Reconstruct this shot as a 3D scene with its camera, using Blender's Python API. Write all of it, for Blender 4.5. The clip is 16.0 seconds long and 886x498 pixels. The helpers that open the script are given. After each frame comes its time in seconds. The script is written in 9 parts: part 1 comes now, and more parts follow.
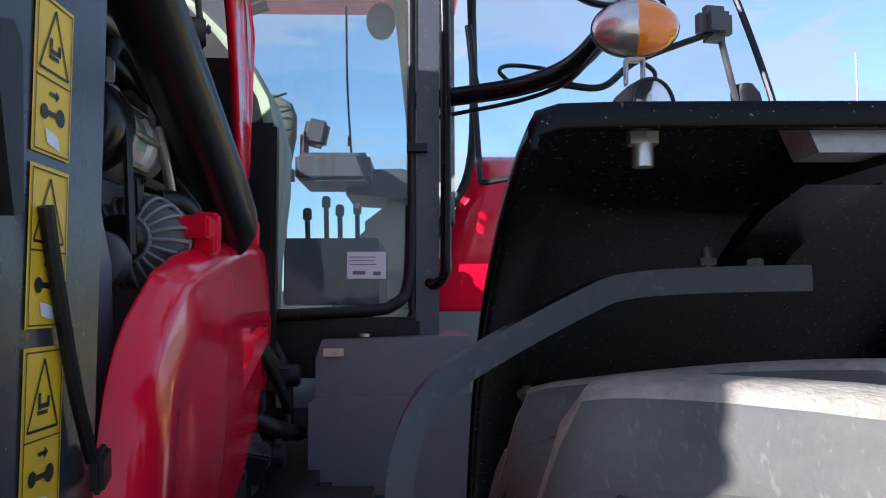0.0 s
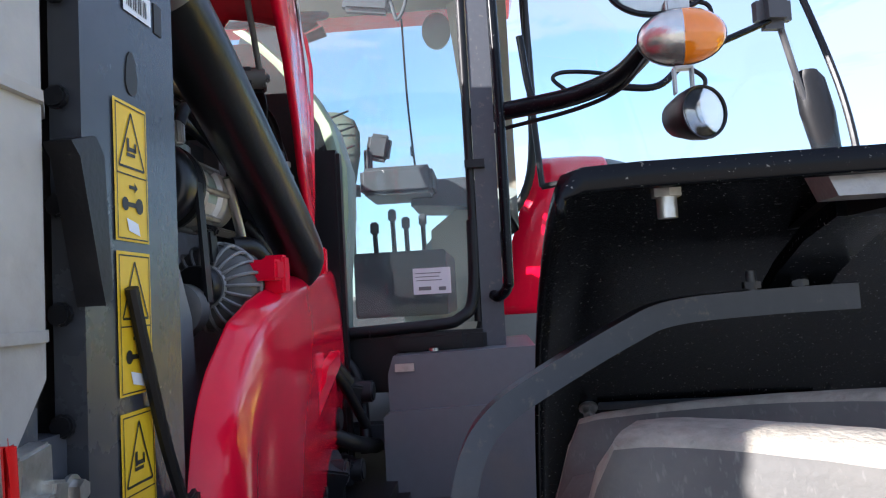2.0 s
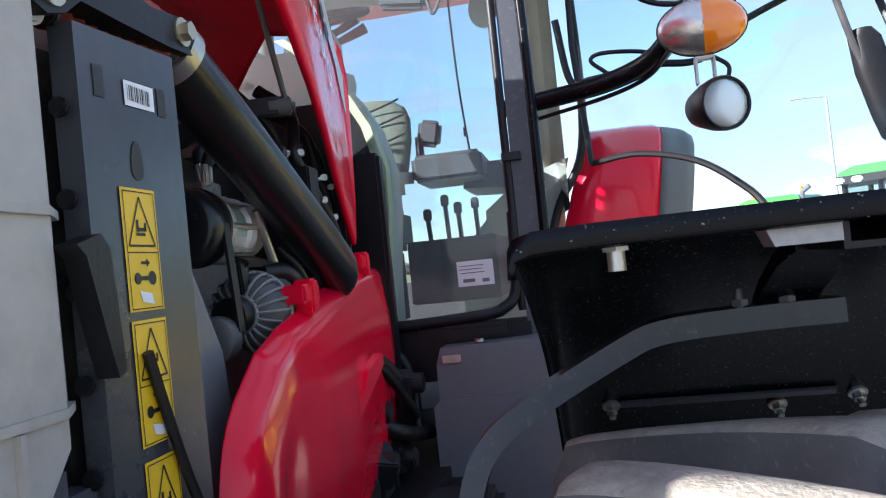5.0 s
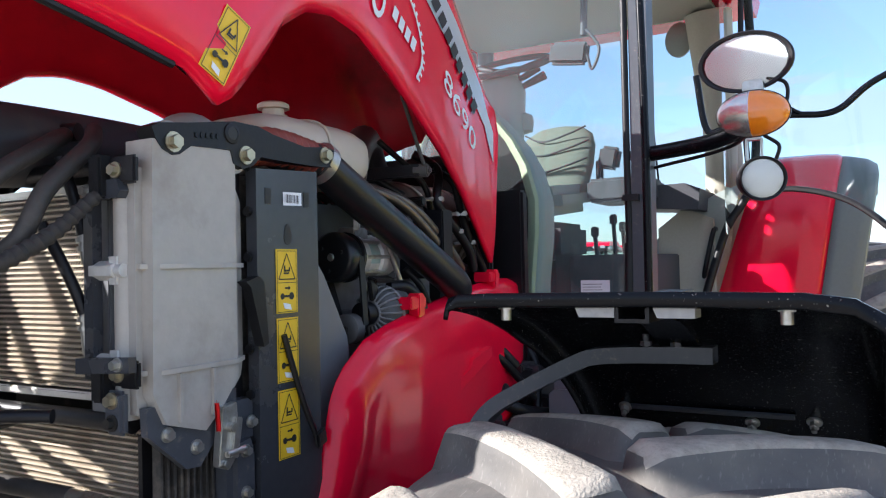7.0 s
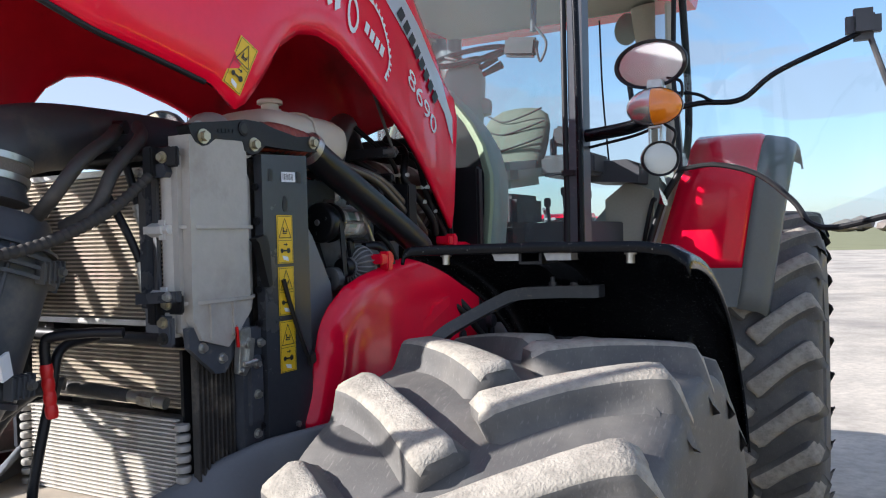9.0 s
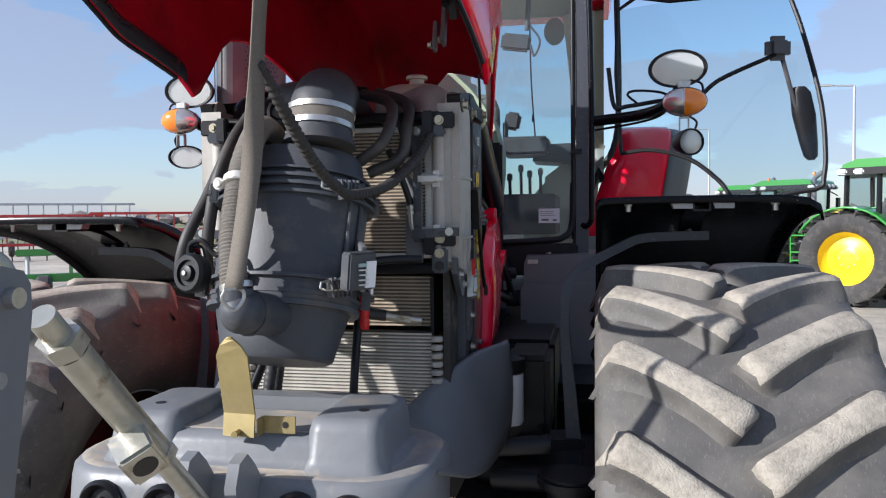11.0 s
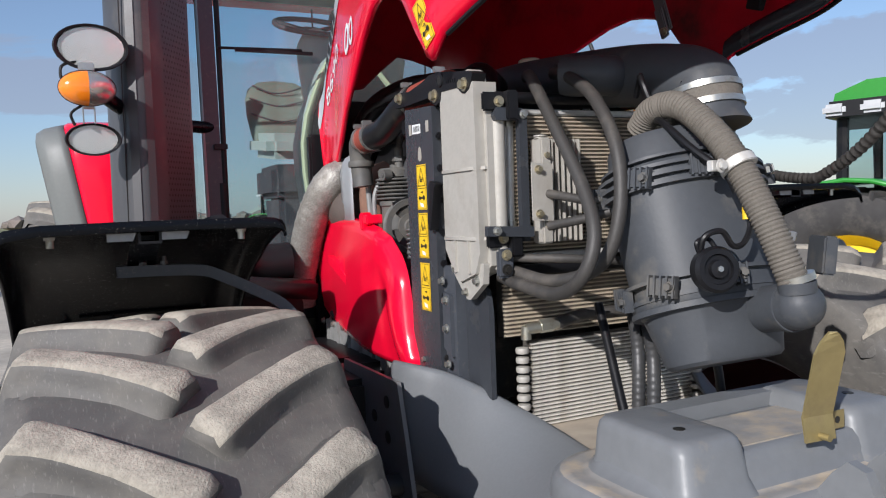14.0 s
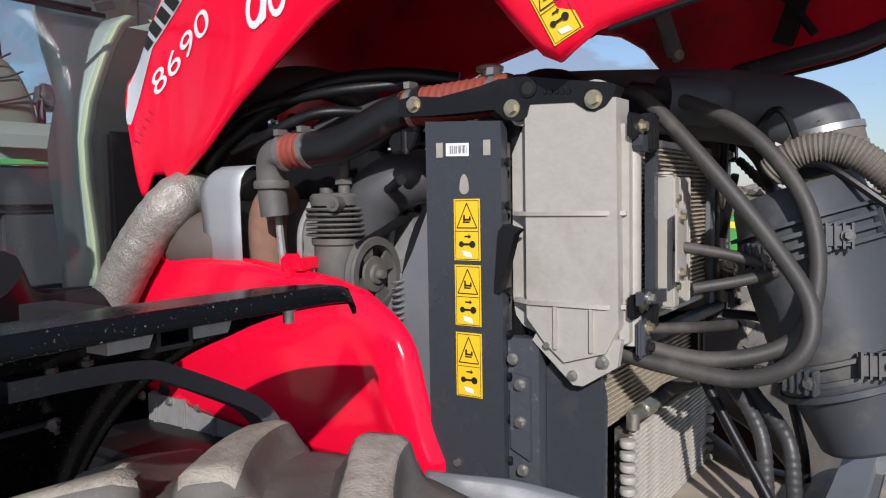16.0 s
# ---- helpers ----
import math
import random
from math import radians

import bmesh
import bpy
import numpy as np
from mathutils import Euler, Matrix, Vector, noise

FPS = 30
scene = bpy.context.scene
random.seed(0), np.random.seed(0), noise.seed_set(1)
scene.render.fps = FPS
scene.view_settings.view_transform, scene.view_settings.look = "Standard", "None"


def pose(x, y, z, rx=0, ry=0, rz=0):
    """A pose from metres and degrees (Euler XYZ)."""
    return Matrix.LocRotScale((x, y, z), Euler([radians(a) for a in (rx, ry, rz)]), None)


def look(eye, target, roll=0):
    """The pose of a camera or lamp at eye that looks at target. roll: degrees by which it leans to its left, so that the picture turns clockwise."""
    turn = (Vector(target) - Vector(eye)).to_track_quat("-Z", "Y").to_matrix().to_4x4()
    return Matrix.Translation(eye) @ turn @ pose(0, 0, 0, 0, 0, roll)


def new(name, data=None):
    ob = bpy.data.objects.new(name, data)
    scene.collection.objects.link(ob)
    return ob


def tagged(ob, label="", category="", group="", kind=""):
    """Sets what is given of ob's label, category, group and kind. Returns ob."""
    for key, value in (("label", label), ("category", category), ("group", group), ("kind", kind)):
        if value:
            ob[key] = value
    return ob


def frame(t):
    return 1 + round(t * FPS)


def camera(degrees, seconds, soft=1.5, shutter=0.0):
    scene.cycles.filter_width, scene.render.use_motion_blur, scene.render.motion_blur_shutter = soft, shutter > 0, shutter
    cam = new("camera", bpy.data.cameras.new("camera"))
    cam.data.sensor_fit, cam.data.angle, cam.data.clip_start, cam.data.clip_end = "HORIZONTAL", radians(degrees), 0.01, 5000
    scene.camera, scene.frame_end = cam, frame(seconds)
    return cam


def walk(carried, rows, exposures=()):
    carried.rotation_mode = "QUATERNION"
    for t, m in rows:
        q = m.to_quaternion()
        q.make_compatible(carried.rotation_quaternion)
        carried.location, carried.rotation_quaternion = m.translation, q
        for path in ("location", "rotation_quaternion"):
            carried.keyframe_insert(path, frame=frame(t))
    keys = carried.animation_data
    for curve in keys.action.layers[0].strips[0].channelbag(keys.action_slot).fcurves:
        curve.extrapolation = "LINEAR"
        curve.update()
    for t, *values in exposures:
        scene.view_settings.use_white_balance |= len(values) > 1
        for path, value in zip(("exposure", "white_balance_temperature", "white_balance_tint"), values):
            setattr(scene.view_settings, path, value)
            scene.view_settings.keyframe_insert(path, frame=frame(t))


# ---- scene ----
cam = camera(60.3, 16.0, 1.15)
PATH = [
    (0, (0.677, -0.027, 1.736), (0.736, 1.967, 1.878), -0.2),
    (0.5, (0.664, 0.019, 1.709), (0.745, 2.013, 1.831), -1.1),
    (1, (0.69, 0.009, 1.736), (0.722, 2.005, 1.854), -2.4),
    (1.5, (0.696, -0.06, 1.79), (0.626, 1.935, 1.917), -2.9),
    (2, (0.706, -0.083, 1.786), (0.575, 1.908, 1.917), -3.1),
    (2.5, (0.725, -0.09, 1.851), (0.601, 1.901, 1.985), -4.5),
    (3, (0.745, -0.062, 1.853), (0.68, 1.933, 1.966), -6.4),
    (3.2, (0.737, -0.028, 1.855), (0.695, 1.969, 1.955), -6.9),
    (5.3, (0.862, -0.206, 1.864), (0.404, 1.741, 1.906), -5.2),
    (5.5, (0.899, -0.274, 1.846), (0.355, 1.65, 1.888), -4.6),
    (6, (1.056, -0.45, 1.859), (0.327, 1.411, 1.906), -3.2),
    (6.5, (1.239, -0.565, 1.882), (0.371, 1.236, 1.931), -2.2),
    (7, (1.384, -0.573, 1.935), (0.401, 1.169, 1.98), -1.3),
    (7.5, (1.52, -0.614, 1.947), (0.475, 1.091, 1.98), -1.0),
    (8, (1.694, -0.683, 1.94), (0.637, 1.015, 1.953), -1.1),
    (8.2, (1.753, -0.729, 1.939), (0.707, 0.975, 1.941), -1.3),
    (10.5, (1.07, -1.609, 1.829), (0.51, 0.309, 1.757), -0.7),
    (11, (0.75, -1.834, 1.83), (0.363, 0.126, 1.75), -0.6),
    (11.5, (0.404, -1.946, 1.82), (0.201, 0.041, 1.718), -0.7),
    (12, (0.034, -1.978, 1.817), (0.06, 0.019, 1.709), -0.9),
    (12.5, (-0.289, -1.967, 1.837), (-0.049, 0.015, 1.727), -1.2),
    (13, (-0.622, -1.816, 1.815), (-0.151, 0.125, 1.714), -1.5),
    (13.5, (-0.946, -1.609, 1.829), (-0.277, 0.273, 1.728), -1.9),
    (14, (-1.262, -1.348, 1.849), (-0.39, 0.449, 1.746), -2.3),
    (14.5, (-1.413, -1.078, 1.845), (-0.348, 0.613, 1.756), -1.9),
    (15, (-1.595, -0.772, 1.836), (-0.309, 0.756, 1.738), -1.6),
    (15.5, (-1.709, -0.504, 1.919), (-0.2, 0.802, 1.79), -0.8),
    (16, (-1.686, -0.248, 1.978), (-0.033, 0.869, 1.844), -1.0),
]
walk(cam, [(t, look(eye, target, roll)) for t, eye, target, roll in PATH],
     [(0.0, 1.1, 5700, 14), (1.0, 1.52, 5900, 14), (2.0, 1.66, 6000, 14), (3.0, 1.48, 5950, 14), (6.0, 1.53, 6000, 14), (8.0, 1.30, 6050, 14), (10.3, 0.70, 5950, 13), (12.0, 0.40, 5900, 13), (14.0, 0.12, 6000, 13), (16.0, 0.02, 6050, 14)])

# ---- world, sun, exposure ----
SUN = Vector((-0.70, -0.49, 0.42)).normalized()
world = bpy.data.worlds.new("sky")
scene.world = world
world.use_nodes = True
wt = world.node_tree
wt.nodes.clear()


def wnode(kind, **values):
    n = wt.nodes.new(kind)
    for k, v in values.items():
        n.inputs[k].default_value = v
    return n


sky = wt.nodes.new("ShaderNodeTexSky")
sky.sky_type, sky.sun_disc = "NISHITA", False
sky.sun_elevation = math.asin(SUN.z)
sky.sun_rotation = math.atan2(SUN.x, SUN.y)
sky.air_density, sky.dust_density, sky.ozone_density = 1.0, 0.4, 2.6
wout = wt.nodes.new("ShaderNodeOutputWorld")
wbg = wnode("ShaderNodeBackground", Strength=0.115)
wcoord = wt.nodes.new("ShaderNodeTexCoord")
wsep = wt.nodes.new("ShaderNodeSeparateXYZ")
wmap = wt.nodes.new("ShaderNodeMapping")
wmap.inputs["Scale"].default_value = (1.0, 1.4, 3.6)
wmap.inputs["Rotation"].default_value = (0.12, 0.05, 0.5)
cloud = wnode("ShaderNodeTexNoise", Scale=3.4, Detail=9.0, Roughness=0.58, Distortion=0.35)
veil = wnode("ShaderNodeTexNoise", Scale=1.7, Detail=5.0, Roughness=0.5)
wsum = wt.nodes.new("ShaderNodeMath")
wsum.operation = "ADD"
wramp = wt.nodes.new("ShaderNodeValToRGB")
wramp.color_ramp.elements[0].position = 0.95
wramp.color_ramp.elements[1].position = 1.18
wramp.color_ramp.elements[0].color = (0.18, 0.18, 0.18, 1)
wramp.color_ramp.elements[1].color = (0.66, 0.66, 0.66, 1)
haze = wt.nodes.new("ShaderNodeMapRange")
for k, v in (("From Min", 0.0), ("From Max", 0.22), ("To Min", 0.46), ("To Max", 0.0)):
    haze.inputs[k].default_value = v
wmax = wt.nodes.new("ShaderNodeMath")
wmax.operation = "MAXIMUM"
wmix = wt.nodes.new("ShaderNodeMixRGB")
wmix.inputs[2].default_value = (2.80, 3.00, 3.62, 1)
for a, b in ((wcoord.outputs["Generated"], wmap.inputs["Vector"]), (wmap.outputs[0], cloud.inputs["Vector"]), (wmap.outputs[0], veil.inputs["Vector"]),
             (cloud.outputs[0], wsum.inputs[0]), (veil.outputs[0], wsum.inputs[1]), (wsum.outputs[0], wramp.inputs[0]),
             (wcoord.outputs["Generated"], wsep.inputs[0]), (wsep.outputs["Z"], haze.inputs["Value"]),
             (wramp.outputs[0], wmax.inputs[0]), (haze.outputs[0], wmax.inputs[1]), (wmax.outputs[0], wmix.inputs[0]),
             (sky.outputs[0], wmix.inputs[1]), (wmix.outputs[0], wbg.inputs["Color"]), (wbg.outputs[0], wout.inputs["Surface"])):
    wt.links.new(a, b)

sun_data = bpy.data.lights.new("sun", "SUN")
sun_data.energy, sun_data.angle, sun_data.color = 4.8, radians(0.55), (1.0, 0.94, 0.85)
sun = new("sun", sun_data)
sun.matrix_world = look(SUN * 30, (0, 0, 0))


# ---- materials ----
def material(name, colour, rough=0.5, metal=0.0, grain=30.0, vary=0.12, bump=0.0, stain=None, stain_scale=3.0, stain_at=(0.5, 0.7),
             coat=0.0, spread=0.0, bump_scale=None, spec=0.5, stretch=None, scratch=None):
    m = bpy.data.materials.new(name)
    m.use_nodes = True
    nt = m.node_tree
    b = nt.nodes["Principled BSDF"]
    b.inputs["Roughness"].default_value, b.inputs["Metallic"].default_value = rough, metal
    b.inputs["Coat Weight"].default_value, b.inputs["Coat Roughness"].default_value = coat, 0.04
    b.inputs["Specular IOR Level"].default_value = spec
    co = nt.nodes.new("ShaderNodeTexCoord")
    vec = co.outputs["Object"]
    if stretch:
        mp = nt.nodes.new("ShaderNodeMapping")
        mp.inputs["Scale"].default_value = stretch
        nt.links.new(vec, mp.inputs["Vector"])
        vec = mp.outputs[0]
    n1 = nt.nodes.new("ShaderNodeTexNoise")
    n1.inputs["Scale"].default_value, n1.inputs["Detail"].default_value = grain, 6
    nt.links.new(vec, n1.inputs["Vector"])
    r1 = nt.nodes.new("ShaderNodeMapRange")
    r1.inputs["To Min"].default_value, r1.inputs["To Max"].default_value = 1 - vary, 1 + vary
    nt.links.new(n1.outputs[0], r1.inputs["Value"])
    mul = nt.nodes.new("ShaderNodeMixRGB")
    mul.blend_type, mul.inputs[0].default_value = "MULTIPLY", 1.0
    mul.inputs[1].default_value = (*colour, 1)
    nt.links.new(r1.outputs[0], mul.inputs[2])
    last = mul.outputs[0]
    if spread:
        oi = nt.nodes.new("ShaderNodeObjectInfo")
        r3 = nt.nodes.new("ShaderNodeMapRange")
        r3.inputs["To Min"].default_value, r3.inputs["To Max"].default_value = 1 - spread, 1 + spread
        nt.links.new(oi.outputs["Random"], r3.inputs["Value"])
        m3 = nt.nodes.new("ShaderNodeMixRGB")
        m3.blend_type, m3.inputs[0].default_value = "MULTIPLY", 1.0
        nt.links.new(last, m3.inputs[1])
        nt.links.new(r3.outputs[0], m3.inputs[2])
        last = m3.outputs[0]
    if stain:
        n2 = nt.nodes.new("ShaderNodeTexNoise")
        n2.inputs["Scale"].default_value, n2.inputs["Detail"].default_value, n2.inputs["Roughness"].default_value = stain_scale, 8, 0.65
        nt.links.new(vec, n2.inputs["Vector"])
        r2 = nt.nodes.new("ShaderNodeMapRange")
        r2.inputs["From Min"].default_value, r2.inputs["From Max"].default_value = stain_at
        nt.links.new(n2.outputs[0], r2.inputs["Value"])
        m2 = nt.nodes.new("ShaderNodeMixRGB")
        m2.inputs[2].default_value = (*stain, 1)
        nt.links.new(r2.outputs[0], m2.inputs[0])
        nt.links.new(last, m2.inputs[1])
        last = m2.outputs[0]
        rr = nt.nodes.new("ShaderNodeMapRange")
        rr.inputs["To Min"].default_value, rr.inputs["To Max"].default_value = rough, min(1.0, rough + 0.3)
        nt.links.new(r2.outputs[0], rr.inputs["Value"])
        nt.links.new(rr.outputs[0], b.inputs["Roughness"])
    if scratch:
        for turned in ((0.5, 0.3, 0.6), (-0.6, 0.9, -0.4)):
            mp2 = nt.nodes.new("ShaderNodeMapping")
            mp2.inputs["Rotation"].default_value, mp2.inputs["Scale"].default_value = turned, (210, 26, 80)
            n5 = nt.nodes.new("ShaderNodeTexNoise")
            n5.inputs["Scale"].default_value, n5.inputs["Detail"].default_value = 1.0, 3
            r5 = nt.nodes.new("ShaderNodeMapRange")
            r5.inputs["From Min"].default_value, r5.inputs["From Max"].default_value, r5.inputs["To Max"].default_value = 0.62, 0.78, 0.34
            m5 = nt.nodes.new("ShaderNodeMixRGB")
            m5.inputs[2].default_value = (*scratch, 1)
            for p, q in ((co.outputs["Object"], mp2.inputs["Vector"]), (mp2.outputs[0], n5.inputs["Vector"]), (n5.outputs[0], r5.inputs["Value"]), (r5.outputs[0], m5.inputs[0]), (last, m5.inputs[1])):
                nt.links.new(p, q)
            last = m5.outputs[0]
    nt.links.new(last, b.inputs["Base Color"])
    if bump:
        n4 = nt.nodes.new("ShaderNodeTexNoise")
        n4.inputs["Scale"].default_value, n4.inputs["Detail"].default_value = bump_scale or grain * 2, 5
        nt.links.new(vec, n4.inputs["Vector"])
        bp = nt.nodes.new("ShaderNodeBump")
        bp.inputs["Strength"].default_value, bp.inputs["Distance"].default_value = bump, 0.004
        nt.links.new(n4.outputs[0], bp.inputs["Height"])
        nt.links.new(bp.outputs[0], b.inputs["Normal"])
    return m


def glass_material(name, tint, rough=0.0, dust=0.0):
    m = bpy.data.materials.new(name)
    m.use_nodes = True
    nt = m.node_tree
    nt.nodes.clear()
    out = nt.nodes.new("ShaderNodeOutputMaterial")
    tr = nt.nodes.new("ShaderNodeBsdfTransparent")
    tr.inputs["Color"].default_value = (*tint, 1)
    gl = nt.nodes.new("ShaderNodeBsdfGlossy")
    gl.inputs["Roughness"].default_value = rough
    fr = nt.nodes.new("ShaderNodeFresnel")
    fr.inputs["IOR"].default_value = 1.5
    mx = nt.nodes.new("ShaderNodeMixShader")
    nt.links.new(fr.outputs[0], mx.inputs[0])
    nt.links.new(tr.outputs[0], mx.inputs[1])
    nt.links.new(gl.outputs[0], mx.inputs[2])
    last = mx.outputs[0]
    # dust: share of a pale diffuse film imitating a hazy sky reflection
    if dust:
        co = nt.nodes.new("ShaderNodeTexCoord")
        n1 = nt.nodes.new("ShaderNodeTexNoise")
        n1.inputs["Scale"].default_value, n1.inputs["Detail"].default_value = 2.6, 6
        r1 = nt.nodes.new("ShaderNodeMapRange")
        for k, v in (("From Min", 0.35), ("From Max", 0.7), ("To Min", dust * 0.35), ("To Max", dust)):
            r1.inputs[k].default_value = v
        df = nt.nodes.new("ShaderNodeBsdfDiffuse")
        df.inputs["Color"].default_value = (0.70, 0.70, 0.68, 1)
        m2 = nt.nodes.new("ShaderNodeMixShader")
        for a, b in ((co.outputs["Object"], n1.inputs["Vector"]), (n1.outputs[0], r1.inputs["Value"]), (r1.outputs[0], m2.inputs[0]), (last, m2.inputs[1]), (df.outputs[0], m2.inputs[2])):
            nt.links.new(a, b)
        last = m2.outputs[0]
    nt.links.new(last, out.inputs["Surface"])
    return m


RED = material("red_paint", (0.86, 0.004, 0.035), 0.16, 0.0, 60, 0.05, 0.02, spec=0.34, bump_scale=18, coat=0.15)
# same paint as RED, darkened and blotched to imitate shade inside the bonnet
REDIN = material("shaded_red", (0.50, 0.003, 0.020), 0.34, 0.0, 12, 0.25, 0.12, (0.03, 0.008, 0.008), 3.0, (0.52, 0.75))
BLACK = material("black_plastic", (0.008, 0.008, 0.0095), 0.42, 0.0, 80, 0.2, 0.1, (0.035, 0.032, 0.029), 5.0, (0.55, 0.95), spec=0.32)
BLACKGLOSS = material("black_lacquer", (0.004, 0.005, 0.007), 0.24, 0.0, 60, 0.2, spec=0.16, stain=(0.24, 0.225, 0.20), stain_scale=190.0, stain_at=(0.635, 0.675))
PIPEBLACK = material("black_pipe_enamel", (0.011, 0.012, 0.013), 0.30, 0.0, 60, 0.2, 0.05, (0.085, 0.066, 0.045), 7.0, (0.60, 0.82), spec=0.4)
PANELBLACK = material("black_panel_paint", (0.042, 0.046, 0.054), 0.27, 0.0, 60, 0.12, 0.03, (0.09, 0.082, 0.07), 7.0, (0.58, 0.9))
TEAL = material("teal_tinted_casting", (0.34, 0.46, 0.45), 0.45, 0.3, 40, 0.15, 0.1)
CHASSIS = material("chassis_grey_paint", (0.142, 0.150, 0.163), 0.38, 0.0, 40, 0.10, 0.06, (0.20, 0.18, 0.15), 3.5, (0.52, 0.85))
TUB = material("grey_moulded_panel", (0.142, 0.150, 0.158), 0.45, 0.0, 120, 0.08, 0.08, (0.22, 0.20, 0.17), 4.0, (0.58, 0.9))
HITCH = material("cast_hitch_paint", (0.172, 0.180, 0.188), 0.40, 0.0, 30, 0.12, 0.14, (0.33, 0.28, 0.21), 7.0, (0.58, 0.80), spec=0.38)
CAST = material("cast_aluminium", (0.41, 0.39, 0.35), 0.55, 0.15, 50, 0.10, 0.15, (0.30, 0.27, 0.23), 6.0, (0.5, 0.8))
ALU = material("bare_aluminium", (0.66, 0.65, 0.62), 0.42, 0.35, 60, 0.12, 0.05, (0.38, 0.35, 0.30), 9.0, (0.5, 0.8))
FIN = material("cooler_fins", (0.50, 0.425, 0.32), 0.55, 0.1, 90, 0.3, 0.05, (0.36, 0.285, 0.205), 14.0, (0.5, 0.72))
FINPALE = material("bright_cooler_fins", (0.66, 0.625, 0.56), 0.5, 0.1, 90, 0.3, 0.05, (0.46, 0.40, 0.32), 14.0, (0.5, 0.75))
# dust over a near-black base that imitates shade deep in the cores
FINDARK = material("dusty_shaded_core", (0.045, 0.042, 0.038), 0.8, 0.0, 150, 0.4, 0.1, (0.20, 0.17, 0.13), 12.0, (0.5, 0.75))
AIRBOX = material("air_cleaner_plastic", (0.058, 0.063, 0.071), 0.50, 0.0, 60, 0.10, 0.08, (0.17, 0.155, 0.13), 7.0, (0.54, 0.85), spec=0.35)
HOSE = material("rubber_hose", (0.043, 0.040, 0.037), 0.55, 0.0, 120, 0.2, 0.15, (0.12, 0.105, 0.088), 9.0, (0.5, 0.8))
CORR = material("woven_hose", (0.14, 0.125, 0.105), 0.75, 0.0, 220, 0.35, 0.4)
STRAPM = material("webbing", (0.15, 0.13, 0.105), 0.85, 0.0, 300, 0.35, 0.3)
RUBBER = material("tyre_rubber", (0.088, 0.084, 0.079), 0.62, 0.0, 20, 0.22, 0.14, (0.20, 0.185, 0.16), 4.5, (0.44, 0.84), bump_scale=170, scratch=(0.30, 0.285, 0.26))
LUGTOP = material("dusty_lug_tread", (0.28, 0.255, 0.212), 0.92, 0.0, 90, 0.35, 0.7, (0.39, 0.355, 0.295), 26.0, (0.42, 0.60), bump_scale=190)
STEEL = material("zinc_plated_steel", (0.50, 0.50, 0.47), 0.33, 0.85, 60, 0.15, 0.05, (0.30, 0.27, 0.20), 18.0, (0.5, 0.75))
PALEZINC = material("yellowish_zinc_plate", (0.50, 0.49, 0.42), 0.32, 0.85, 40, 0.2, 0.08, (0.26, 0.21, 0.14), 22.0, (0.52, 0.70))
DULLZINC = material("dull_zinc_casting", (0.30, 0.30, 0.30), 0.42, 0.55, 90, 0.25, 0.25)
BOLT = material("yellow_zinc_bolt", (0.46, 0.41, 0.29), 0.36, 0.8, 90, 0.2)
BRONZEPIPE = material("oily_steel_pipe", (0.15, 0.125, 0.10), 0.35, 0.6, 40, 0.2)
BRASS = material("passivated_gold_plate", (0.36, 0.29, 0.13), 0.46, 0.6, 30, 0.18, 0.05, (0.30, 0.24, 0.13), 12.0, (0.5, 0.75))
CHROME = material("reflector_chrome", (0.85, 0.86, 0.87), 0.24, 0.5, 20, 0.05)
TAN = material("translucent_tank_plastic", (0.60, 0.53, 0.43), 0.5, 0.0, 20, 0.10)
SILICONE = material("red_silicone_hose", (0.25, 0.052, 0.034), 0.6, 0.0, 60, 0.2, 0.2)
# for dark parts, and grey ones blackened to imitate the shade underneath
UNDER = material("dark_shaded_parts", (0.010, 0.011, 0.014), 0.5, 0.0, 40, 0.2, 0.1, (0.05, 0.045, 0.038), 8.0, (0.58, 0.88))
STAY = material("fender_stay_paint", (0.060, 0.066, 0.078), 0.4, 0.0, 60, 0.15, 0.05, (0.16, 0.145, 0.125), 60.0, (0.6, 0.72))
SHIELD = material("heat_shield_sheet", (0.36, 0.375, 0.39), 0.5, 0.25, 30, 0.08, 0.05)
FOIL = material("heat_wrap_foil", (0.36, 0.345, 0.315), 0.46, 0.45, 160, 0.5, 0.9, (0.20, 0.185, 0.16), 14.0, (0.45, 0.7), bump_scale=150)
RUST = material("rusty_exhaust", (0.20, 0.11, 0.075), 0.85, 0.0, 30, 0.35, 0.3)
ENGINE = material("engine_block_grey", (0.25, 0.25, 0.245), 0.55, 0.2, 30, 0.3, 0.2, (0.20, 0.17, 0.13), 6.0, (0.5, 0.8))
IRON = material("dull_cast_iron", (0.10, 0.098, 0.094), 0.6, 0.15, 30, 0.3, 0.2, (0.16, 0.14, 0.11), 8.0, (0.5, 0.8))
YELLOW = material("sticker_yellow", (0.82, 0.52, 0.015), 0.45, 0.0, 60, 0.06)
INK = material("sticker_ink", (0.015, 0.014, 0.012), 0.5)
WHITE = material("white_print", (0.78, 0.79, 0.80), 0.45, 0.0, 60, 0.04)
AMBER = material("amber_lens", (0.85, 0.24, 0.01), 0.15, 0.0, 60, 0.10, coat=1.0)
SILVERDECAL = material("silver_decal", (0.62, 0.65, 0.68), 0.30, 0.3, 60, 0.05)
FGREY = material("fender_grey", (0.155, 0.165, 0.16), 0.5, 0.0, 60, 0.08, 0.05)
SNORK = material("intake_grey", (0.062, 0.062, 0.066), 0.42, 0.0, 50, 0.08, 0.05, (0.17, 0.155, 0.14), 3.0, (0.55, 0.85))
SEATM = material("seat_cover_fabric", (0.15, 0.17, 0.14), 0.85, 0.0, 120, 0.15, 0.3)
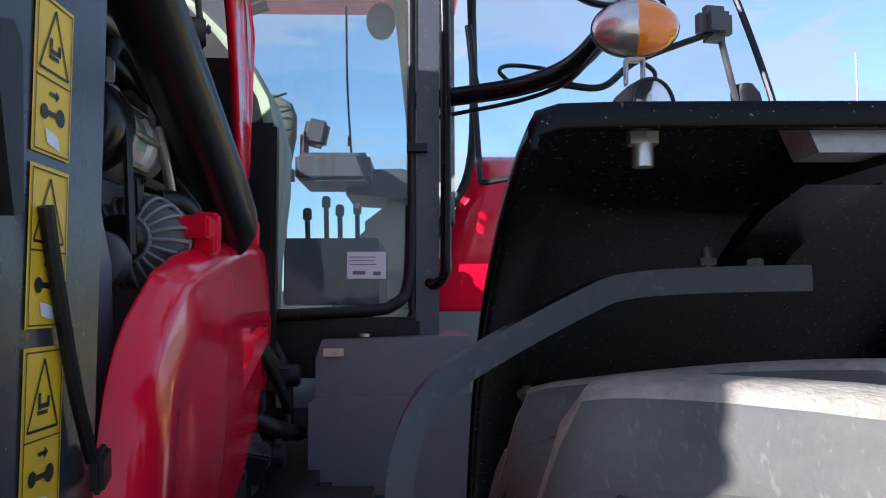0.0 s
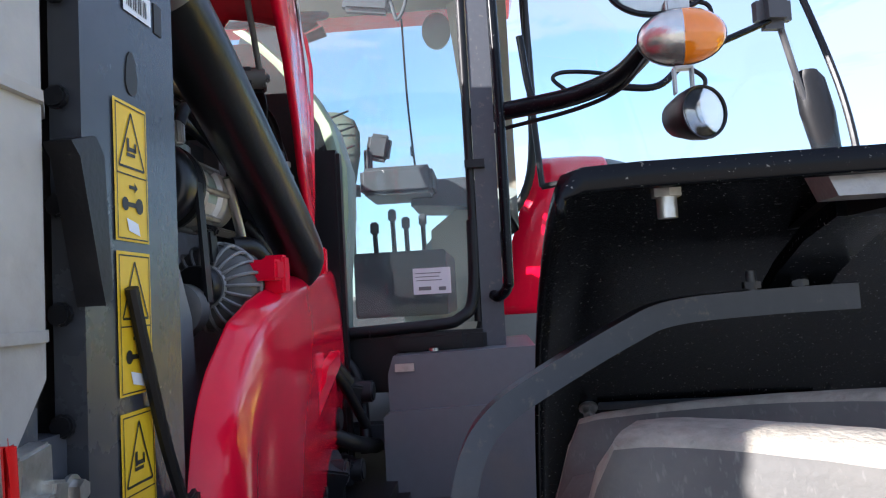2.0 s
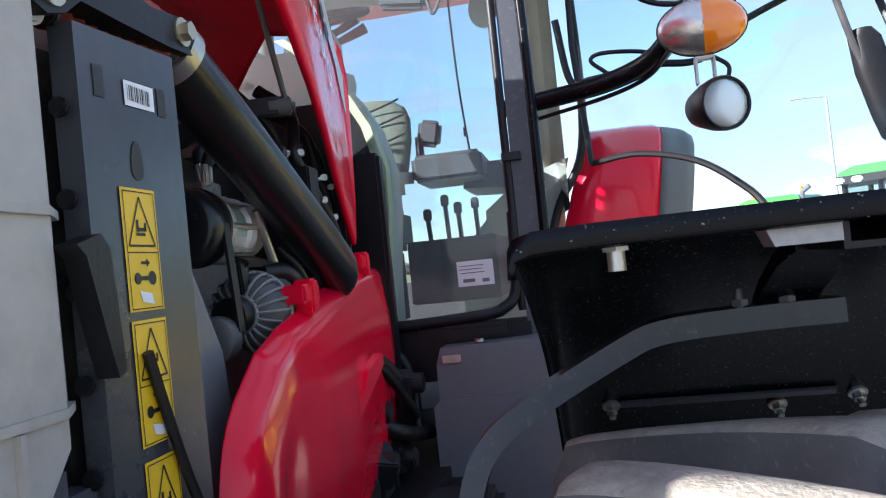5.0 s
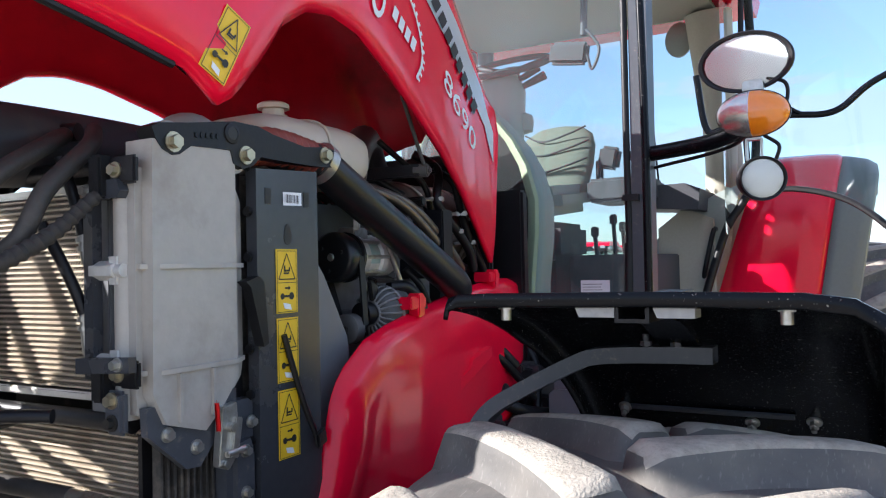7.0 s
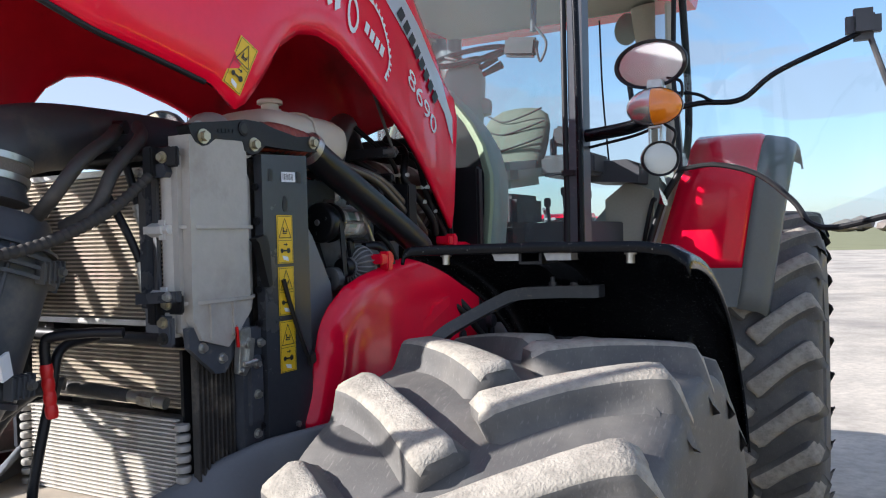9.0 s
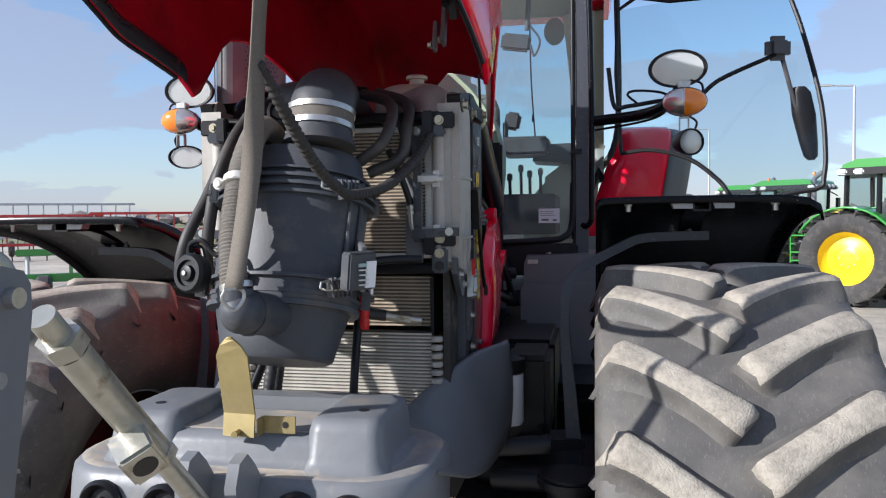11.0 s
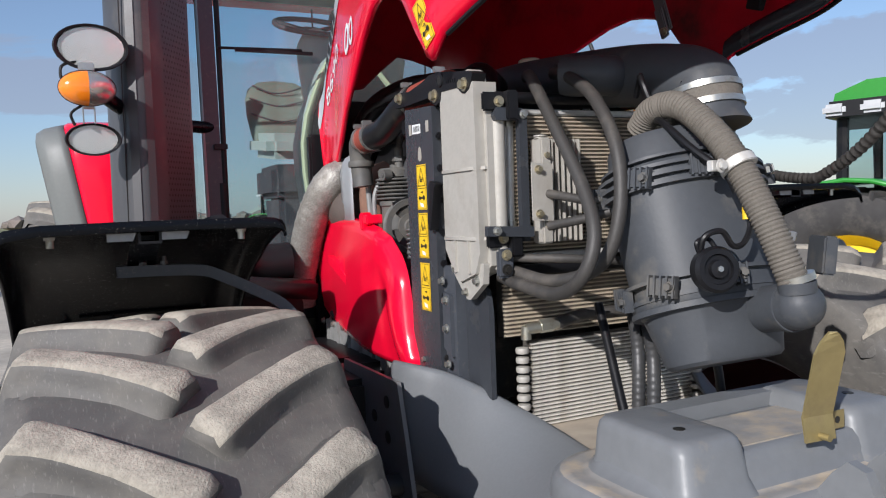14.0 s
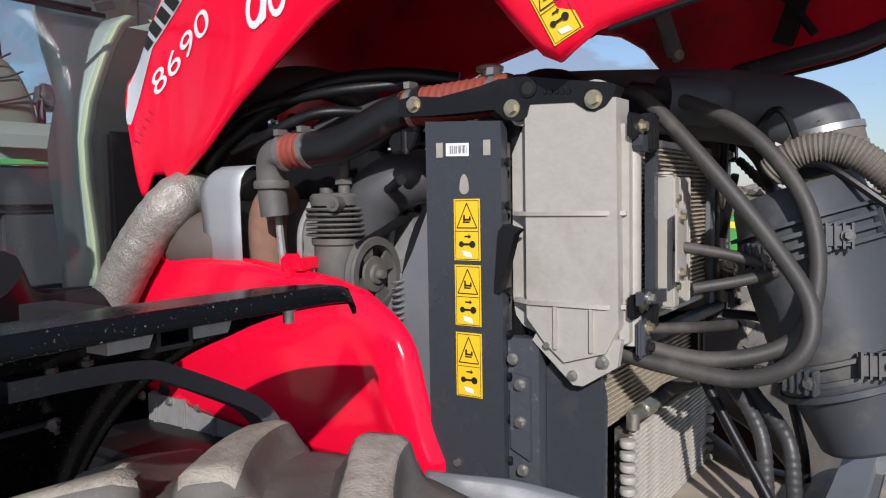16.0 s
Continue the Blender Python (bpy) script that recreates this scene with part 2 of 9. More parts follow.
TRIM = material("cab_trim_beige", (0.40, 0.38, 0.31), 0.7, 0.0, 80, 0.08, 0.1)
TRIMG = material("cab_trim_grey_green", (0.33, 0.38, 0.36), 0.5, 0.0, 80, 0.06)
PALEGREEN = material("pale_green_trim", (0.46, 0.50, 0.33), 0.6, 0.0, 80, 0.06)
DARKTRIM = material("cab_trim_dark", (0.05, 0.052, 0.06), 0.6, 0.0, 60, 0.15)
LEVER = material("red_lever", (0.60, 0.015, 0.015), 0.35, 0.0, 40, 0.1)
GREEN = material("green_paint", (0.035, 0.26, 0.035), 0.3, 0.0, 30, 0.08, coat=0.6)
JDYEL = material("yellow_rim_paint", (0.85, 0.60, 0.01), 0.35, 0.0, 30, 0.06, coat=0.4)
FARTYRE = material("far_tyre_rubber", (0.045, 0.043, 0.042), 0.8, 0.0, 12, 0.3, stain=(0.12, 0.11, 0.095), stain_scale=6.0, stain_at=(0.5, 0.8))
GROUND = material("worn_concrete_yard", (0.50, 0.445, 0.365), 0.9, 0.0, 14.0, 0.38, 0.5, (0.27, 0.245, 0.21), 0.35, (0.42, 0.66), bump_scale=60)
FIELD = material("dry_field", (0.19, 0.19, 0.09), 0.95, 0.0, 0.2, 0.3)
FARWOOD = material("bare_far_trees", (0.20, 0.17, 0.15), 0.95, 0.0, 0.6, 0.4)
GALV = material("galvanised_pole", (0.50, 0.51, 0.52), 0.45, 0.5, 20, 0.1)
GLASS = glass_material("cab_glass", (0.76, 0.86, 0.86))
# windscreen with the sky's whitish reflection mixed in as a pale film
SCREEN = glass_material("hazy_windscreen_glass", (0.74, 0.84, 0.84), dust=0.075)
LENS = glass_material("clear_lamp_lens", (0.93, 0.94, 0.94))
MIRROR = material("mirror_glass", (0.8, 0.82, 0.84), 0.02, 1.0, 10, 0.01)


# ---- building helpers ----
def part(name, bm, mat, parent=None, label="", smooth=40, bevel=0.0, segs=2):
    if bevel:
        bmesh.ops.bevel(bm, geom=[e for e in bm.edges if len(e.link_faces) == 2 and e.calc_face_angle(0) > 0.6], offset=bevel, segments=segs, affect="EDGES", clamp_overlap=True)
    bmesh.ops.recalc_face_normals(bm, faces=bm.faces)
    me = bpy.data.meshes.new(name)
    bm.to_mesh(me)
    bm.free()
    for m in (mat if isinstance(mat, (list, tuple)) else [mat]):
        me.materials.append(m)
    if smooth:
        me.shade_smooth()
        me.set_sharp_from_angle(angle=radians(smooth))
    ob = new(name, me)
    if parent is not None:
        ob.parent = parent
    if label:
        tagged(ob, label)
    return ob


def thing(name, label, category, group="", at=(0, 0, 0), rz=0):
    ob = new(name)
    ob.empty_display_size = 0.1
    ob.matrix_basis = pose(*at, 0, 0, rz)
    return tagged(ob, label, category, group)


def box(bm, c, s, rot=None, taper=1.0):
    m = Matrix.Translation(c) @ (rot or Matrix()) @ Matrix.Diagonal((*s, 1))
    vs = bmesh.ops.create_cube(bm, size=1.0, matrix=m)["verts"]
    return vs


def turn(rx=0, ry=0, rz=0):
    return Euler([radians(a) for a in (rx, ry, rz)]).to_matrix().to_4x4()


def along(p0, p1):
    d = Vector(p1) - Vector(p0)
    return Matrix.Translation((Vector(p0) + Vector(p1)) / 2) @ d.to_track_quat("Z", "Y").to_matrix().to_4x4(), d.length


def rod(bm, p0, p1, r, r2=None, n=16):
    m, l = along(p0, p1)
    return bmesh.ops.create_cone(bm, cap_ends=True, segments=n, radius1=r, radius2=r if r2 is None else r2, depth=l, matrix=m)["verts"]


def curve_points(pts, steps=8):
    p = [Vector(a) for a in pts]
    if len(p) < 3:
        return p
    p = [2 * p[0] - p[1]] + p + [2 * p[-1] - p[-2]]
    out = []
    for i in range(1, len(p) - 2):
        for k in range(steps):
            t = k / steps
            a, b, c, d = p[i - 1:i + 3]
            out.append(0.5 * (2 * b + (c - a) * t + (2 * a - 5 * b + 4 * c - d) * t * t + (3 * b - 3 * c + d - a) * t ** 3))
    out.append(p[-2])
    return out


def tube(bm, pts, r, n=12, steps=8, ribs=0.0, rib_len=0.01, flat=1.0, close=True):
    """A hose through the points; r may be a number or a list along them. ribs: depth of the corrugation."""
    q = curve_points(pts, steps)
    if ribs:
        dense, s = [q[0]], 0.0
        for a, b in zip(q, q[1:]):
            k = max(1, int((b - a).length / (rib_len / 4)))
            dense += [a.lerp(b, j / k) for j in range(1, k + 1)]
        q = dense
    rs = [r] * len(q) if not isinstance(r, (list, tuple)) else [float(np.interp(i / (len(q) - 1) * (len(r) - 1), range(len(r)), r)) for i in range(len(q))]
    side = None
    rings, s = [], 0.0
    for i, p in enumerate(q):
        d = (q[min(i + 1, len(q) - 1)] - q[max(i - 1, 0)]).normalized()
        if side is None:
            side = d.cross(Vector((0.31, 0.17, 0.93))).normalized()
        side = (side - d * side.dot(d)).normalized()
        up = d.cross(side)
        if i:
            s += (q[i] - q[i - 1]).length
        rr = rs[i] - (ribs * (0.5 + 0.5 * math.cos(2 * math.pi * s / rib_len)) if ribs else 0)
        rings.append([bm.verts.new(p + side * rr * math.cos(2 * math.pi * k / n) + up * rr * flat * math.sin(2 * math.pi * k / n)) for k in range(n)])
    for a, b in zip(rings, rings[1:]):
        for k in range(n):
            bm.faces.new((a[k], a[(k + 1) % n], b[(k + 1) % n], b[k]))
    if close:
        bm.faces.new(rings[0][::-1])
        bm.faces.new(rings[-1])


def slab(bm, outline, axis, lo, hi):
    """A plate: a 2D outline in the other two axes, from lo to hi along the axis."""
    def at(a, b, c):
        return {"x": (c, a, b), "y": (a, c, b), "z": (a, b, c)}[axis]
    v0 = [bm.verts.new(at(a, b, lo)) for a, b in outline]
    v1 = [bm.verts.new(at(a, b, hi)) for a, b in outline]
    bm.faces.new(v0[::-1])
    bm.faces.new(v1)
    n = len(outline)
    for i in range(n):
        bm.faces.new((v0[i], v0[(i + 1) % n], v1[(i + 1) % n], v1[i]))


def lathe(bm, profile, m=Matrix(), n=32, sx=1.0, sy=1.0, caps=True):
    """Turns (radius, height) pairs about z, placed by m."""
    rings = []
    for r, h in profile:
        rings.append([bm.verts.new(m @ Vector((sx * r * math.cos(2 * math.pi * k / n), sy * r * math.sin(2 * math.pi * k / n), h))) for k in range(n)])
    for a, b in zip(rings, rings[1:]):
        for k in range(n):
            bm.faces.new((a[k], a[(k + 1) % n], b[(k + 1) % n], b[k]))
    if caps:
        bm.faces.new(rings[0][::-1])
        bm.faces.new(rings[-1])


def hexbolt(bm, p, d, r=0.012, l=0.010, washer=1.5):
    p, d = Vector(p), Vector(d).normalized()
    rod(bm, p, p + d * l * 0.3, r * washer, n=14)
    rod(bm, p + d * l * 0.3, p + d * l * 1.2, r, n=6)


def sheet(bm, grid, closed=False):
    """A skin over rows of points."""
    vs = [[bm.verts.new(p) for p in row] for row in grid]
    for a, b in zip(vs, vs[1:]):
        for k in range(len(a) - (0 if closed else 1)):
            j = (k + 1) % len(a)
            bm.faces.new((a[k], a[j], b[j], b[k]))
    return vs


def solid(ob, t, offset=-1.0, mats=0):
    md = ob.modifiers.new("thickness", "SOLIDIFY")
    md.thickness, md.offset, md.material_offset, md.material_offset_rim = t, offset, mats, 0
    return ob


def shared(name, mesh, parent, m, label=""):
    ob = new(name, mesh)
    ob.parent = parent
    ob.matrix_basis = m
    if label:
        tagged(ob, label)
    return ob


def B():
    return bmesh.new()


# ---- the red tractor ----
tractor = thing("tractor", "red farm tractor with its bonnet raised and the engine bay open", "tractor")
SIDES = (1, -1)
AXLE_Y = 0.46


def spline(xs, ys):
    return lambda v: float(np.interp(v, xs, ys))


# bonnet, raised on its rear hinge; its two sides end differently at the back
HY = [-0.78, -0.62, -0.30, -0.03, 0.12, 0.26, 0.34, 0.40, 0.452, 0.50, 0.57, 0.66, 0.766, 0.937, 1.10, 1.275, 1.42, 1.55, 1.64, 1.72, 1.75, 1.79]
right_bot = spline(HY, [2.80, 2.56, 2.40, 2.305, 2.28, 2.252, 2.20, 2.262, 2.321, 2.385, 2.43, 2.448, 2.438, 2.387, 2.32, 2.24, 2.16, 2.074, 2.00, 1.935, 2.02, 2.36])
left_bot = spline(HY[:15] + [1.275, 1.333, 1.448, 1.532, 1.645, 1.652, 1.675, 1.745, 1.79, 1.812, 1.835, 1.865], [2.80, 2.56, 2.40, 2.305, 2.28, 2.252, 2.20, 2.262, 2.321, 2.385, 2.43, 2.448, 2.438, 2.387, 2.31, 2.222, 2.188, 2.115, 2.072, 2.012, 2.022, 2.058, 2.060, 1.995, 1.998, 2.08, 2.26])
h_wid = spline(HY, [0.27, 0.36, 0.43, 0.46, 0.46, 0.46, 0.456, 0.455, 0.452, 0.45, 0.45, 0.44, 0.43, 0.40, 0.375, 0.35, 0.325, 0.30, 0.287, 0.277, 0.275, 0.272])
h_top = spline(HY + [1.87], [2.95, 3.18, 3.26, 3.24, 3.22, 3.20, 3.18, 3.16, 3.14, 3.13, 3.11, 3.08, 3.05, 3.00, 2.95, 2.89, 2.83, 2.75, 2.68, 2.60, 2.565, 2.50, 2.36])
HF = [0.0, 0.03, 0.10, 0.22, 0.38, 0.55, 0.70, 0.82, 0.90, 0.96, 1.0]
h_in = spline(HF, [0.0, -0.010, -0.016, -0.014, -0.004, 0.004, 0.012, 0.03, 0.06, 0.11, 0.18])
h_sharp = spline([0.9, 1.4], [1.0, 0.34])


def h_bot(y, s=1):
    return right_bot(y) if s > 0 else left_bot(y)


def hood_x(y, z, s=1):
    f = (z - h_bot(y, s)) / max(0.05, h_top(y) - h_bot(y, s))
    return h_wid(y) - h_in(min(1, max(0, f))) * h_sharp(y)


bm = B()
rows = []
for k in list(np.linspace(0, 0.72, 56)) + list(np.linspace(0.725, 1, 64)):
    half = {}
    for s, end in ((1, 1.79), (-1, 1.865)):
        y = HY[0] + (end - HY[0]) * k
        b, t, w = h_bot(y, s), h_top(y), h_wid(y)
        cut = 0.18 * h_sharp(y)
        half[s] = [Vector((s * (w - h_in(f) * h_sharp(y)), y, b + f * (t - b))) for f in HF] + [Vector((s * max(0.0, w - cut) * q, y, t + 0.035 * (1 - q * q))) for q in (0.66, 0.33)]
    rows.append(half[1] + [(half[1][-1] + half[-1][-1]) / 2 + Vector((0, 0, 0.004))] + half[-1][::-1])
sheet(bm, rows)
# inner face takes REDIN, the red with shade mixed into its colour
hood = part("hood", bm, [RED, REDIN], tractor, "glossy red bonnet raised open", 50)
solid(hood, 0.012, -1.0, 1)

for s in SIDES:
    bm = B()
    tube(bm, [(s * (h_wid(y) - 0.004), y, h_bot(y, s) - 0.002) for y in np.linspace(-0.7, 0.24, 14)], 0.0065, 8, 3)
    part("hood_seal", bm, BLACK, hood, "black rubber edge seal")
    # dark stiffening band along the inside of the edge
    bm = B()
    sheet(bm, [[(s * (hood_x(y, h_bot(y, s) + e, s) - g), y, h_bot(y, s) + e) for e, g in ((0.004, 0.014), (0.010, 0.022), (0.045, 0.026), (0.058, 0.022), (0.062, 0.014))] for y in np.linspace(-0.66, 0.28, 30)])
    part("edge_band", bm, PANELBLACK, hood, "dark stiffening band inside the bonnet's edge", 60)
for q, w in (([(0.33, 0.43, 2.50), (0.325, 0.405, 2.45), (0.318, 0.372, 2.34)], 0.026), ([(0.300, 0.385, 2.40), (0.298, 0.350, 2.32)], 0.018)):
    bm = B()
    for p0, p1 in zip(q, q[1:]):
        m, l = along(p0, p1)
        box(bm, Vector(p0).lerp(Vector(p1), 0.5), (0.012, w * 1.6, l * 1.05), turn(-18, 0, 0))
    hb = part("hood_bracket", bm, CHASSIS, hood, "grey hinge bracket inside the bonnet", bevel=0.003)
    bm = B()
    hexbolt(bm, Vector(q[-1]) + Vector((-0.006, 0, 0.012)), (-1, 0, 0), 0.008)
    part("bolt", bm, BOLT, hb)
for x in (-0.24, -0.08, 0.10, 0.26):
    bm = B()
    for y0, y1 in zip(np.linspace(-0.5, 1.3, 12), np.linspace(-0.5, 1.3, 12)[1:]):
        rod(bm, (x, y0, h_top(y0) - 0.01), (x, y1, h_top(y1) - 0.01), 0.018, n=6)
    part("hood_rib", bm, BLACK, hood, "dark stiffening rib under the bonnet")


def decal(name, faces, s, mat, off=0.004, label="", mesh=None, cuts=3):
    """Lays flat shapes given in (y, z) on the bonnet's side s."""
    bm = B()
    if mesh is None:
        for poly in faces:
            bm.faces.new([bm.verts.new((y, z, 0)) for y, z in poly])
        bmesh.ops.triangulate(bm, faces=bm.faces)
        bmesh.ops.subdivide_edges(bm, edges=bm.edges, cuts=cuts, use_grid_fill=True)
    else:
        bm.from_mesh(mesh)
    for v in bm.verts:
        y, z = v.co.x, v.co.y
        v.co = Vector((s * (hood_x(y, z, s) + off), y, z))
    return part(name, bm, mat, hood, label, 0)


def word(text, p, q, height, s):
    """Letters as a mesh in (y, z): written from p towards q."""
    cu = bpy.data.curves.new("letters", "FONT")
    cu.body, cu.size = text, 1.0
    ob = bpy.data.objects.new("letters", cu)
    scene.collection.objects.link(ob)
    me = bpy.data.meshes.new_from_object(ob.evaluated_get(bpy.context.evaluated_depsgraph_get()))
    bpy.data.objects.remove(ob)
    bpy.data.curves.remove(cu)
    w = max(v.co.x for v in me.vertices)
    d = Vector((q[0] - p[0], q[1] - p[1]))
    u = d / w
    n = Vector((-d.y, d.x)).normalized() * height / 0.7
    if s > 0 and d.x < 0 or s < 0 and d.x > 0:
        n = -n
    if n.y < 0:
        n = -n
    for v in me.vertices:
        a = Vector(p) + u * v.co.x + n * v.co.y
        v.co = (a.x, a.y, 0)
    return me


def ring(cy, cz, ry, rz, lean, thick):
    """Quads of a slanted oval ring in (y, z)."""
    quads = []
    for k in range(14):
        pts = []
        for a, e in ((k, 0), (k + 1, 0), (k + 1, thick), (k, thick)):
            c, d = math.cos(a * math.pi / 7), math.sin(a * math.pi / 7)
            u, v = (ry - e) * c, (rz - e) * d
            pts.append((cy + u + lean * v, cz + v + 0.38 * u))
        quads.append(pts)
    return quads


for s, a, b, stripe, base, rise, count in (
        (1, (1.262, 2.441), (1.550, 2.286), [(1.089, 2.689), (1.262, 2.604), (1.504, 2.497), (1.674, 2.393), (1.745, 2.28), (1.757, 2.383), (1.669, 2.518), (1.45, 2.652), (1.266, 2.743)], ((1.203, 2.652), (1.571, 2.399)), (0.045, 0.036), 8),
        (-1, (1.708, 2.282), (1.387, 2.440), [(1.35, 2.63), (1.541, 2.537), (1.72, 2.43), (1.79, 2.306), (1.84, 2.215), (1.858, 2.22), (1.855, 2.33), (1.79, 2.44), (1.66, 2.58), (1.50, 2.69)], ((1.745, 2.425), (1.44, 2.60)), (0.060, 0.040), 6)):
    decal("model_number", None, s, WHITE, 0.004, "white model number 8690", word("8690", a, b, 0.068, s))
    n = len(stripe) // 2
    stripe_quads = [[stripe[k], stripe[k + 1], stripe[-k - 2], stripe[-k - 1]] for k in range(n - 1)]
    if len(stripe) % 2:
        stripe_quads.append([stripe[n - 1], stripe[n], stripe[n + 1]])
    decal("silver_stripe", stripe_quads, s, SILVERDECAL, 0.003, "silver stripe with dark lettering bars", cuts=6)
    p, q = Vector(base[0]), Vector(base[1])
    for k in range(count):
        u, v = p.lerp(q, k / count), p.lerp(q, (k + 0.72) / count)
        up = Vector(rise)
        decal("letter_bar", [[u, v, v + up, u + up]], s, INK, 0.0055, cuts=2)
# white dealer lettering as plain shapes, with a cogwheel arc
decal("dealer_ring", ring(0.846, 2.552, 0.042, 0.058, 0.10, 0.016), 1, WHITE, 0.004, "white oval of the dealer's mark")
for poly in ([(0.694, 2.533), (0.718, 2.547), (0.705, 2.63), (0.672, 2.62)], [(0.728, 2.528), (0.758, 2.543), (0.775, 2.63), (0.742, 2.63)], [(0.60, 2.55), (0.64, 2.53), (0.665, 2.61), (0.63, 2.62)]):
    decal("dealer_bar", [poly], 1, WHITE, 0.004)
p, q = Vector((0.915, 2.522)), Vector((1.060, 2.467))
for k in range(4):
    u, v = p.lerp(q, k / 4), p.lerp(q, (k + 0.70) / 4)
    decal("dealer_bar", [[u, v, v + Vector((0.028, 0.036)), u + Vector((0.028, 0.036))]], 1, WHITE, 0.004)
COG = [(0.93, 2.622), (0.975, 2.633), (1.02, 2.624), (1.06, 2.601), (1.088, 2.566), (1.105, 2.523), (1.108, 2.481), (1.09, 2.445), (1.056, 2.412)]
for k, (u, v) in enumerate(zip(COG, COG[1:])):
    u, v = Vector(u), Vector(v)
    d = (v - u).normalized()
    n = Vector((-d.y, d.x))
    decal("cog_bar", [[u, v, v + n * 0.011, u + n * 0.011]], 1, WHITE, 0.004)
    for t in (0.15, 0.65):
        c = u.lerp(v, t) + n * 0.010
        decal("cog_tooth", [[c, c + d * 0.010, c + d * 0.010 + n * 0.012, c + n * 0.012]], 1, WHITE, 0.0042, cuts=1)
decal("dealer_ring", ring(1.175, 2.448, 0.040, 0.052, -0.25, 0.018), -1, WHITE, 0.004, "white oval of the dealer's mark")
decal("dealer_ring", ring(1.082, 2.455, 0.036, 0.046, -0.25, 0.016), -1, WHITE, 0.004, "white oval of the dealer's mark")
decal("dealer_bar", [[(1.150, 2.400), (1.128, 2.412), (1.120, 2.49), (1.142, 2.49)]], -1, WHITE, 0.0045)
for k in range(5):
    y0, z0 = 1.745 + 0.020 * k, 2.252 - 0.020 * k
    decal("vent_slot", [[(y0, z0), (y0 - 0.026, z0 - 0.012), (y0 - 0.024, z0 - 0.018), (y0 + 0.002, z0 - 0.006)]], -1, REDIN, 0.003, "fine slot pressed in the bonnet", cuts=1)


def warning_sticker(parent, place, w, h, name="warning_sticker", upper=True, style=0):
    """Yellow hazard label. place(u, v, off) gives points; u across, v down, in metres."""
    def quad(bm, u0, v0, u1, v1, off):
        bm.faces.new([bm.verts.new(place(u, v, off)) for u, v in ((u0, v0), (u0, v1), (u1, v1), (u1, v0))])
    def poly(bm, pts, off):
        bm.faces.new([bm.verts.new(place(u, v, off)) for u, v in pts])
    bm = B()
    quad(bm, 0, 0, w, h, 0.0015)
    st = part(name, bm, YELLOW, parent, "yellow and black hazard label", 0)
    bm = B()
    e = 0.0012
    m = 0.003
    split = h * 0.52
    for v0 in (m, split, h - m):
        quad(bm, m, v0, w - m, v0 + e, 0.0022)
    for u0 in (m, w - m - e):
        quad(bm, u0, m, u0 + e, h - m, 0.0022)
    # triangle
    c, t0, t1, r = w / 2, h * 0.07, split - h * 0.05, w * 0.38
    for a, b in (((c, t0), (c - r, t1)), ((c - r, t1), (c + r, t1)), ((c + r, t1), (c, t0))):
        d = Vector((b[0] - a[0], b[1] - a[1])).normalized()
        n = Vector((-d.y, d.x)) * 0.0011
        poly(bm, [(a[0] + n.x, a[1] + n.y), (b[0] + n.x, b[1] + n.y), (b[0] - n.x, b[1] - n.y), (a[0] - n.x, a[1] - n.y)], 0.0022)
    # pictogram: plain strokes
    zt = (t0 + t1 * 2) / 3
    for k, (du, dv, lw, lh) in enumerate(((-0.10, -0.06, 0.07, 0.20), (0.04, 0.0, 0.22, 0.06), (-0.02, 0.08, 0.26, 0.05), (0.12, -0.05, 0.06, 0.12))):
        quad(bm, c + du * w - lw * w / 2, zt + dv * w - lh * w / 2, c + du * w + lw * w / 2, zt + dv * w + lh * w / 2, 0.0022)
    # arrow, key
    k0 = split + (h - split) * 0.16
    quad(bm, c - 0.10 * w, k0, c + 0.08 * w, k0 + 0.05 * w, 0.0022)
    poly(bm, [(c + 0.06 * w, k0 - 0.05 * w), (c + 0.16 * w, k0 + 0.025 * w), (c + 0.06 * w, k0 + 0.10 * w)], 0.0022)
    k1 = split + (h - split) * 0.45
    poly(bm, [(c + 0.20 * w + 0.12 * w * math.cos(a), k1 + 0.12 * w * math.sin(a)) for a in np.linspace(0, 5.6, 10)], 0.0022)
    poly(bm, [(c - 0.22 * w + 0.10 * w * math.cos(a), k1 + 0.10 * w * math.sin(a)) for a in np.linspace(0, 5.6, 10)], 0.0022)
    quad(bm, c - 0.3 * w, k1 - 0.035 * w, c + 0.2 * w, k1 + 0.035 * w, 0.0024)
    part("pictogram", bm, INK, st, "black pictogram", 0)
    bm = B()
    k2 = split + (h - split) * 0.76
    poly(bm, [(c - 0.20 * w, k2 - 0.10 * w), (c + 0.14 * w, k2 - 0.04 * w), (c + 0.20 * w, k2 + 0.14 * w), (c - 0.14 * w, k2 + 0.08 * w)], 0.0024)
    part("manual_symbol", bm, WHITE, st, "white manual symbol", 0)
    return st


for s in SIDES:
    # label along the tip's slanted rear edge
    def on_hood(u, v, off, s=s):
        if s > 0:
            y, z = 0.338 + u * 0.90 - v * 0.47, 2.373 - u * 0.42 - v * 0.88
        else:
            y, z = 0.394 - u * 0.90 - v * 0.47, 2.347 + u * 0.42 - v * 0.88
        return Vector((s * (hood_x(y, z, s) + off + 0.002), y, z))
    warning_sticker(hood, on_hood, 0.060, 0.127)

# black hinge bracket and stay inside the raised nose
bm = B()
box(bm, (0.40, 0.10, 2.42), (0.02, 0.05, 0.16), turn(20, 0, 0))
rod(bm, (0.39, 0.05, 2.36), (0.39, 0.16, 2.52), 0.012, n=8)
part("hood_catch", bm, BLACK, hood, "black bonnet catch bracket", bevel=0.003)

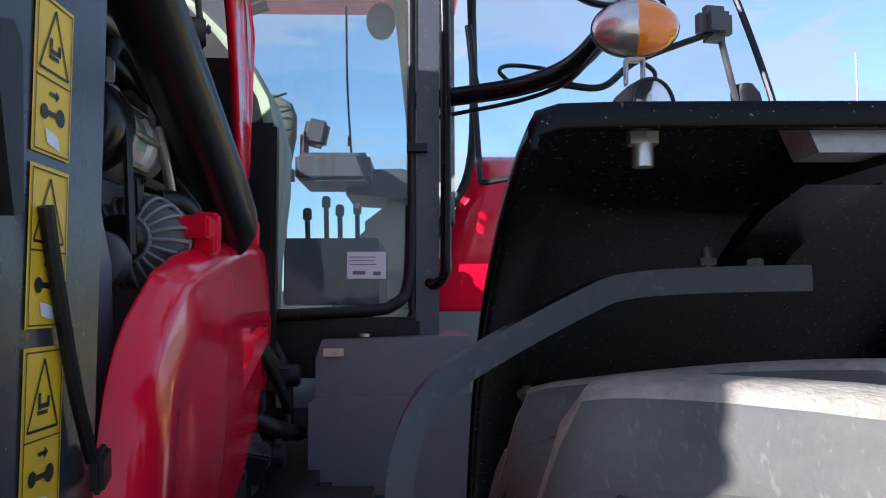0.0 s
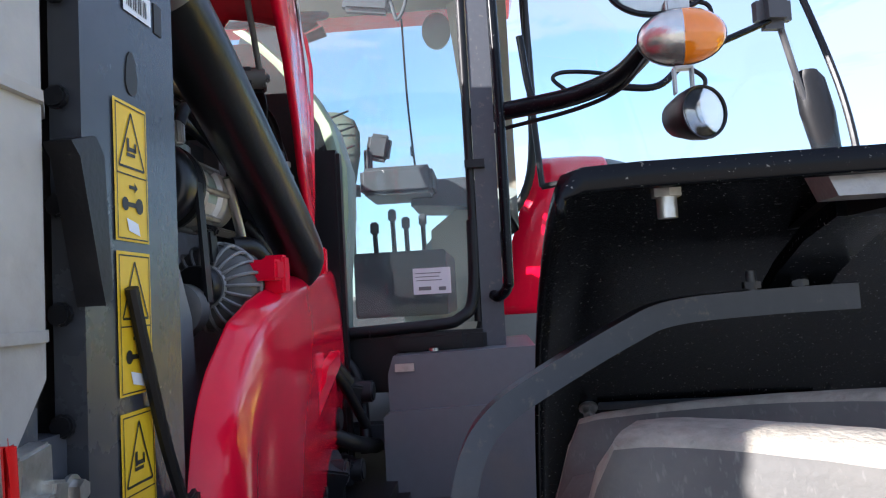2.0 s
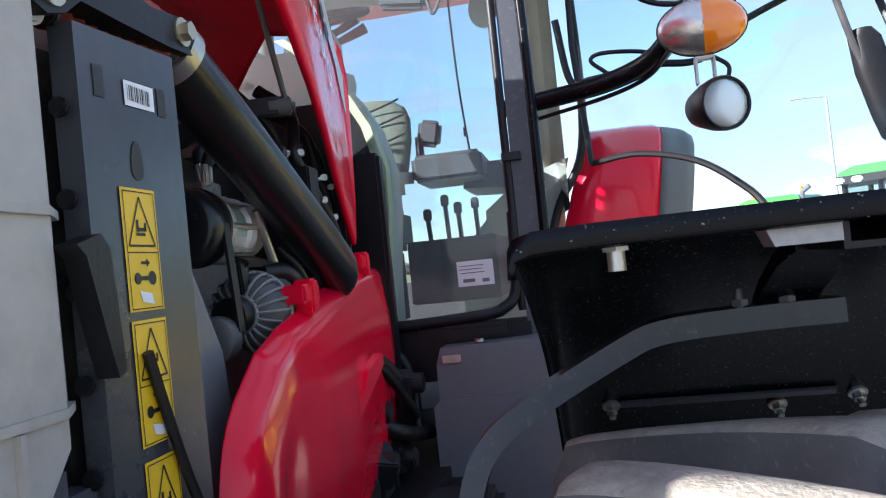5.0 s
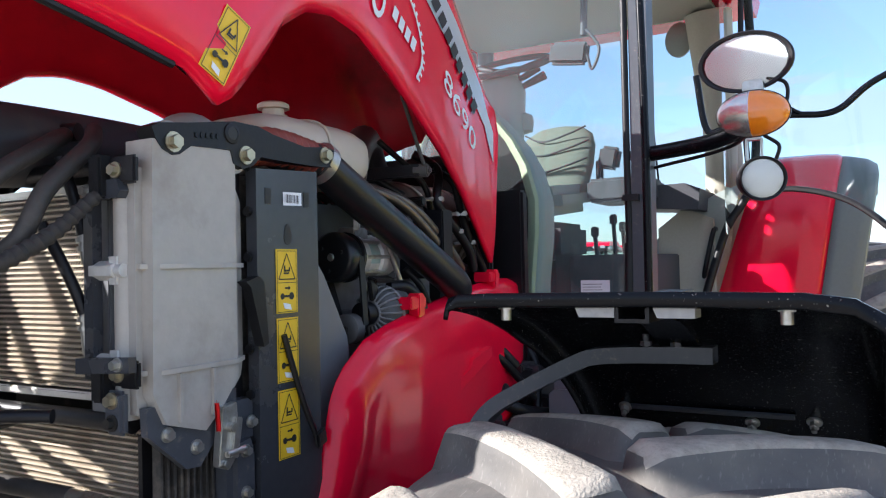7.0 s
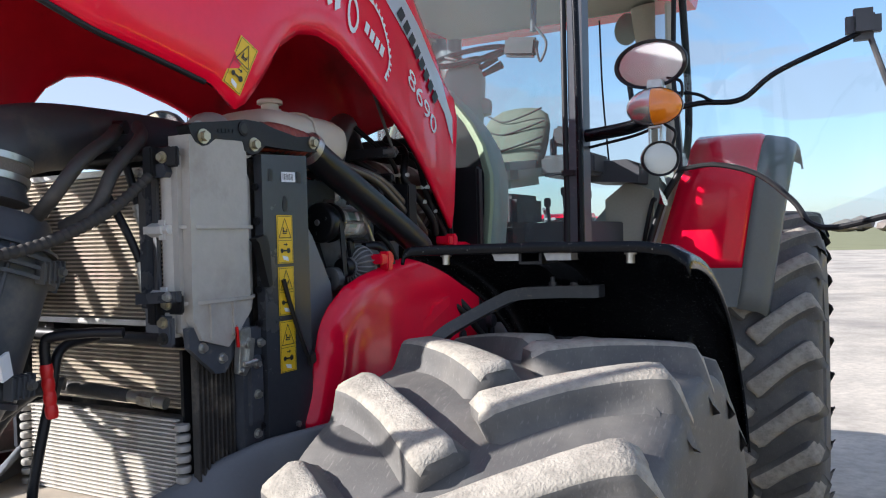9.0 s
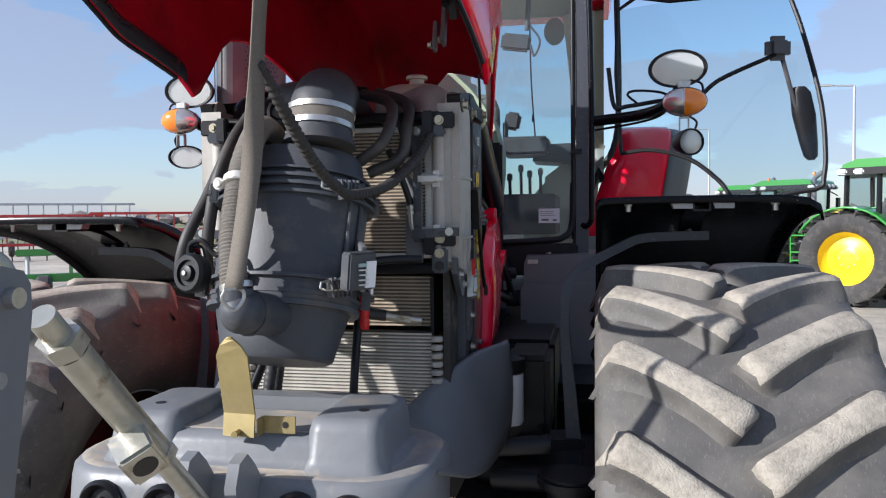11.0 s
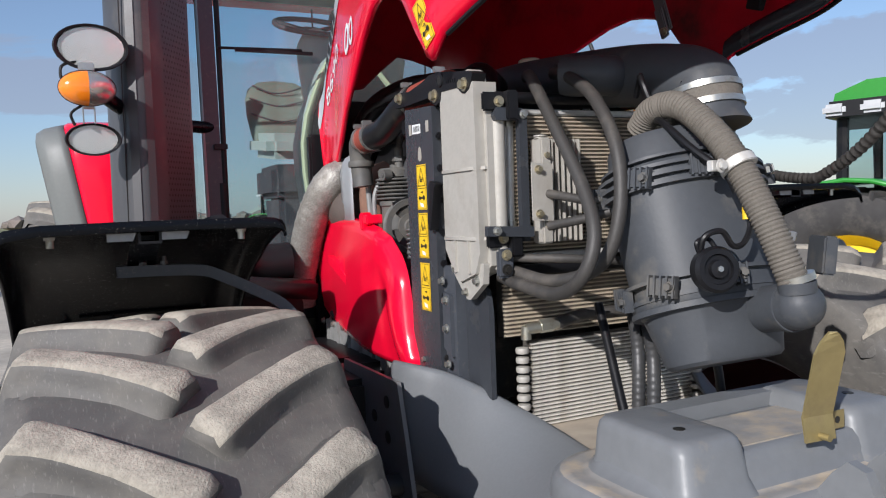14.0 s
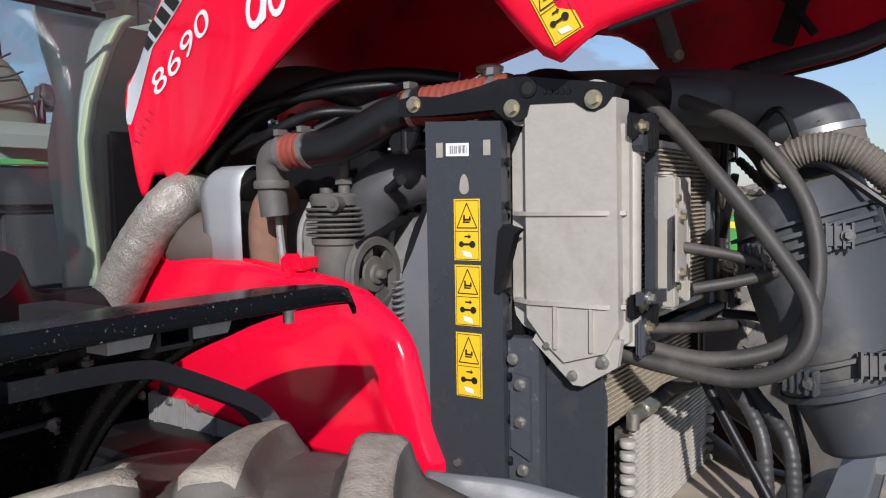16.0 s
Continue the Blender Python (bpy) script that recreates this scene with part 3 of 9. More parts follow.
# ---- front wheels ----
R_IN, R_OUT = 0.782, 0.840


def tyre_profile(w):
    return [(0.44, -w * 0.36), (0.46, -w * 0.43), (0.55, -w * 0.50), (0.65, -w * 0.508), (0.71, -w * 0.507), (0.745, -w * 0.500), (0.766, -w * 0.478), (0.776, -w * 0.41), (0.783, -w * 0.2), (0.785, 0.0)]


def lug_mesh(w):
    """One curved bar of the tread, at the top of the tyre, on its +x half."""
    bm = B()
    n = 19
    line = []
    for i in range(n):
        k = i / (n - 1)
        line.append((0.006 + (w * 0.5 - 0.016) * k, 0.253 * R_OUT * (1 - k) ** 1.22, k))
    rows = []
    for i, (x, v, k) in enumerate(line):
        p, q = line[max(0, i - 1)], line[min(n - 1, i + 1)]
        d = Vector((q[0] - p[0], q[1] - p[1], 0)).normalized()
        nx, ny = -d.y, d.x
        half = 0.040 - 0.009 * math.sin(math.pi * min(1, k * 1.05)) + 0.002 * k
        drop = 0.003 + 0.010 * k * k + 0.075 * max(0, k - 0.88) / 0.12 * max(0, k - 0.80) / 0.2
        if i in (0, n - 1):
            half *= 0.86
            drop += 0.012
        rt, rb = R_OUT - drop, R_IN - 0.010 - 0.075 * max(0, k - 0.78) / 0.22
        flare = 2.15 + 0.3 * max(0, k - 0.4)
        row = []
        for e, r in ((-flare, rb), (-1.62, rt - 0.050), (-1.36, rt - 0.034), (-1.20, rt - 0.019), (-1.06, rt - 0.009), (-0.86, rt - 0.003), (-0.55, rt), (0.55, rt), (0.86, rt - 0.003), (1.06, rt - 0.009), (1.20, rt - 0.019), (1.36, rt - 0.034), (1.62, rt - 0.050), (flare, rb)):
            j = 0.0022 * math.sin(37 * x + 5 * e + 2.3 * i) + 0.0018 * math.sin(91 * v + 3 * e)
            xx, vv = x + nx * half * e + j, v + ny * half * e - j
            ang = vv / R_OUT
            row.append((xx, -r * math.sin(ang), r * math.cos(ang)))
        rows.append(row)
    vs = sheet(bm, rows)
    for row in (vs[0], vs[-1]):
        bm.faces.new(row)
    bmesh.ops.recalc_face_normals(bm, faces=bm.faces)
    column = {v: j for row in vs for j, v in enumerate(row)}
    for f in bm.faces:
        if len(f.verts) == 4 and all(4 <= column[v] <= 9 for v in f.verts):
            f.material_index = 1
    me = bpy.data.meshes.new("lug")
    bm.to_mesh(me)
    bm.free()
    me.materials.append(RUBBER)
    me.materials.append(LUGTOP)
    me.shade_smooth()
    me.set_sharp_from_angle(angle=radians(75))
    return me


def front_wheel(c, w=0.665, count=20, start=0.0, side=1):
    hub = new("front_wheel")
    hub.parent = tractor
    hub.matrix_basis = pose(*c)
    tagged(hub, "large front tractor wheel with dusty lugged tyre")
    bm = B()
    prof = tyre_profile(w)
    prof = prof + [(r, -h) for r, h in reversed(prof[:-1])]
    lathe(bm, prof, turn(0, 90, 0), 72, caps=False)
    tyre = part("tyre", bm, RUBBER, hub, "worn dusty black lugged tyre", 50)
    me = lug_mesh(w)
    for k in range(count):
        for e in SIDES:
            a = 360.0 / count * (k + (0.5 if e > 0 else 0.0)) + start
            shared("lug", me, tyre, turn(a, 0, 0) @ Matrix.Diagonal((e, 1, 1, 1)))
    bm = B()
    lathe(bm, [(0.10, -0.16), (0.40, -0.17), (0.45, -0.24), (0.455, -0.22), (0.43, -0.14), (0.43, 0.14), (0.455, 0.22), (0.45, 0.24), (0.40, 0.05), (0.15, 0.02), (0.12, 0.03)], turn(0, 90 * side, 0), 40)
    part("rim", bm, material("rim_paint_%d" % (side + 1), (0.05, 0.008, 0.009), 0.5, 0, 40, 0.15), hub, "dark red wheel rim")
    for e in SIDES:
        bm = B()
        lathe(bm, [(0.438, -0.006), (0.456, -0.008), (0.462, 0.0), (0.456, 0.008), (0.438, 0.006)], turn(0, 90, 0) @ Matrix.Translation((0, 0, e * 0.243)), 56, caps=False)
        part("rim_edge", bm, GALV, hub, "pale worn rim edge")
    return hub


CR, CL = (1.09, 0.533, 0.855), (-1.075, 0.533, 0.795)
front_wheel(CR, start=0.0, side=1)
front_wheel(CL, start=12.0, side=-1)


def fender(s, drop, shift):
    """Black mudguard over a front tyre, carried on a bent flat bar."""
    cy, cz, r = 0.533, 0.855 - drop, 1.034
    prof = [(0.758, -0.060), (0.759, -0.038), (0.764, -0.017), (0.782, -0.004), (0.83, 0.0), (1.10, 0.002), (1.30, 0.0), (1.362, -0.008), (1.395, -0.028), (1.402, -0.055)]
    rows = []
    for i in range(-1, 30):
        a = radians(0.4 + 66.0 * max(0, i) / 29) if i >= 0 else radians(-0.1)
        lip = -0.020 if i < 0 else 0.0
        rows.append([(s * x + shift, cy + (r + lip + (d * min(1.0, 0.45 + i / 14) if x < 0.8 else d)) * math.sin(a), cz + (r + lip + (d * min(1.0, 0.45 + i / 14) if x < 0.8 else d)) * math.cos(a)) for x, d in prof])
    bm = B()
    sheet(bm, rows)
    f = part("front_fender", bm, BLACKGLOSS, tractor, "glossy black front mudguard with dust specks", 50)
    solid(f, 0.008, -1.0 if s > 0 else 1.0)
    y0, z0 = 0.572, 1.886 - drop
    for x in (0.855, 1.278):
        bm = B()
        rod(bm, (s * x + shift, y0, z0), (s * x + shift, y0, z0 - 0.004), 0.020, n=16)
        rod(bm, (s * x + shift, y0, z0 - 0.003), (s * x + shift, y0, z0 - 0.024), 0.0130, n=6)
        rod(bm, (s * x + shift, y0, z0 - 0.024), (s * x + shift, y0, z0 - 0.042), 0.0085, n=10)
        part("bolt", bm, STEEL, f, "bright zinc bolt")
    for x0, x1 in ((0.975, 1.042), (1.094, 1.160)):
        bm = B()
        slab(bm, [(s * x0 + shift, z0 - 0.006), (s * x1 + shift, z0 - 0.006), (s * x1 + shift, z0 - 0.034), (s * (x0 + 0.012) + shift, z0 - 0.034)], "y", y0 - 0.022, y0 + 0.02)
        part("bracket_ear", bm, DULLZINC, f, "bare metal fender clamp", bevel=0.004)
    bm = B()
    outer = [(1.042, -0.004), (1.094, -0.004), (1.094, -0.042), (1.042, -0.042)]
    inner = [(1.048, -0.010), (1.088, -0.010), (1.088, -0.036), (1.048, -0.036)]
    rings = [[bm.verts.new((s * x + shift, yy, z0 + z)) for x, z in ring] for yy, ring in ((y0 - 0.02, outer), (y0 + 0.30, outer), (y0 + 0.30, inner), (y0 - 0.02, inner))]
    for a, b in zip(rings, rings[1:] + rings[:1]):
        for k in range(4):
            bm.faces.new((a[k], a[(k + 1) % 4], b[(k + 1) % 4], b[k]))
    part("square_tube", bm, BLACK, f, "black square support tube")
    bm = B()
    path = [(1.13, 0.868, 1.764), (1.02, 0.868, 1.762), (0.915, 0.866, 1.755), (0.86, 0.862, 1.735), (0.76, 0.85, 1.683), (0.70, 0.84, 1.645), (0.668, 0.83, 1.60), (0.654, 0.82, 1.53), (0.655, 0.815, 1.40), (0.672, 0.80, 1.20), (0.685, 0.79, 1.02), (0.69, 0.79, 0.90)]
    q = curve_points([(s * x + shift, y, z - drop) for x, y, z in path], 6)
    rows = []
    for i, p in enumerate(q):
        d = (q[min(i + 1, len(q) - 1)] - q[max(i - 1, 0)]).normalized()
        n = Vector((0, 1, 0))
        u = d.cross(n).normalized()
        h = 0.015 + 0.012 * max(0.0, (1.45 - drop - p.z) / 0.45)
        rows.append([p + n * 0.026 + u * h, p - n * 0.026 + u * h, p - n * 0.026 - u * h, p + n * 0.026 - u * h])
    sheet(bm, rows, True)
    part("fender_stay", bm, STAY, f, "grey bent flat-bar fender stay", 30, 0.002)
    for x in (1.01, 1.065):
        bm = B()
        rod(bm, (s * x + shift, 0.850, 1.80 - drop), (s * x + shift, 0.850, 1.752 - drop), 0.006, n=10)
        rod(bm, (s * x + shift, 0.850, 1.787 - drop), (s * x + shift, 0.850, 1.779 - drop), 0.011, n=6)
        part("stud", bm, STAY, f, "dark threaded stud and nut")
    for x, y in ((0.852, 1.255), (1.135, 1.275), (1.262, 1.262)):
        a = math.asin((y - cy) / r)
        d = Vector((0, math.sin(a), math.cos(a)))
        q0 = Vector((s * x + shift, cy, cz)) + d * (r - 0.008)
        bm = B()
        rod(bm, q0, q0 - d * 0.005, 0.016, n=14)
        rod(bm, q0 - d * 0.004, q0 - d * 0.017, 0.0105, n=6)
        rod(bm, q0 - d * 0.017, q0 - d * 0.028, 0.006, n=8)
        part("bolt", bm, STEEL, f, "bright zinc bolt")
    for x0, x1 in ((0.868, 1.225),):
        bm = B()
        a = math.asin((1.25 - cy) / r)
        box(bm, Vector((s * (x0 + x1) / 2 + shift, cy, cz)) + Vector((0, math.sin(a), math.cos(a))) * (r - 0.013), (x1 - x0, 0.016, 0.006), turn(-math.degrees(a), 0, 0))
        part("cross_strap", bm, STAY, f, "black stiffening strap", bevel=0.001)
    # flat carrier plate from the tube back to the stay
    bm = B()
    rows = []
    for y, z in ((0.66, 1.853), (0.74, 1.836), (0.83, 1.802), (0.885, 1.772)):
        rows.append([(s * (1.068 + e) + shift, y, z - drop + h) for e, h in ((-0.036, 0.009), (0.036, 0.009), (0.036, -0.009), (-0.036, -0.009))])
    vs = sheet(bm, rows, True)
    bm.faces.new(vs[0][::-1])
    bm.faces.new(vs[-1])
    part("fender_carrier", bm, BLACKGLOSS, f, "black carrier plate under the mudguard", 30, 0.003)
    return f


fender(1, 0.0, 0.0)
fender(-1, 0.047, -0.030)

# ---- cooling pack ----
def cooler_side(s):
    x0 = 0.345
    # cast end tank with a flange and cross ribs
    bm = B()
    slab(bm, [(0.256, 2.150), (0.252, 1.74), (0.277, 1.69), (0.36, 1.665), (0.40, 1.70), (0.437, 1.745), (0.437, 2.150)], "x", s * (x0 - 0.020), s * (x0 + 0.043))
    tank = part("charge_cooler_tank", bm, CAST, tractor, "grey cast aluminium cooler end tank", bevel=0.028, segs=5)
    bm = B()
    slab(bm, [(0.241, 2.105), (0.241, 1.71), (0.260, 1.70), (0.260, 2.105)], "x", s * (x0 - 0.004), s * (x0 + 0.018))
    slab(bm, [(0.42, 2.128), (0.405, 1.712), (0.440, 1.713), (0.463, 1.722), (0.479, 1.742), (0.485, 1.775), (0.484, 2.062), (0.460, 2.112)], "x", s * (x0 - 0.008), s * (x0 + 0.008))
    part("tank_flange", bm, CAST, tank, "", bevel=0.004)
    for z in (1.945, 1.775):
        bm = B()
        slab(bm, [(s * (x0 + a), y) for y, a in ((0.245, 0.004), (0.245, 0.024), (0.275, 0.048), (0.430, 0.049), (0.476, 0.022), (0.476, 0.004))], "z", z - 0.004, z + 0.004)
        part("tank_rib", bm, CAST, tank, "", bevel=0.002)
    for y in (0.30, 0.372):
        bm = B()
        slab(bm, [(y, 1.77), (y + 0.006, 1.77), (y + 0.006, 1.69), (y, 1.69)], "x", s * (x0 + 0.03), s * (x0 + 0.05))
        part("tank_rib", bm, CAST, tank)
    for y, z, e, rr in ((0.30, 2.15, 0.036, 0.036), (0.455, 2.135, 0.03, 0.022)):
        bm = B()
        rod(bm, (s * x0, y, z), (s * (x0 + e), y, z), rr, n=20)
        part("tank_boss", bm, CAST, tank, "", bevel=0.003)
    # pointed lower bracket
    bm = B()
    slab(bm, [(0.245, 1.72), (0.248, 1.675), (0.325, 1.607), (0.355, 1.605), (0.44, 1.70), (0.44, 1.725)] if s > 0 else [(0.25, 1.715), (0.258, 1.665), (0.325, 1.622), (0.345, 1.622), (0.43, 1.70), (0.42, 1.718)], "x", s * (x0 + 0.018), s * (x0 + 0.034))
    br = part("lower_bracket", bm, CAST if s < 0 else STAY, tank, "" if s < 0 else "black bolted bracket plate", bevel=0.002)
    for y, z in ((0.285, 1.672), (0.345, 1.64), (0.395, 1.695)):
        bm = B()
        hexbolt(bm, (s * (x0 + 0.034), y, z), (s, 0, 0), 0.0085 if (y < 0.3 or s > 0) else 0.007)
        part("bolt", bm, STEEL, br)
    # black side panel with labels
    bm = B()
    slab(bm, [(0.490, 2.125), (0.490, 1.40), (0.668, 1.37), (0.668, 2.135)], "x", s * 0.362, s * 0.388)
    panel = part("side_panel", bm, PANELBLACK, tractor, "black sheet-metal radiator side panel", bevel=0.004)
    for y, z, w, h in ((0.513, 2.075, 0.016, 0.030), (0.625, 2.075, 0.016, 0.030)):
        bm = B()
        slab(bm, [(y, z - h / 2), (y + w, z - h / 2), (y + w, z + h / 2), (y, z + h / 2)], "x", s * 0.386, s * 0.3892)
        part("slot", bm, INK if s > 0 else CAST, panel, "punched slot", bevel=0.003)
    bm = B()
    slab(bm, [(0.575 + 0.011 * math.cos(a), 1.995 + (0.011 if math.sin(a) < 0 else 0.03) * math.sin(a)) for a in np.linspace(0, 5.9, 14)], "x", s * 0.386, s * 0.3892)
    part("slot", bm, INK if s > 0 else CAST, panel, "punched slot")
    def on_panel(u, v, off, z0=1.973, y0=0.538):
        yy = y0 + (u if s > 0 else 0.062 - u)
        return Vector((s * (0.388 + off), yy, z0 - v))
    for z0 in (1.975, 1.842, 1.704):
        warning_sticker(panel, lambda u, v, off, z0=z0: on_panel(u, v, off, z0), 0.062, 0.124 if z0 > 1.8 else 0.132)
    bm = B()
    bm.faces.new([bm.verts.new((s * 0.3895, y, z)) for y, z in ((0.562, 2.086), (0.617, 2.088), (0.617, 2.062), (0.562, 2.060))])
    lab = part("barcode_label", bm, WHITE, panel, "white barcode label", 0)
    bm = B()
    for k in range(13):
        y = 0.567 + 0.0033 * k
        w = 0.0008 + 0.0007 * ((k * 7) % 3)
        bm.faces.new([bm.verts.new((s * 0.3900, yy, z)) for yy, z in ((y, 2.082), (y + w, 2.082), (y + w, 2.066), (y, 2.066))])
    part("barcode", bm, INK, lab, "", 0)
    bm = B()
    for k in range(9):
        rod(bm, (s * 0.372, 0.479, 1.45 + 0.085 * k), (s * 0.372, 0.487, 1.45 + 0.085 * k), 0.010, n=10)
    slab(bm, [(0.470, 2.12), (0.470, 1.38), (0.490, 1.38), (0.490, 2.12)], "x", s * 0.30, s * 0.346)
    part("rubber_strip", bm, BLACK, panel, "black rubber sealing strip", bevel=0.002)
    # slanted black latch tab
    bm = B()
    slab(bm, [(0.440, 1.915), (0.475, 1.925), (0.487, 1.912), (0.496, 1.80), (0.484, 1.795), (0.476, 1.82), (0.452, 1.905)], "x", s * 0.385, s * 0.408)
    part("latch_tab", bm, BLACK, tractor, "black plastic latch tab beside the cooler", bevel=0.004)
    # lower side frame below the tank
    bm = B()
    slab(bm, [(0.42, 1.70), (0.42, 1.36), (0.488, 1.36), (0.488, 1.70)], "x", s * 0.335, s * 0.372)
    fr = part("radiator_frame", bm, STAY, tractor, "dark radiator side frame with bolts", bevel=0.004)
    bm = B()
    slab(bm, [(0.435, 1.625), (0.47, 1.63), (0.478, 1.60), (0.478, 1.48), (0.435, 1.46)], "x", s * 0.372, s * 0.384)
    part("frame_plate", bm, STAY, fr, "", bevel=0.004)
    for y, z in ((0.455, 1.61), (0.455, 1.535), (0.45, 1.44), (0.60, 1.43), (0.645, 1.41), (0.47, 1.66)):
        bm = B()
        hexbolt(bm, (s * 0.384, y, z), (s, 0, 0), 0.008)
        part("bolt", bm, STEEL, fr)
    # radiator core edge below the tank
    bm = B()
    if s > 0:
        for k in range(9):
            box(bm, (s * 0.338, 0.30 + 0.014 * k, 1.53), (0.02, 0.005, 0.34))
        part("core_edge", bm, FINDARK, tractor, "dark radiator core edge")
    else:
        slab(bm, [(0.298, 1.37), (0.418, 1.40), (0.418, 1.64), (0.395, 1.672), (0.340, 1.668), (0.306, 1.640), (0.296, 1.590)], "x", -0.344, -0.330)
        part("core_cover", bm, PANELBLACK, tractor, "black plate beside the lower coolers", bevel=0.004)
    # top bar
    bm = B()
    slab(bm, [(0.254, 2.169), (0.27, 2.177), (0.337, 2.187), (0.435, 2.204), (0.494, 2.204), (0.539, 2.194), (0.63, 2.182), (0.70, 2.19), (0.735, 2.185), (0.735, 2.15), (0.661, 2.146), (0.562, 2.146), (0.504, 2.147), (0.48, 2.128), (0.455, 2.12), (0.432, 2.128), (0.425, 2.151), (0.335, 2.147), (0.31, 2.13), (0.295, 2.127), (0.275, 2.135), (0.262, 2.15)], "x", s * 0.352, s * 0.390)
    bar = part("top_rail", bm, BLACK, tractor, "black bolted support rail over the coolers", bevel=0.004)
    for y, z in ((0.297, 2.149), (0.463, 2.146), (0.694, 2.172)):
        bm = B()
        hexbolt(bm, (s * 0.389, y, z), (s, 0, 0), 0.0115, 0.012)
        part("bolt", bm, BOLT, bar, "large zinc bolt with washer")
    bm = B()
    rod(bm, (s * 0.3892, 0.428, 2.181), (s * 0.3935, 0.428, 2.181), 0.012, n=18)
    part("rail_hole", bm, INK, bar, "drilled hole")
    bm = B()
    lathe(bm, [(0.012, -0.002), (0.012, 0.005), (0.018, 0.004), (0.020, -0.002)], Matrix.Translation((s * 0.389, 0.428, 2.181)) @ turn(0, 90 * s, 0), 24, caps=False)
    part("hole_rim", bm, BLACK, bar, "raised rim of the hole")
    bm = B()
    for k in range(5):
        box(bm, (s * 0.3905, 0.345 + 0.012 * k, 2.167 + 0.001 * k), (0.002, 0.007, 0.010))
    part("cast_mark", bm, BLACK, bar, "raised casting mark", bevel=0.001)


for s in SIDES:
    cooler_side(s)

# latch with a red handle on the right bracket
bm = B()
slab(bm, [(0.385, 1.70), (0.42, 1.705), (0.425, 1.62), (0.40, 1.59), (0.375, 1.60)], "x", 0.384, 0.402)
rod(bm, (0.40, 0.40, 1.665), (0.415, 0.40, 1.665), 0.009)
rod(bm, (0.408, 0.385, 1.62), (0.408, 0.43, 1.623), 0.006)
box(bm, (0.405, 0.41, 1.645), (0.012, 0.018, 0.07), turn(-10, 0, 0))
rod(bm, (0.40, 0.385, 1.605), (0.412, 0.385, 1.605), 0.007)
latch = part("cooler_latch", bm, STEEL, tractor, "zinc plated latch with red handle on the cooler bracket", bevel=0.002)
bm = B()
box(bm, (0.405, 0.370, 1.687), (0.010, 0.011, 0.058), turn(4, 0, 0))
part("handle", bm, LEVER, latch, "red plastic handle", bevel=0.006)


def finned(name, x0, x1, z0, z1, y, rows, label, header=True, mat=FIN):
    """A cooler core: tubes with folded fins between them, in a frame."""
    bm = B()
    # dark backing box: shade between the fins given as colour
    box(bm, ((x0 + x1) / 2, y + 0.02, (z0 + z1) / 2), (x1 - x0, 0.03, z1 - z0))
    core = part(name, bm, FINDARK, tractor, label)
    pitch = (z1 - z0) / rows
    bm = B()
    box(bm, (0, 0, 0), (x1 - x0, 0.014, pitch * 0.34))
    me = bpy.data.meshes.new("cooler_tube")
    bm.to_mesh(me)
    bm.free()
    me.materials.append(mat)
    n = max(20, int((x1 - x0) / 0.007))
    bm = B()
    for k in range(n):
        x = -(x1 - x0) / 2 + (x1 - x0) * k / (n - 1)
        e = pitch * 0.33
        d = (x1 - x0) / (n - 1) / 2
        vs = [bm.verts.new(p) for p in ((x - d, -0.004, -e), (x - d * 0.6, -0.004, -e), (x + d, -0.004, e), (x + d * 0.6, -0.004, e))]
        bm.faces.new((vs[0], vs[1], vs[2], vs[3]))
    fm = bpy.data.meshes.new("folded_fin")
    bm.to_mesh(fm)
    bm.free()
    fm.materials.append(mat)
    for k in range(rows):
        z = z0 + pitch * (k + 0.5)
        shared("cooler_tube", me, core, pose((x0 + x1) / 2, y, z))
        if k:
            shared("folded_fin", fm, core, pose((x0 + x1) / 2, y, z - pitch / 2))
    return core


finned("condenser", -0.285, 0.285, 1.735, 2.075, 0.275, 34, "finned aluminium air-conditioning condenser behind the air cleaner")
finned("intercooler", -0.285, 0.295, 1.515, 1.665, 0.325, 14, "finned oil cooler core in the lower bay")
finned("oil_cooler", -0.235, 0.295, 1.285, 1.505, 0.285, 22, "bright finned lower cooler with ribbed header", mat=FINPALE)
bm = B()
for s in SIDES:
    box(bm, (s * 0.295, 0.285, 1.905), (0.022, 0.03, 0.36))
box(bm, (0, 0.285, 1.725), (0.60, 0.03, 0.014))
box(bm, (0, 0.285, 2.083), (0.60, 0.03, 0.014))
part("condenser_frame", bm, ALU, tractor, "aluminium condenser frame", bevel=0.003)
for x in (-0.317, 0.317):
    bm = B()
    rod(bm, (x * 1.04, 0.250, 1.70), (x * 1.04, 0.250, 2.10), 0.0185, n=24)
    part("header_pipe", bm, CAST, tractor, "round aluminium header pipe")
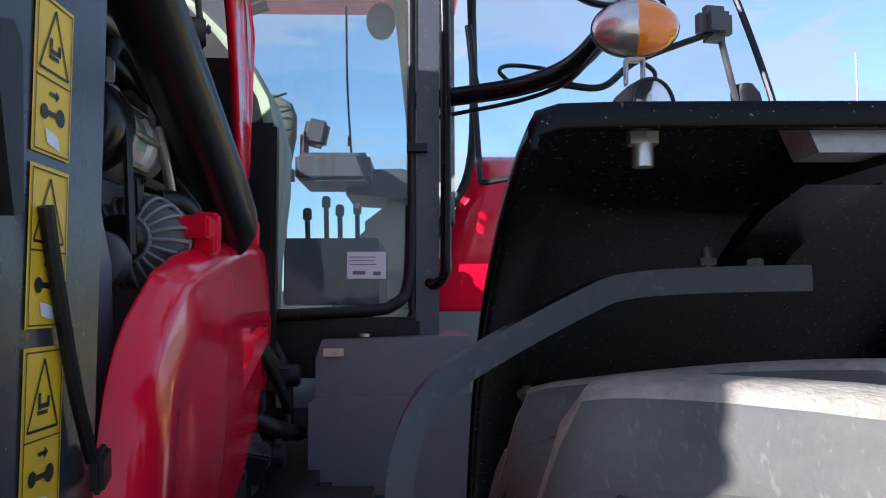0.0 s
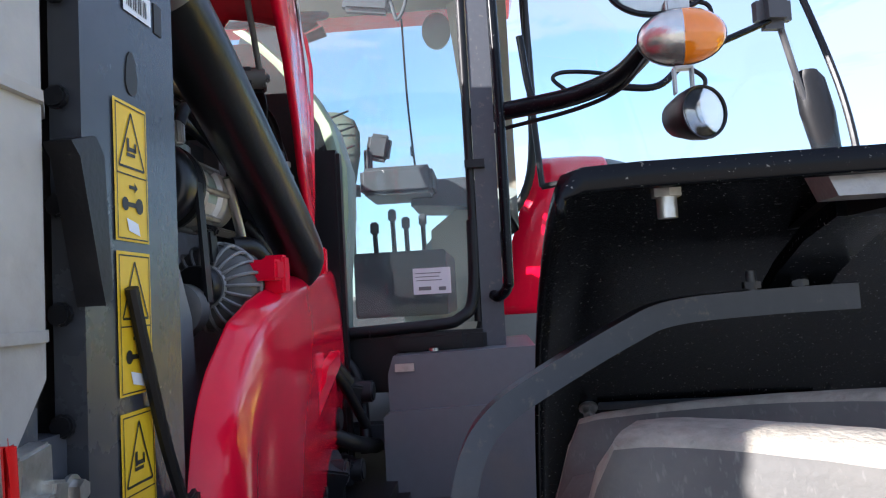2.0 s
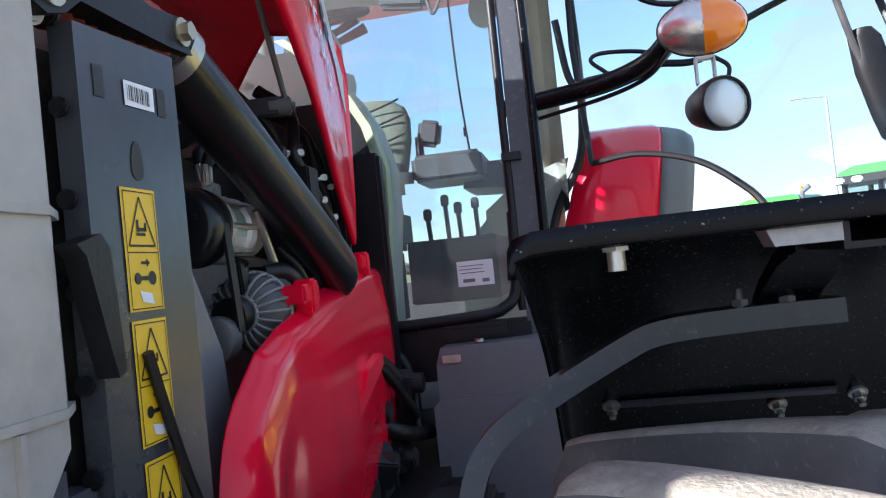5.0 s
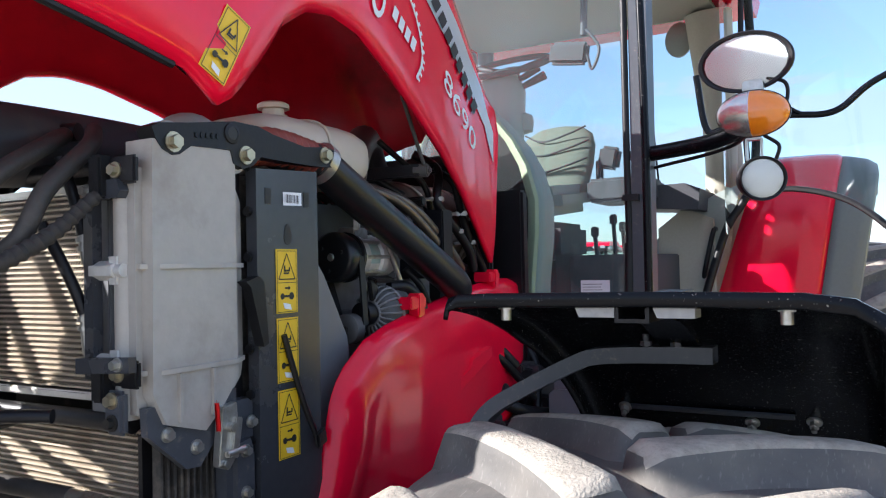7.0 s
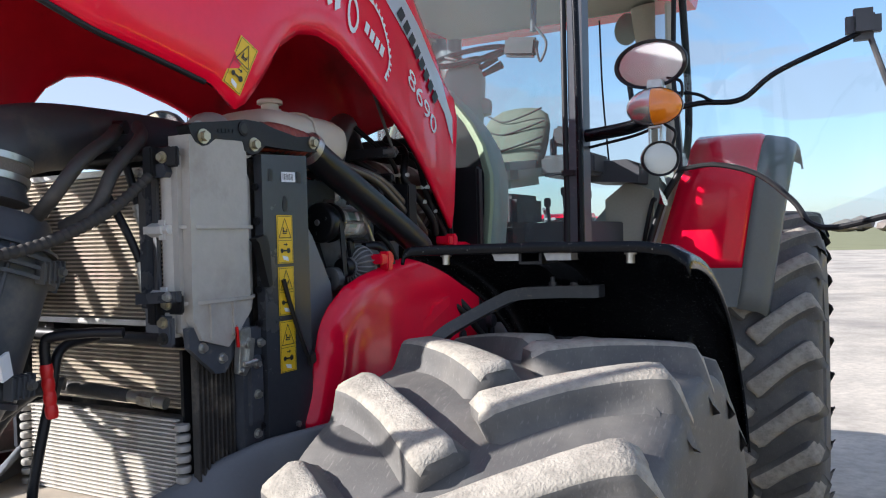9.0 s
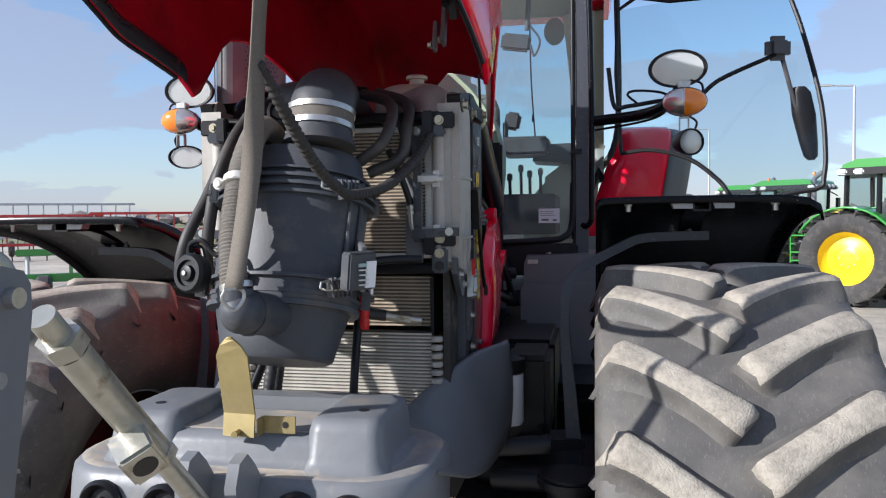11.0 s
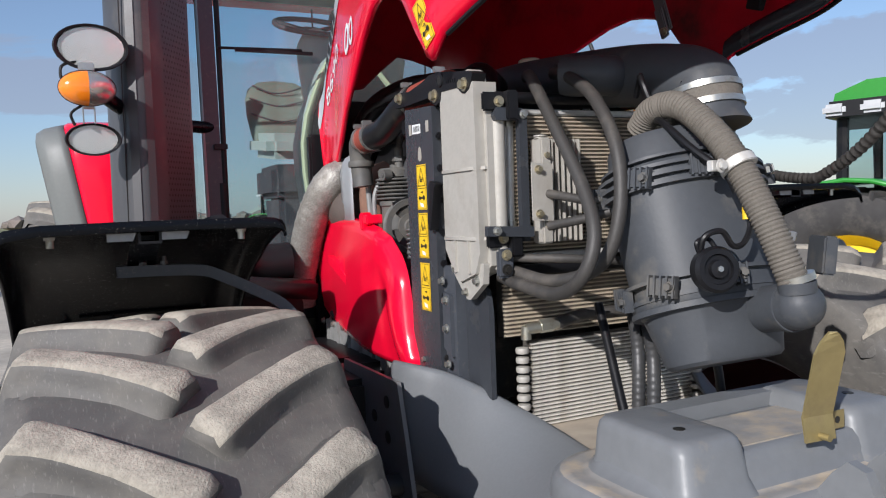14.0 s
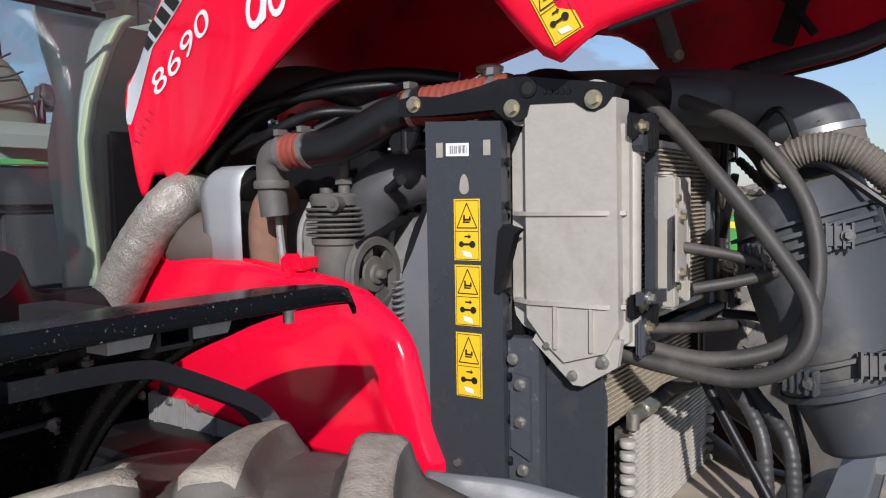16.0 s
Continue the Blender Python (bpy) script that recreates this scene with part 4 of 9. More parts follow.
for x0, x1 in ((-0.37, -0.30), (0.30, 0.37)):
    for z in (1.775, 2.10):
        bm = B()
        box(bm, ((x0 + x1) / 2, 0.235, z), (0.085, 0.012, 0.045))
        box(bm, ((x0 + x1) / 2 + (0.03 if x0 < 0 else -0.03), 0.225, z - 0.01), (0.03, 0.03, 0.07))
        part("condenser_clamp", bm, BLACK, tractor, "black condenser clamp", bevel=0.004)
        bm = B()
        hexbolt(bm, (0.335 if x0 > 0 else -0.335, 0.229, z), (0, -1, 0), 0.009)
        part("clamp_bolt", bm, BOLT, tractor)
    bm = B()
    box(bm, ((x0 + x1) / 2, 0.225, 1.715), (0.045, 0.016, 0.07))
    part("clamp_plate", bm, STAY, tractor, "dark two-hole clamp plate", bevel=0.006)
    for z in (1.735, 1.70):
        bm = B()
        hexbolt(bm, (0.335 if x0 > 0 else -0.335, 0.217, z), (0, -1, 0), 0.009)
        part("clamp_bolt", bm, BOLT if z > 1.72 else INK, tractor)
for z, r in ((1.69, 0.016), (2.115, 0.014)):
    bm = B()
    rod(bm, (-0.33, 0.26, z), (0.33, 0.26, z), r)
    part("cross_pipe", bm, BLACK, tractor, "black cross pipe over the cooler")
# black upright with two arms that holds the small cooler, on either side
for s in SIDES:
    bm = B()
    slab(bm, [(s * 0.262, 1.765), (s * 0.284, 1.765), (s * 0.284, 2.055), (s * 0.345, 2.055), (s * 0.352, 2.066), (s * 0.345, 2.085), (s * 0.275, 2.085), (s * 0.262, 2.072)], "y", 0.222, 0.240)
    slab(bm, [(s * 0.262, 1.775), (s * 0.39, 1.782), (s * 0.39, 1.806), (s * 0.262, 1.800)], "y", 0.205, 0.2195)
    up = part("cooler_upright", bm, PANELBLACK, tractor, "black upright bracket in front of the condenser", bevel=0.003)
    for x, z in ((0.273, 2.070), (0.365, 1.794)):
        bm = B()
        hexbolt(bm, (s * x, 0.222 if z > 2 else 0.205, z), (0, -1, 0), 0.0075)
        part("bolt", bm, STEEL, up)
bm = B()
slab(bm, [(-0.280, 1.815), (-0.222, 1.812), (-0.222, 1.948), (-0.280, 1.952)], "y", 0.180, 0.184)
mp_ = part("mount_plate", bm, CAST, tractor, "pale sheet plate on the small cooler", bevel=0.0015)
for z in (1.83, 1.935):
    bm = B()
    hexbolt(bm, (-0.262, 0.180, z), (0, -1, 0), 0.007)
    part("bolt", bm, BOLT, mp_)
# ribbed oil cooler in front of the condenser
bm = B()
box(bm, (-0.226, 0.222, 1.885), (0.030, 0.05, 0.255))
rod(bm, (-0.226, 0.222, 2.012), (-0.226, 0.222, 2.02), 0.02)
rc = part("plate_cooler", bm, CAST, tractor, "small ribbed aluminium fuel cooler", bevel=0.008)
for k in range(6):
    bm = B()
    box(bm, (-0.205 + 0.016 * k, 0.224, 1.885), (0.006, 0.046, 0.25))
    part("plate", bm, CAST, rc, "", bevel=0.002)
for z in (1.80, 1.83, 1.94, 1.97):
    bm = B()
    rod(bm, (-0.226, 0.198, z), (-0.226, 0.190, z), 0.007, n=10)
    part("bolt", bm, BOLT, rc)
# scalloped header at the lower cooler's left end
for k in range(9):
    z = 1.295 + 0.024 * k
    for x, e in ((-0.245, -0.026), (0.30, 0.02)):
        bm = B()
        lathe(bm, [(0.006, -0.009), (0.016, -0.007), (0.018, 0.0), (0.016, 0.007), (0.006, 0.009)], Matrix.Translation((x + e * 0.6, 0.282, z)), 14)
        part("return_bend", bm, CAST, tractor)
bm = B()
rod(bm, (-0.252, 0.275, 1.515), (-0.252, 0.275, 1.548), 0.013)
rod(bm, (-0.252, 0.275, 1.54), (-0.165, 0.262, 1.55), 0.014)
rod(bm, (-0.215, 0.268, 1.545), (-0.18, 0.264, 1.548), 0.018, n=6)
part("hose_fitting", bm, PALEZINC, tractor, "pale metal hose fitting")
bm = B()
rod(bm, (0.17, 0.255, 1.555), (0.27, 0.275, 1.54), 0.014)
rod(bm, (0.20, 0.262, 1.55), (0.24, 0.268, 1.545), 0.018, n=6)
part("hose_fitting", bm, PALEZINC, tractor, "pale metal hose fitting")
bm = B()
tube(bm, [(-0.165, 0.262, 1.55), (-0.10, 0.25, 1.565), (-0.02, 0.22, 1.57), (0.06, 0.22, 1.57), (0.17, 0.255, 1.555)], 0.016, 12)
part("cooler_hose", bm, HOSE, tractor, "black hose between the cooler fittings")
# expansion tank with cap
bm = B()
rows = []
for y, k in ((0.655, 0.30), (0.662, 0.62), (0.680, 0.85), (0.715, 0.97), (0.76, 1.0), (0.95, 1.0), (0.995, 0.97), (1.030, 0.86), (1.047, 0.64), (1.053, 0.32)):
    rows.append([(0.145 + 0.130 * (0.55 + 0.45 * k) * math.copysign(abs(math.cos(a)) ** 0.62, math.cos(a)), y, 2.212 + 0.080 * k * math.copysign(abs(math.sin(a)) ** 0.72, math.sin(a))) for a in np.linspace(0, 2 * math.pi, 36, endpoint=False)])
vs = sheet(bm, rows, True)
bm.faces.new(vs[0][::-1])
bm.faces.new(vs[-1])
xt = part("expansion_tank", bm, TAN, tractor, "beige plastic coolant expansion tank", 60)
bm = B()
tube(bm, [(0.145 + 0.1325 * math.copysign(abs(math.cos(a)) ** 0.62, math.cos(a)), 0.86, 2.212 + 0.0825 * math.copysign(abs(math.sin(a)) ** 0.72, math.sin(a))) for a in np.linspace(0, 2 * math.pi, 37)], 0.004, 6, 1)
part("tank_seam", bm, TAN, xt, "moulded seam round the tank")
bm = B()
lathe(bm, [(0.034, 2.29), (0.034, 2.305), (0.026, 2.306), (0.026, 2.32), (0.038, 2.321), (0.038, 2.331), (0.03, 2.336)], Matrix.Translation((0.138, 0.82, 0)), 24)
part("filler_cap", bm, TAN, xt, "ridged beige filler cap")

# dark plate with a low warning sticker beside the lower cooler, and a cable across the side panel
bm = B()
slab(bm, [(0.30, 1.66), (0.44, 1.66), (0.44, 1.34), (0.30, 1.34)], "x", 0.290, 0.300)
lp = part("lower_side_plate", bm, BLACK, tractor, "black plate beside the lower cooler", bevel=0.003)
warning_sticker(lp, lambda u, v, off: Vector((0.300 + off, 0.362 + u, 1.487 - v)), 0.062, 0.124)
bm = B()
tube(bm, [(0.395, 0.552, 1.81), (0.396, 0.575, 1.745), (0.397, 0.605, 1.67), (0.400, 0.635, 1.605)], 0.006, 8)
part("loose_cable", bm, BLACK, tractor, "black cable hanging across the stickers")
bm = B()
box(bm, (0.402, 0.648, 1.595), (0.012, 0.036, 0.034), turn(12, 0, 10))
part("cable_plug", bm, BLACK, tractor, "black cable plug", bevel=0.004)

# ---- air cleaner and its pipes ----
LOOM = material("dusty_loom_sleeve", (0.032, 0.029, 0.026), 0.75, 0.0, 90, 0.3, 0.3)
A_TOP, A_BOT = Vector((0.012, 0.045, 2.03)), Vector((0.004, -0.130, 1.49))
A_M = Matrix.Translation(A_BOT) @ (A_TOP - A_BOT).to_track_quat("Z", "Y").to_matrix().to_4x4()


def on_can(h, a, r):
    """A point on the air cleaner: height along it, degrees round it from the front, radius."""
    ax = (A_TOP - A_BOT).normalized()
    f = Vector((0, -1, 0)) - ax * Vector((0, -1, 0)).dot(ax)
    f.normalize()
    sd = ax.cross(f)
    return A_BOT + ax * h + (f * math.cos(radians(a)) * 0.93 + sd * math.sin(radians(a)) * 1.24) * r


bm = B()
lathe(bm, [(0.104, 0.0), (0.112, 0.008), (0.120, 0.05), (0.134, 0.115), (0.148, 0.128), (0.150, 0.135), (0.152, 0.15), (0.146, 0.155), (0.146, 0.20), (0.150, 0.30), (0.152, 0.38), (0.154, 0.40), (0.154, 0.425),
           (0.146, 0.432), (0.138, 0.462), (0.133, 0.50), (0.126, 0.515), (0.05, 0.52)], A_M, 48, 1.24, 0.93)
can = part("air_cleaner", bm, AIRBOX, tractor, "dark grey plastic air cleaner canister", 35)
for h, r, t in ((0.125, 0.154, 0.012), (0.150, 0.154, 0.010), (0.185, 0.160, 0.008), (0.385, 0.166, 0.008), (0.405, 0.168, 0.008), (0.425, 0.166, 0.008), (0.448, 0.155, 0.006)):
    bm = B()
    lathe(bm, [(r - 0.03, -t / 2), (r, -t / 2), (r, t / 2), (r - 0.03, t / 2)], A_M @ Matrix.Translation((0, 0, h)), 48, 1.24, 0.93)
    part("canister_ring", bm, AIRBOX, can)
# ribbed joints and bolt blocks on the rings
for h in (0.168, 0.405):
    for a in (-115, -65, -20, 55, 110, 160):
        bm = B()
        p = on_can(h, a, 0.165)
        d = (p - on_can(h, a, 0)).normalized()
        rot = d.to_track_quat("X", "Z").to_matrix().to_4x4()
        box(bm, p, (0.012, 0.062, 0.036), rot)
        part("clamp_block", bm, AIRBOX, can)
        for k in range(5):
            bm = B()
            box(bm, p + rot.to_3x3() @ Vector((0.0, -0.028 + 0.014 * k, 0)), (0.022, 0.004, 0.046), rot)
            part("clamp_rib", bm, AIRBOX, can)
        bm = B()
        hexbolt(bm, p + d * 0.008 + rot.to_3x3() @ Vector((0, 0.02, 0)), d, 0.008)
        part("bolt", bm, IRON, can)
for h, a in ((0.405, 42), (0.405, -150), (0.168, 48), (0.185, -140)):
    bm = B()
    p = on_can(h, a, 0.172)
    d = (p - on_can(h, a, 0)).normalized()
    rot = d.to_track_quat("X", "Z").to_matrix().to_4x4()
    pts = [p + rot.to_3x3() @ Vector((0.006, y, z)) for y, z in ((-0.035, 0.008), (0.02, 0.012), (0.036, 0), (0.02, -0.012), (-0.035, -0.008), (-0.035, 0.008))]
    tube(bm, pts, 0.0025, 6, 4)
    box(bm, p, (0.008, 0.03, 0.014), rot)
    part("wire_clip", bm, STEEL, can, "bright wire spring clip")
for a in (62, 75):
    bm = B()
    p0, p1 = on_can(0.19, a, 0.155), on_can(0.44, a, 0.155)
    rod(bm, p0, p1, 0.006, n=8)
    part("canister_rib", bm, AIRBOX, can)
# grille under the canister
bm = B()
for k in range(11):
    e = -0.085 + 0.017 * k
    half = math.sqrt(0.094 ** 2 - e * e)
    p, q = on_can(0.004, 0, e), on_can(0.004, 90, e)
    rod(bm, p + Vector((-half, 0, 0)), p + Vector((half, 0, 0)), 0.003, n=6)
    rod(bm, q - (on_can(0, 0, 1) - on_can(0, 0, 0)) * half, q + (on_can(0, 0, 1) - on_can(0, 0, 0)) * half, 0.003, n=6)
part("dust_grille", bm, BLACK, can, "black outlet grille")
# identification plate on the side
bm = B()
p = on_can(0.23, 75, 0.168)
box(bm, p, (0.012, 0.06, 0.11), turn(14, 0, 28))
plate = part("filter_plate", bm, CHASSIS, can, "grey service indicator plate with a white label", bevel=0.002)
bm = B()
p2 = on_can(0.20, 88, 0.176)
box(bm, p2, (0.006, 0.035, 0.05), turn(14, 0, 28))
part("label", bm, WHITE, plate, "white service label")
# big outlet elbow running back over the coolers
bm = B()
e0 = Vector((0.081, -0.008, 2.085))
N_M = Matrix.Translation((0.081, -0.008, 2.085)) @ Vector((0.0, 0.22, 1)).to_track_quat("Z", "Y").to_matrix().to_4x4()
lathe(bm, [(0.092, -0.075), (0.082, -0.05), (0.080, 0.01)], N_M, 32)
tube(bm, [e0, e0 + Vector((0.002, 0.014, 0.032)), (0.066, 0.075, 2.145), (0.025, 0.24, 2.172), (-0.06, 0.62, 2.195), (-0.10, 0.95, 2.18), (-0.10, 1.20, 2.14)], [0.080, 0.080, 0.080, 0.077, 0.072, 0.066, 0.06], 24, 8)
part("intake_duct", bm, AIRBOX, tractor, "large dark plastic intake elbow and duct")
bm = B()
tube(bm, [(0.02, 0.20, 2.165), (-0.06, 0.19, 2.165), (-0.13, 0.26, 2.17)], 0.05, 16)
part("intake_branch", bm, AIRBOX, tractor, "short dark duct branch")
for h in (-0.028, 0.012):
    bm = B()
    lathe(bm, [(0.074, -0.007), (0.0865, -0.007), (0.0865, 0.007), (0.074, 0.007)], N_M @ Matrix.Translation((0, 0, h)), 40)
    box(bm, N_M @ Vector((0.045, -0.078, h)), (0.034, 0.014, 0.014), turn(0, 0, 28))
    part("hose_clamp", bm, STEEL, can, "bright steel band clamp")
bm = B()
lathe(bm, [(0.078, -0.026), (0.0835, -0.024), (0.0835, 0.010), (0.078, 0.012)], N_M, 40)
part("rubber_sleeve", bm, CORR, can, "pale rubber sleeve")
# charge-air domes at both tank tops
for s in SIDES:
    bm = B()
    tube(bm, [(s * 0.30, 0.37, 2.11), (s * 0.29, 0.40, 2.168), (s * 0.24, 0.48, 2.190), (s * 0.16, 0.56, 2.185)], [0.052, 0.052, 0.050, 0.046], 22)
    part("charge_pipe", bm, BLACK if s < 0 else CAST, tractor, "charge air elbow above the tank")
# woven breather hose with its clamp and ball elbow
bm = B()
HOSE_PATH = [(-0.055, 0.065, 2.015), (-0.060, 0.01, 2.055), (-0.055, -0.07, 2.055), (-0.048, -0.15, 1.995), (-0.040, -0.215, 1.915), (-0.028, -0.275, 1.80), (-0.010, -0.315, 1.69), (0.0, -0.32, 1.66)]
tube(bm, HOSE_PATH, 0.031, 16, 8, 0.0030, 0.0085)
part("breather_hose", bm, CORR, tractor, "ribbed woven breather hose in front of the air cleaner")
bm = B()
d = (Vector(HOSE_PATH[5]) - Vector(HOSE_PATH[3])).normalized()
p = Vector(HOSE_PATH[4])
rod(bm, p - d * 0.010, p + d * 0.010, 0.038, n=24)
box(bm, p + Vector((-0.048, 0.012, 0.0)), (0.035, 0.016, 0.022))
hexbolt(bm, p + Vector((-0.05, -0.002, 0.0)), (0, -1, 0), 0.010)
part("hose_bracket_clamp", bm, ALU, tractor, "aluminium bracket clamp round the breather hose", bevel=0.002)
bm = B()
rod(bm, (-0.004, -0.318, 1.695), (-0.001, -0.32, 1.682), 0.035, n=20)
part("hose_clamp", bm, STEEL, tractor, "small steel hose clamp")
bm = B()
bmesh.ops.create_uvsphere(bm, u_segments=28, v_segments=18, radius=0.048, matrix=Matrix.Translation((0.008, -0.316, 1.634)))
rod(bm, (0.0, -0.32, 1.66), (-0.002, -0.319, 1.682), 0.036, n=24)
rod(bm, (0.008, -0.316, 1.634), (0.030, -0.20, 1.612), 0.048, n=28)
rod(bm, (0.0115, -0.298, 1.630), (0.014, -0.285, 1.6275), 0.051, n=28)
part("ball_elbow", bm, AIRBOX, tractor, "dark plastic ball elbow")
# horn
bm = B()
HM = Matrix.Translation((-0.148, -0.262, 1.713)) @ Vector((-0.30, -0.92, 0.12)).to_track_quat("Z", "Y").to_matrix().to_4x4()
lathe(bm, [(0.030, -0.035), (0.044, -0.03), (0.046, -0.004), (0.040, 0.004), (0.030, 0.004), (0.028, -0.003), (0.019, -0.003), (0.017, 0.006), (0.007, 0.008)], HM, 32)
horn = part("horn", bm, BLACK, tractor, "round black signal horn on a bracket")
bm = B()
rod(bm, HM @ Vector((0, 0, 0.004)), HM @ Vector((0, 0, 0.012)), 0.006, n=6)
part("centre_nut", bm, STEEL, horn)
bm = B()
tube(bm, [HM @ Vector((-0.02, 0.03, -0.03)), (-0.155, -0.235, 1.775), (-0.12, -0.245, 1.785), (-0.09, -0.245, 1.755), (-0.06, -0.245, 1.76), (-0.03, -0.235, 1.80), (-0.035, -0.225, 1.87)], 0.006, 8)
tube(bm, [HM @ Vector((-0.02, 0.03, -0.03)), (-0.165, -0.225, 1.765), (-0.135, -0.225, 1.77), (-0.12, -0.235, 1.745)], 0.005, 8)
part("horn_cable", bm, BLACK, tractor, "black horn cable")
bm = B()
tube(bm, [(-0.037, -0.232, 1.805), (-0.034, -0.228, 1.855)], 0.0085, 10)
part("cable_tag", bm, YELLOW, tractor, "yellow cable tag")
bm = B()
tube(bm, [(-0.06, 0.0, 2.03), (-0.085, -0.05, 2.02), (-0.085, -0.13, 1.96), (-0.06, -0.20, 1.90), (-0.045, -0.215, 1.86)], 0.008, 8)
tube(bm, [(-0.03, 0.10, 2.10), (-0.05, 0.06, 2.14), (-0.07, 0.03, 2.12), (-0.06, 0.01, 2.06)], 0.007, 8)
part("sensor_cable", bm, BLACK, tractor, "thin black sensor cables")
# dark hoses looping from the top of the coolers
for path, r in (([(-0.17, 0.36, 2.185), (-0.215, 0.27, 2.165), (-0.238, 0.15, 2.045), (-0.252, 0.02, 1.885), (-0.275, -0.045, 1.78), (-0.298, -0.03, 1.695), (-0.305, 0.06, 1.652), (-0.315, 0.20, 1.665), (-0.32, 0.27, 1.68)], 0.0155),
                ([(-0.10, 0.34, 2.195), (-0.14, 0.22, 2.165), (-0.168, 0.08, 2.09), (-0.188, -0.02, 1.96), (-0.208, -0.045, 1.82), (-0.235, -0.01, 1.715), (-0.275, 0.11, 1.675), (-0.31, 0.25, 1.695)], 0.0155),
                ([(0.10, 0.30, 2.19), (0.20, 0.20, 2.15), (0.235, 0.10, 2.09), (0.22, 0.05, 2.02), (0.15, 0.05, 1.97)], 0.0155),
                ([(0.13, 0.34, 2.20), (0.24, 0.25, 2.15), (0.26, 0.16, 2.07), (0.25, 0.12, 1.99), (0.17, 0.10, 1.95)], 0.0155)):
    bm = B()
    tube(bm, path, r, 14)
    part("coolant_hose", bm, HOSE, tractor, "thick dusty rubber hose looping beside the air cleaner")
for x in (-0.10, 0.10):
    bm = B()
    tube(bm, [(x * 0.3 + 0.0, 0.30, 2.20), (x, 0.33, 2.20)], 0.018, 10)
    part("hose_manifold", bm, BLACK, tractor, "black hose manifold")
bm = B()
rod(bm, (-0.283, 0.272, 2.055), (-0.288, 0.272, 1.795), 0.0105, n=18)
part("cooler_pipe", bm, ALU, tractor, "pale aluminium pipe beside the cooler")
for z in (2.06, 1.80):
    bm = B()
    rod(bm, (-0.287, 0.272, z - 0.014), (-0.287, 0.272, z + 0.014), 0.0135, n=18)
    part("pipe_nut", bm, STEEL, tractor)
# small cable from the sill to the lower hoses
for path in ([(-0.24, 0.20, 1.88), (-0.20, 0.10, 1.86), (-0.17, 0.04, 1.84)], [(-0.25, 0.16, 1.80), (-0.21, 0.08, 1.815), (-0.17, 0.03, 1.83)], [(-0.30, 0.24, 1.725), (-0.20, 0.16, 1.72), (-0.08, 0.12, 1.71)]):
    bm = B()
    tube(bm, path, 0.011, 12)
    part("branch_hose", bm, HOSE, tractor, "thin dusty branch hose")
# control box with a printed label on the air cleaner
bm = B()
box(bm, (0.232, -0.195, 1.715), (0.030, 0.085, 0.085), turn(0, 6, -28))
cb = part("sensor_box", bm, AIRBOX, tractor, "dark sensor box with a white label", bevel=0.004)
bm = B()
box(bm, (0.2575, -0.1835, 1.706), (0.004, 0.030, 0.060), turn(0, 6, -28))
part("label", bm, WHITE, cb, "white printed label")
for k in range(5):
    bm = B()
    box(bm, (0.2475, -0.2065, 1.728 - 0.011 * k), (0.004, 0.030 - 0.003 * (k % 3), 0.003 if k else 0.008), turn(0, 6, -28))
    part("print_bar", bm, SILVERDECAL if k else TEAL, cb, "small printed line")
# braided line and bracket on the right of the condenser
bm = B()
for q0, q1 in (([(0.215, 0.215, 2.13), (0.235, 0.225, 2.06), (0.248, 0.232, 2.0)], [(0.248, 0.232, 2.0), (0.253, 0.233, 1.962), (0.266, 0.233, 1.945), (0.29, 0.236, 1.94)]), ([(0.20, 0.19, 2.02), (0.235, 0.215, 1.93), (0.252, 0.23, 1.87)], [(0.252, 0.23, 1.87), (0.256, 0.232, 1.812), (0.268, 0.233, 1.795), (0.29, 0.236, 1.79)])):
    bm = B()
    tube(bm, q0, 0.0095, 12)
    rl = part("refrigerant_hose", bm, BLACK, tractor, "black refrigerant hose with zinc elbow")
    bm = B()
    tube(bm, q1, 0.0085, 12)
    part("zinc_elbow", bm, STEEL, rl, "zinc elbow")
    for t in (0.0, 0.25):
        bm = B()
        p, d = Vector(q1[0]), (Vector(q1[1]) - Vector(q1[0])).normalized()
        rod(bm, p + d * (0.004 + t * 0.06), p + d * (0.012 + t * 0.06), 0.0125, n=16)
        part("hose_collar", bm, STEEL, rl)
bm = B()
box(bm, (0.255, 0.262, 1.88), (0.05, 0.012, 0.36))
part("condenser_side_plate", bm, CHASSIS, tractor, "dark grey condenser side plate", bevel=0.003)
bm = B()
for z in (1.94, 1.79):
    bm = B()
    rod(bm, (0.275, 0.235, z), (0.33, 0.235, z), 0.016, n=6)
    rod(bm, (0.27, 0.235, z), (0.345, 0.235, z), 0.011, n=12)
    box(bm, (0.325, 0.238, z), (0.018, 0.02, 0.045))
    part("pipe_union", bm, ALU, tractor, "aluminium pipe union")
# sagging corrugated loom from the strap to the cooler
bm = B()
tube(bm, [(0.147, -0.51, 2.12), (0.168, -0.43, 2.03), (0.185, -0.33, 1.945), (0.205, -0.23, 1.895), (0.217, -0.17, 1.886), (0.25, -0.02, 1.91), (0.29, 0.12, 1.98), (0.315, 0.21, 2.06)], [0.011, 0.014, 0.014, 0.013, 0.013, 0.014, 0.015, 0.012], 14, 8, 0.003, 0.015)
part("wiring_loom", bm, LOOM, tractor, "sagging black corrugated wiring loom")
# webbing strap hanging from the bonnet
bm = B()
rows = []
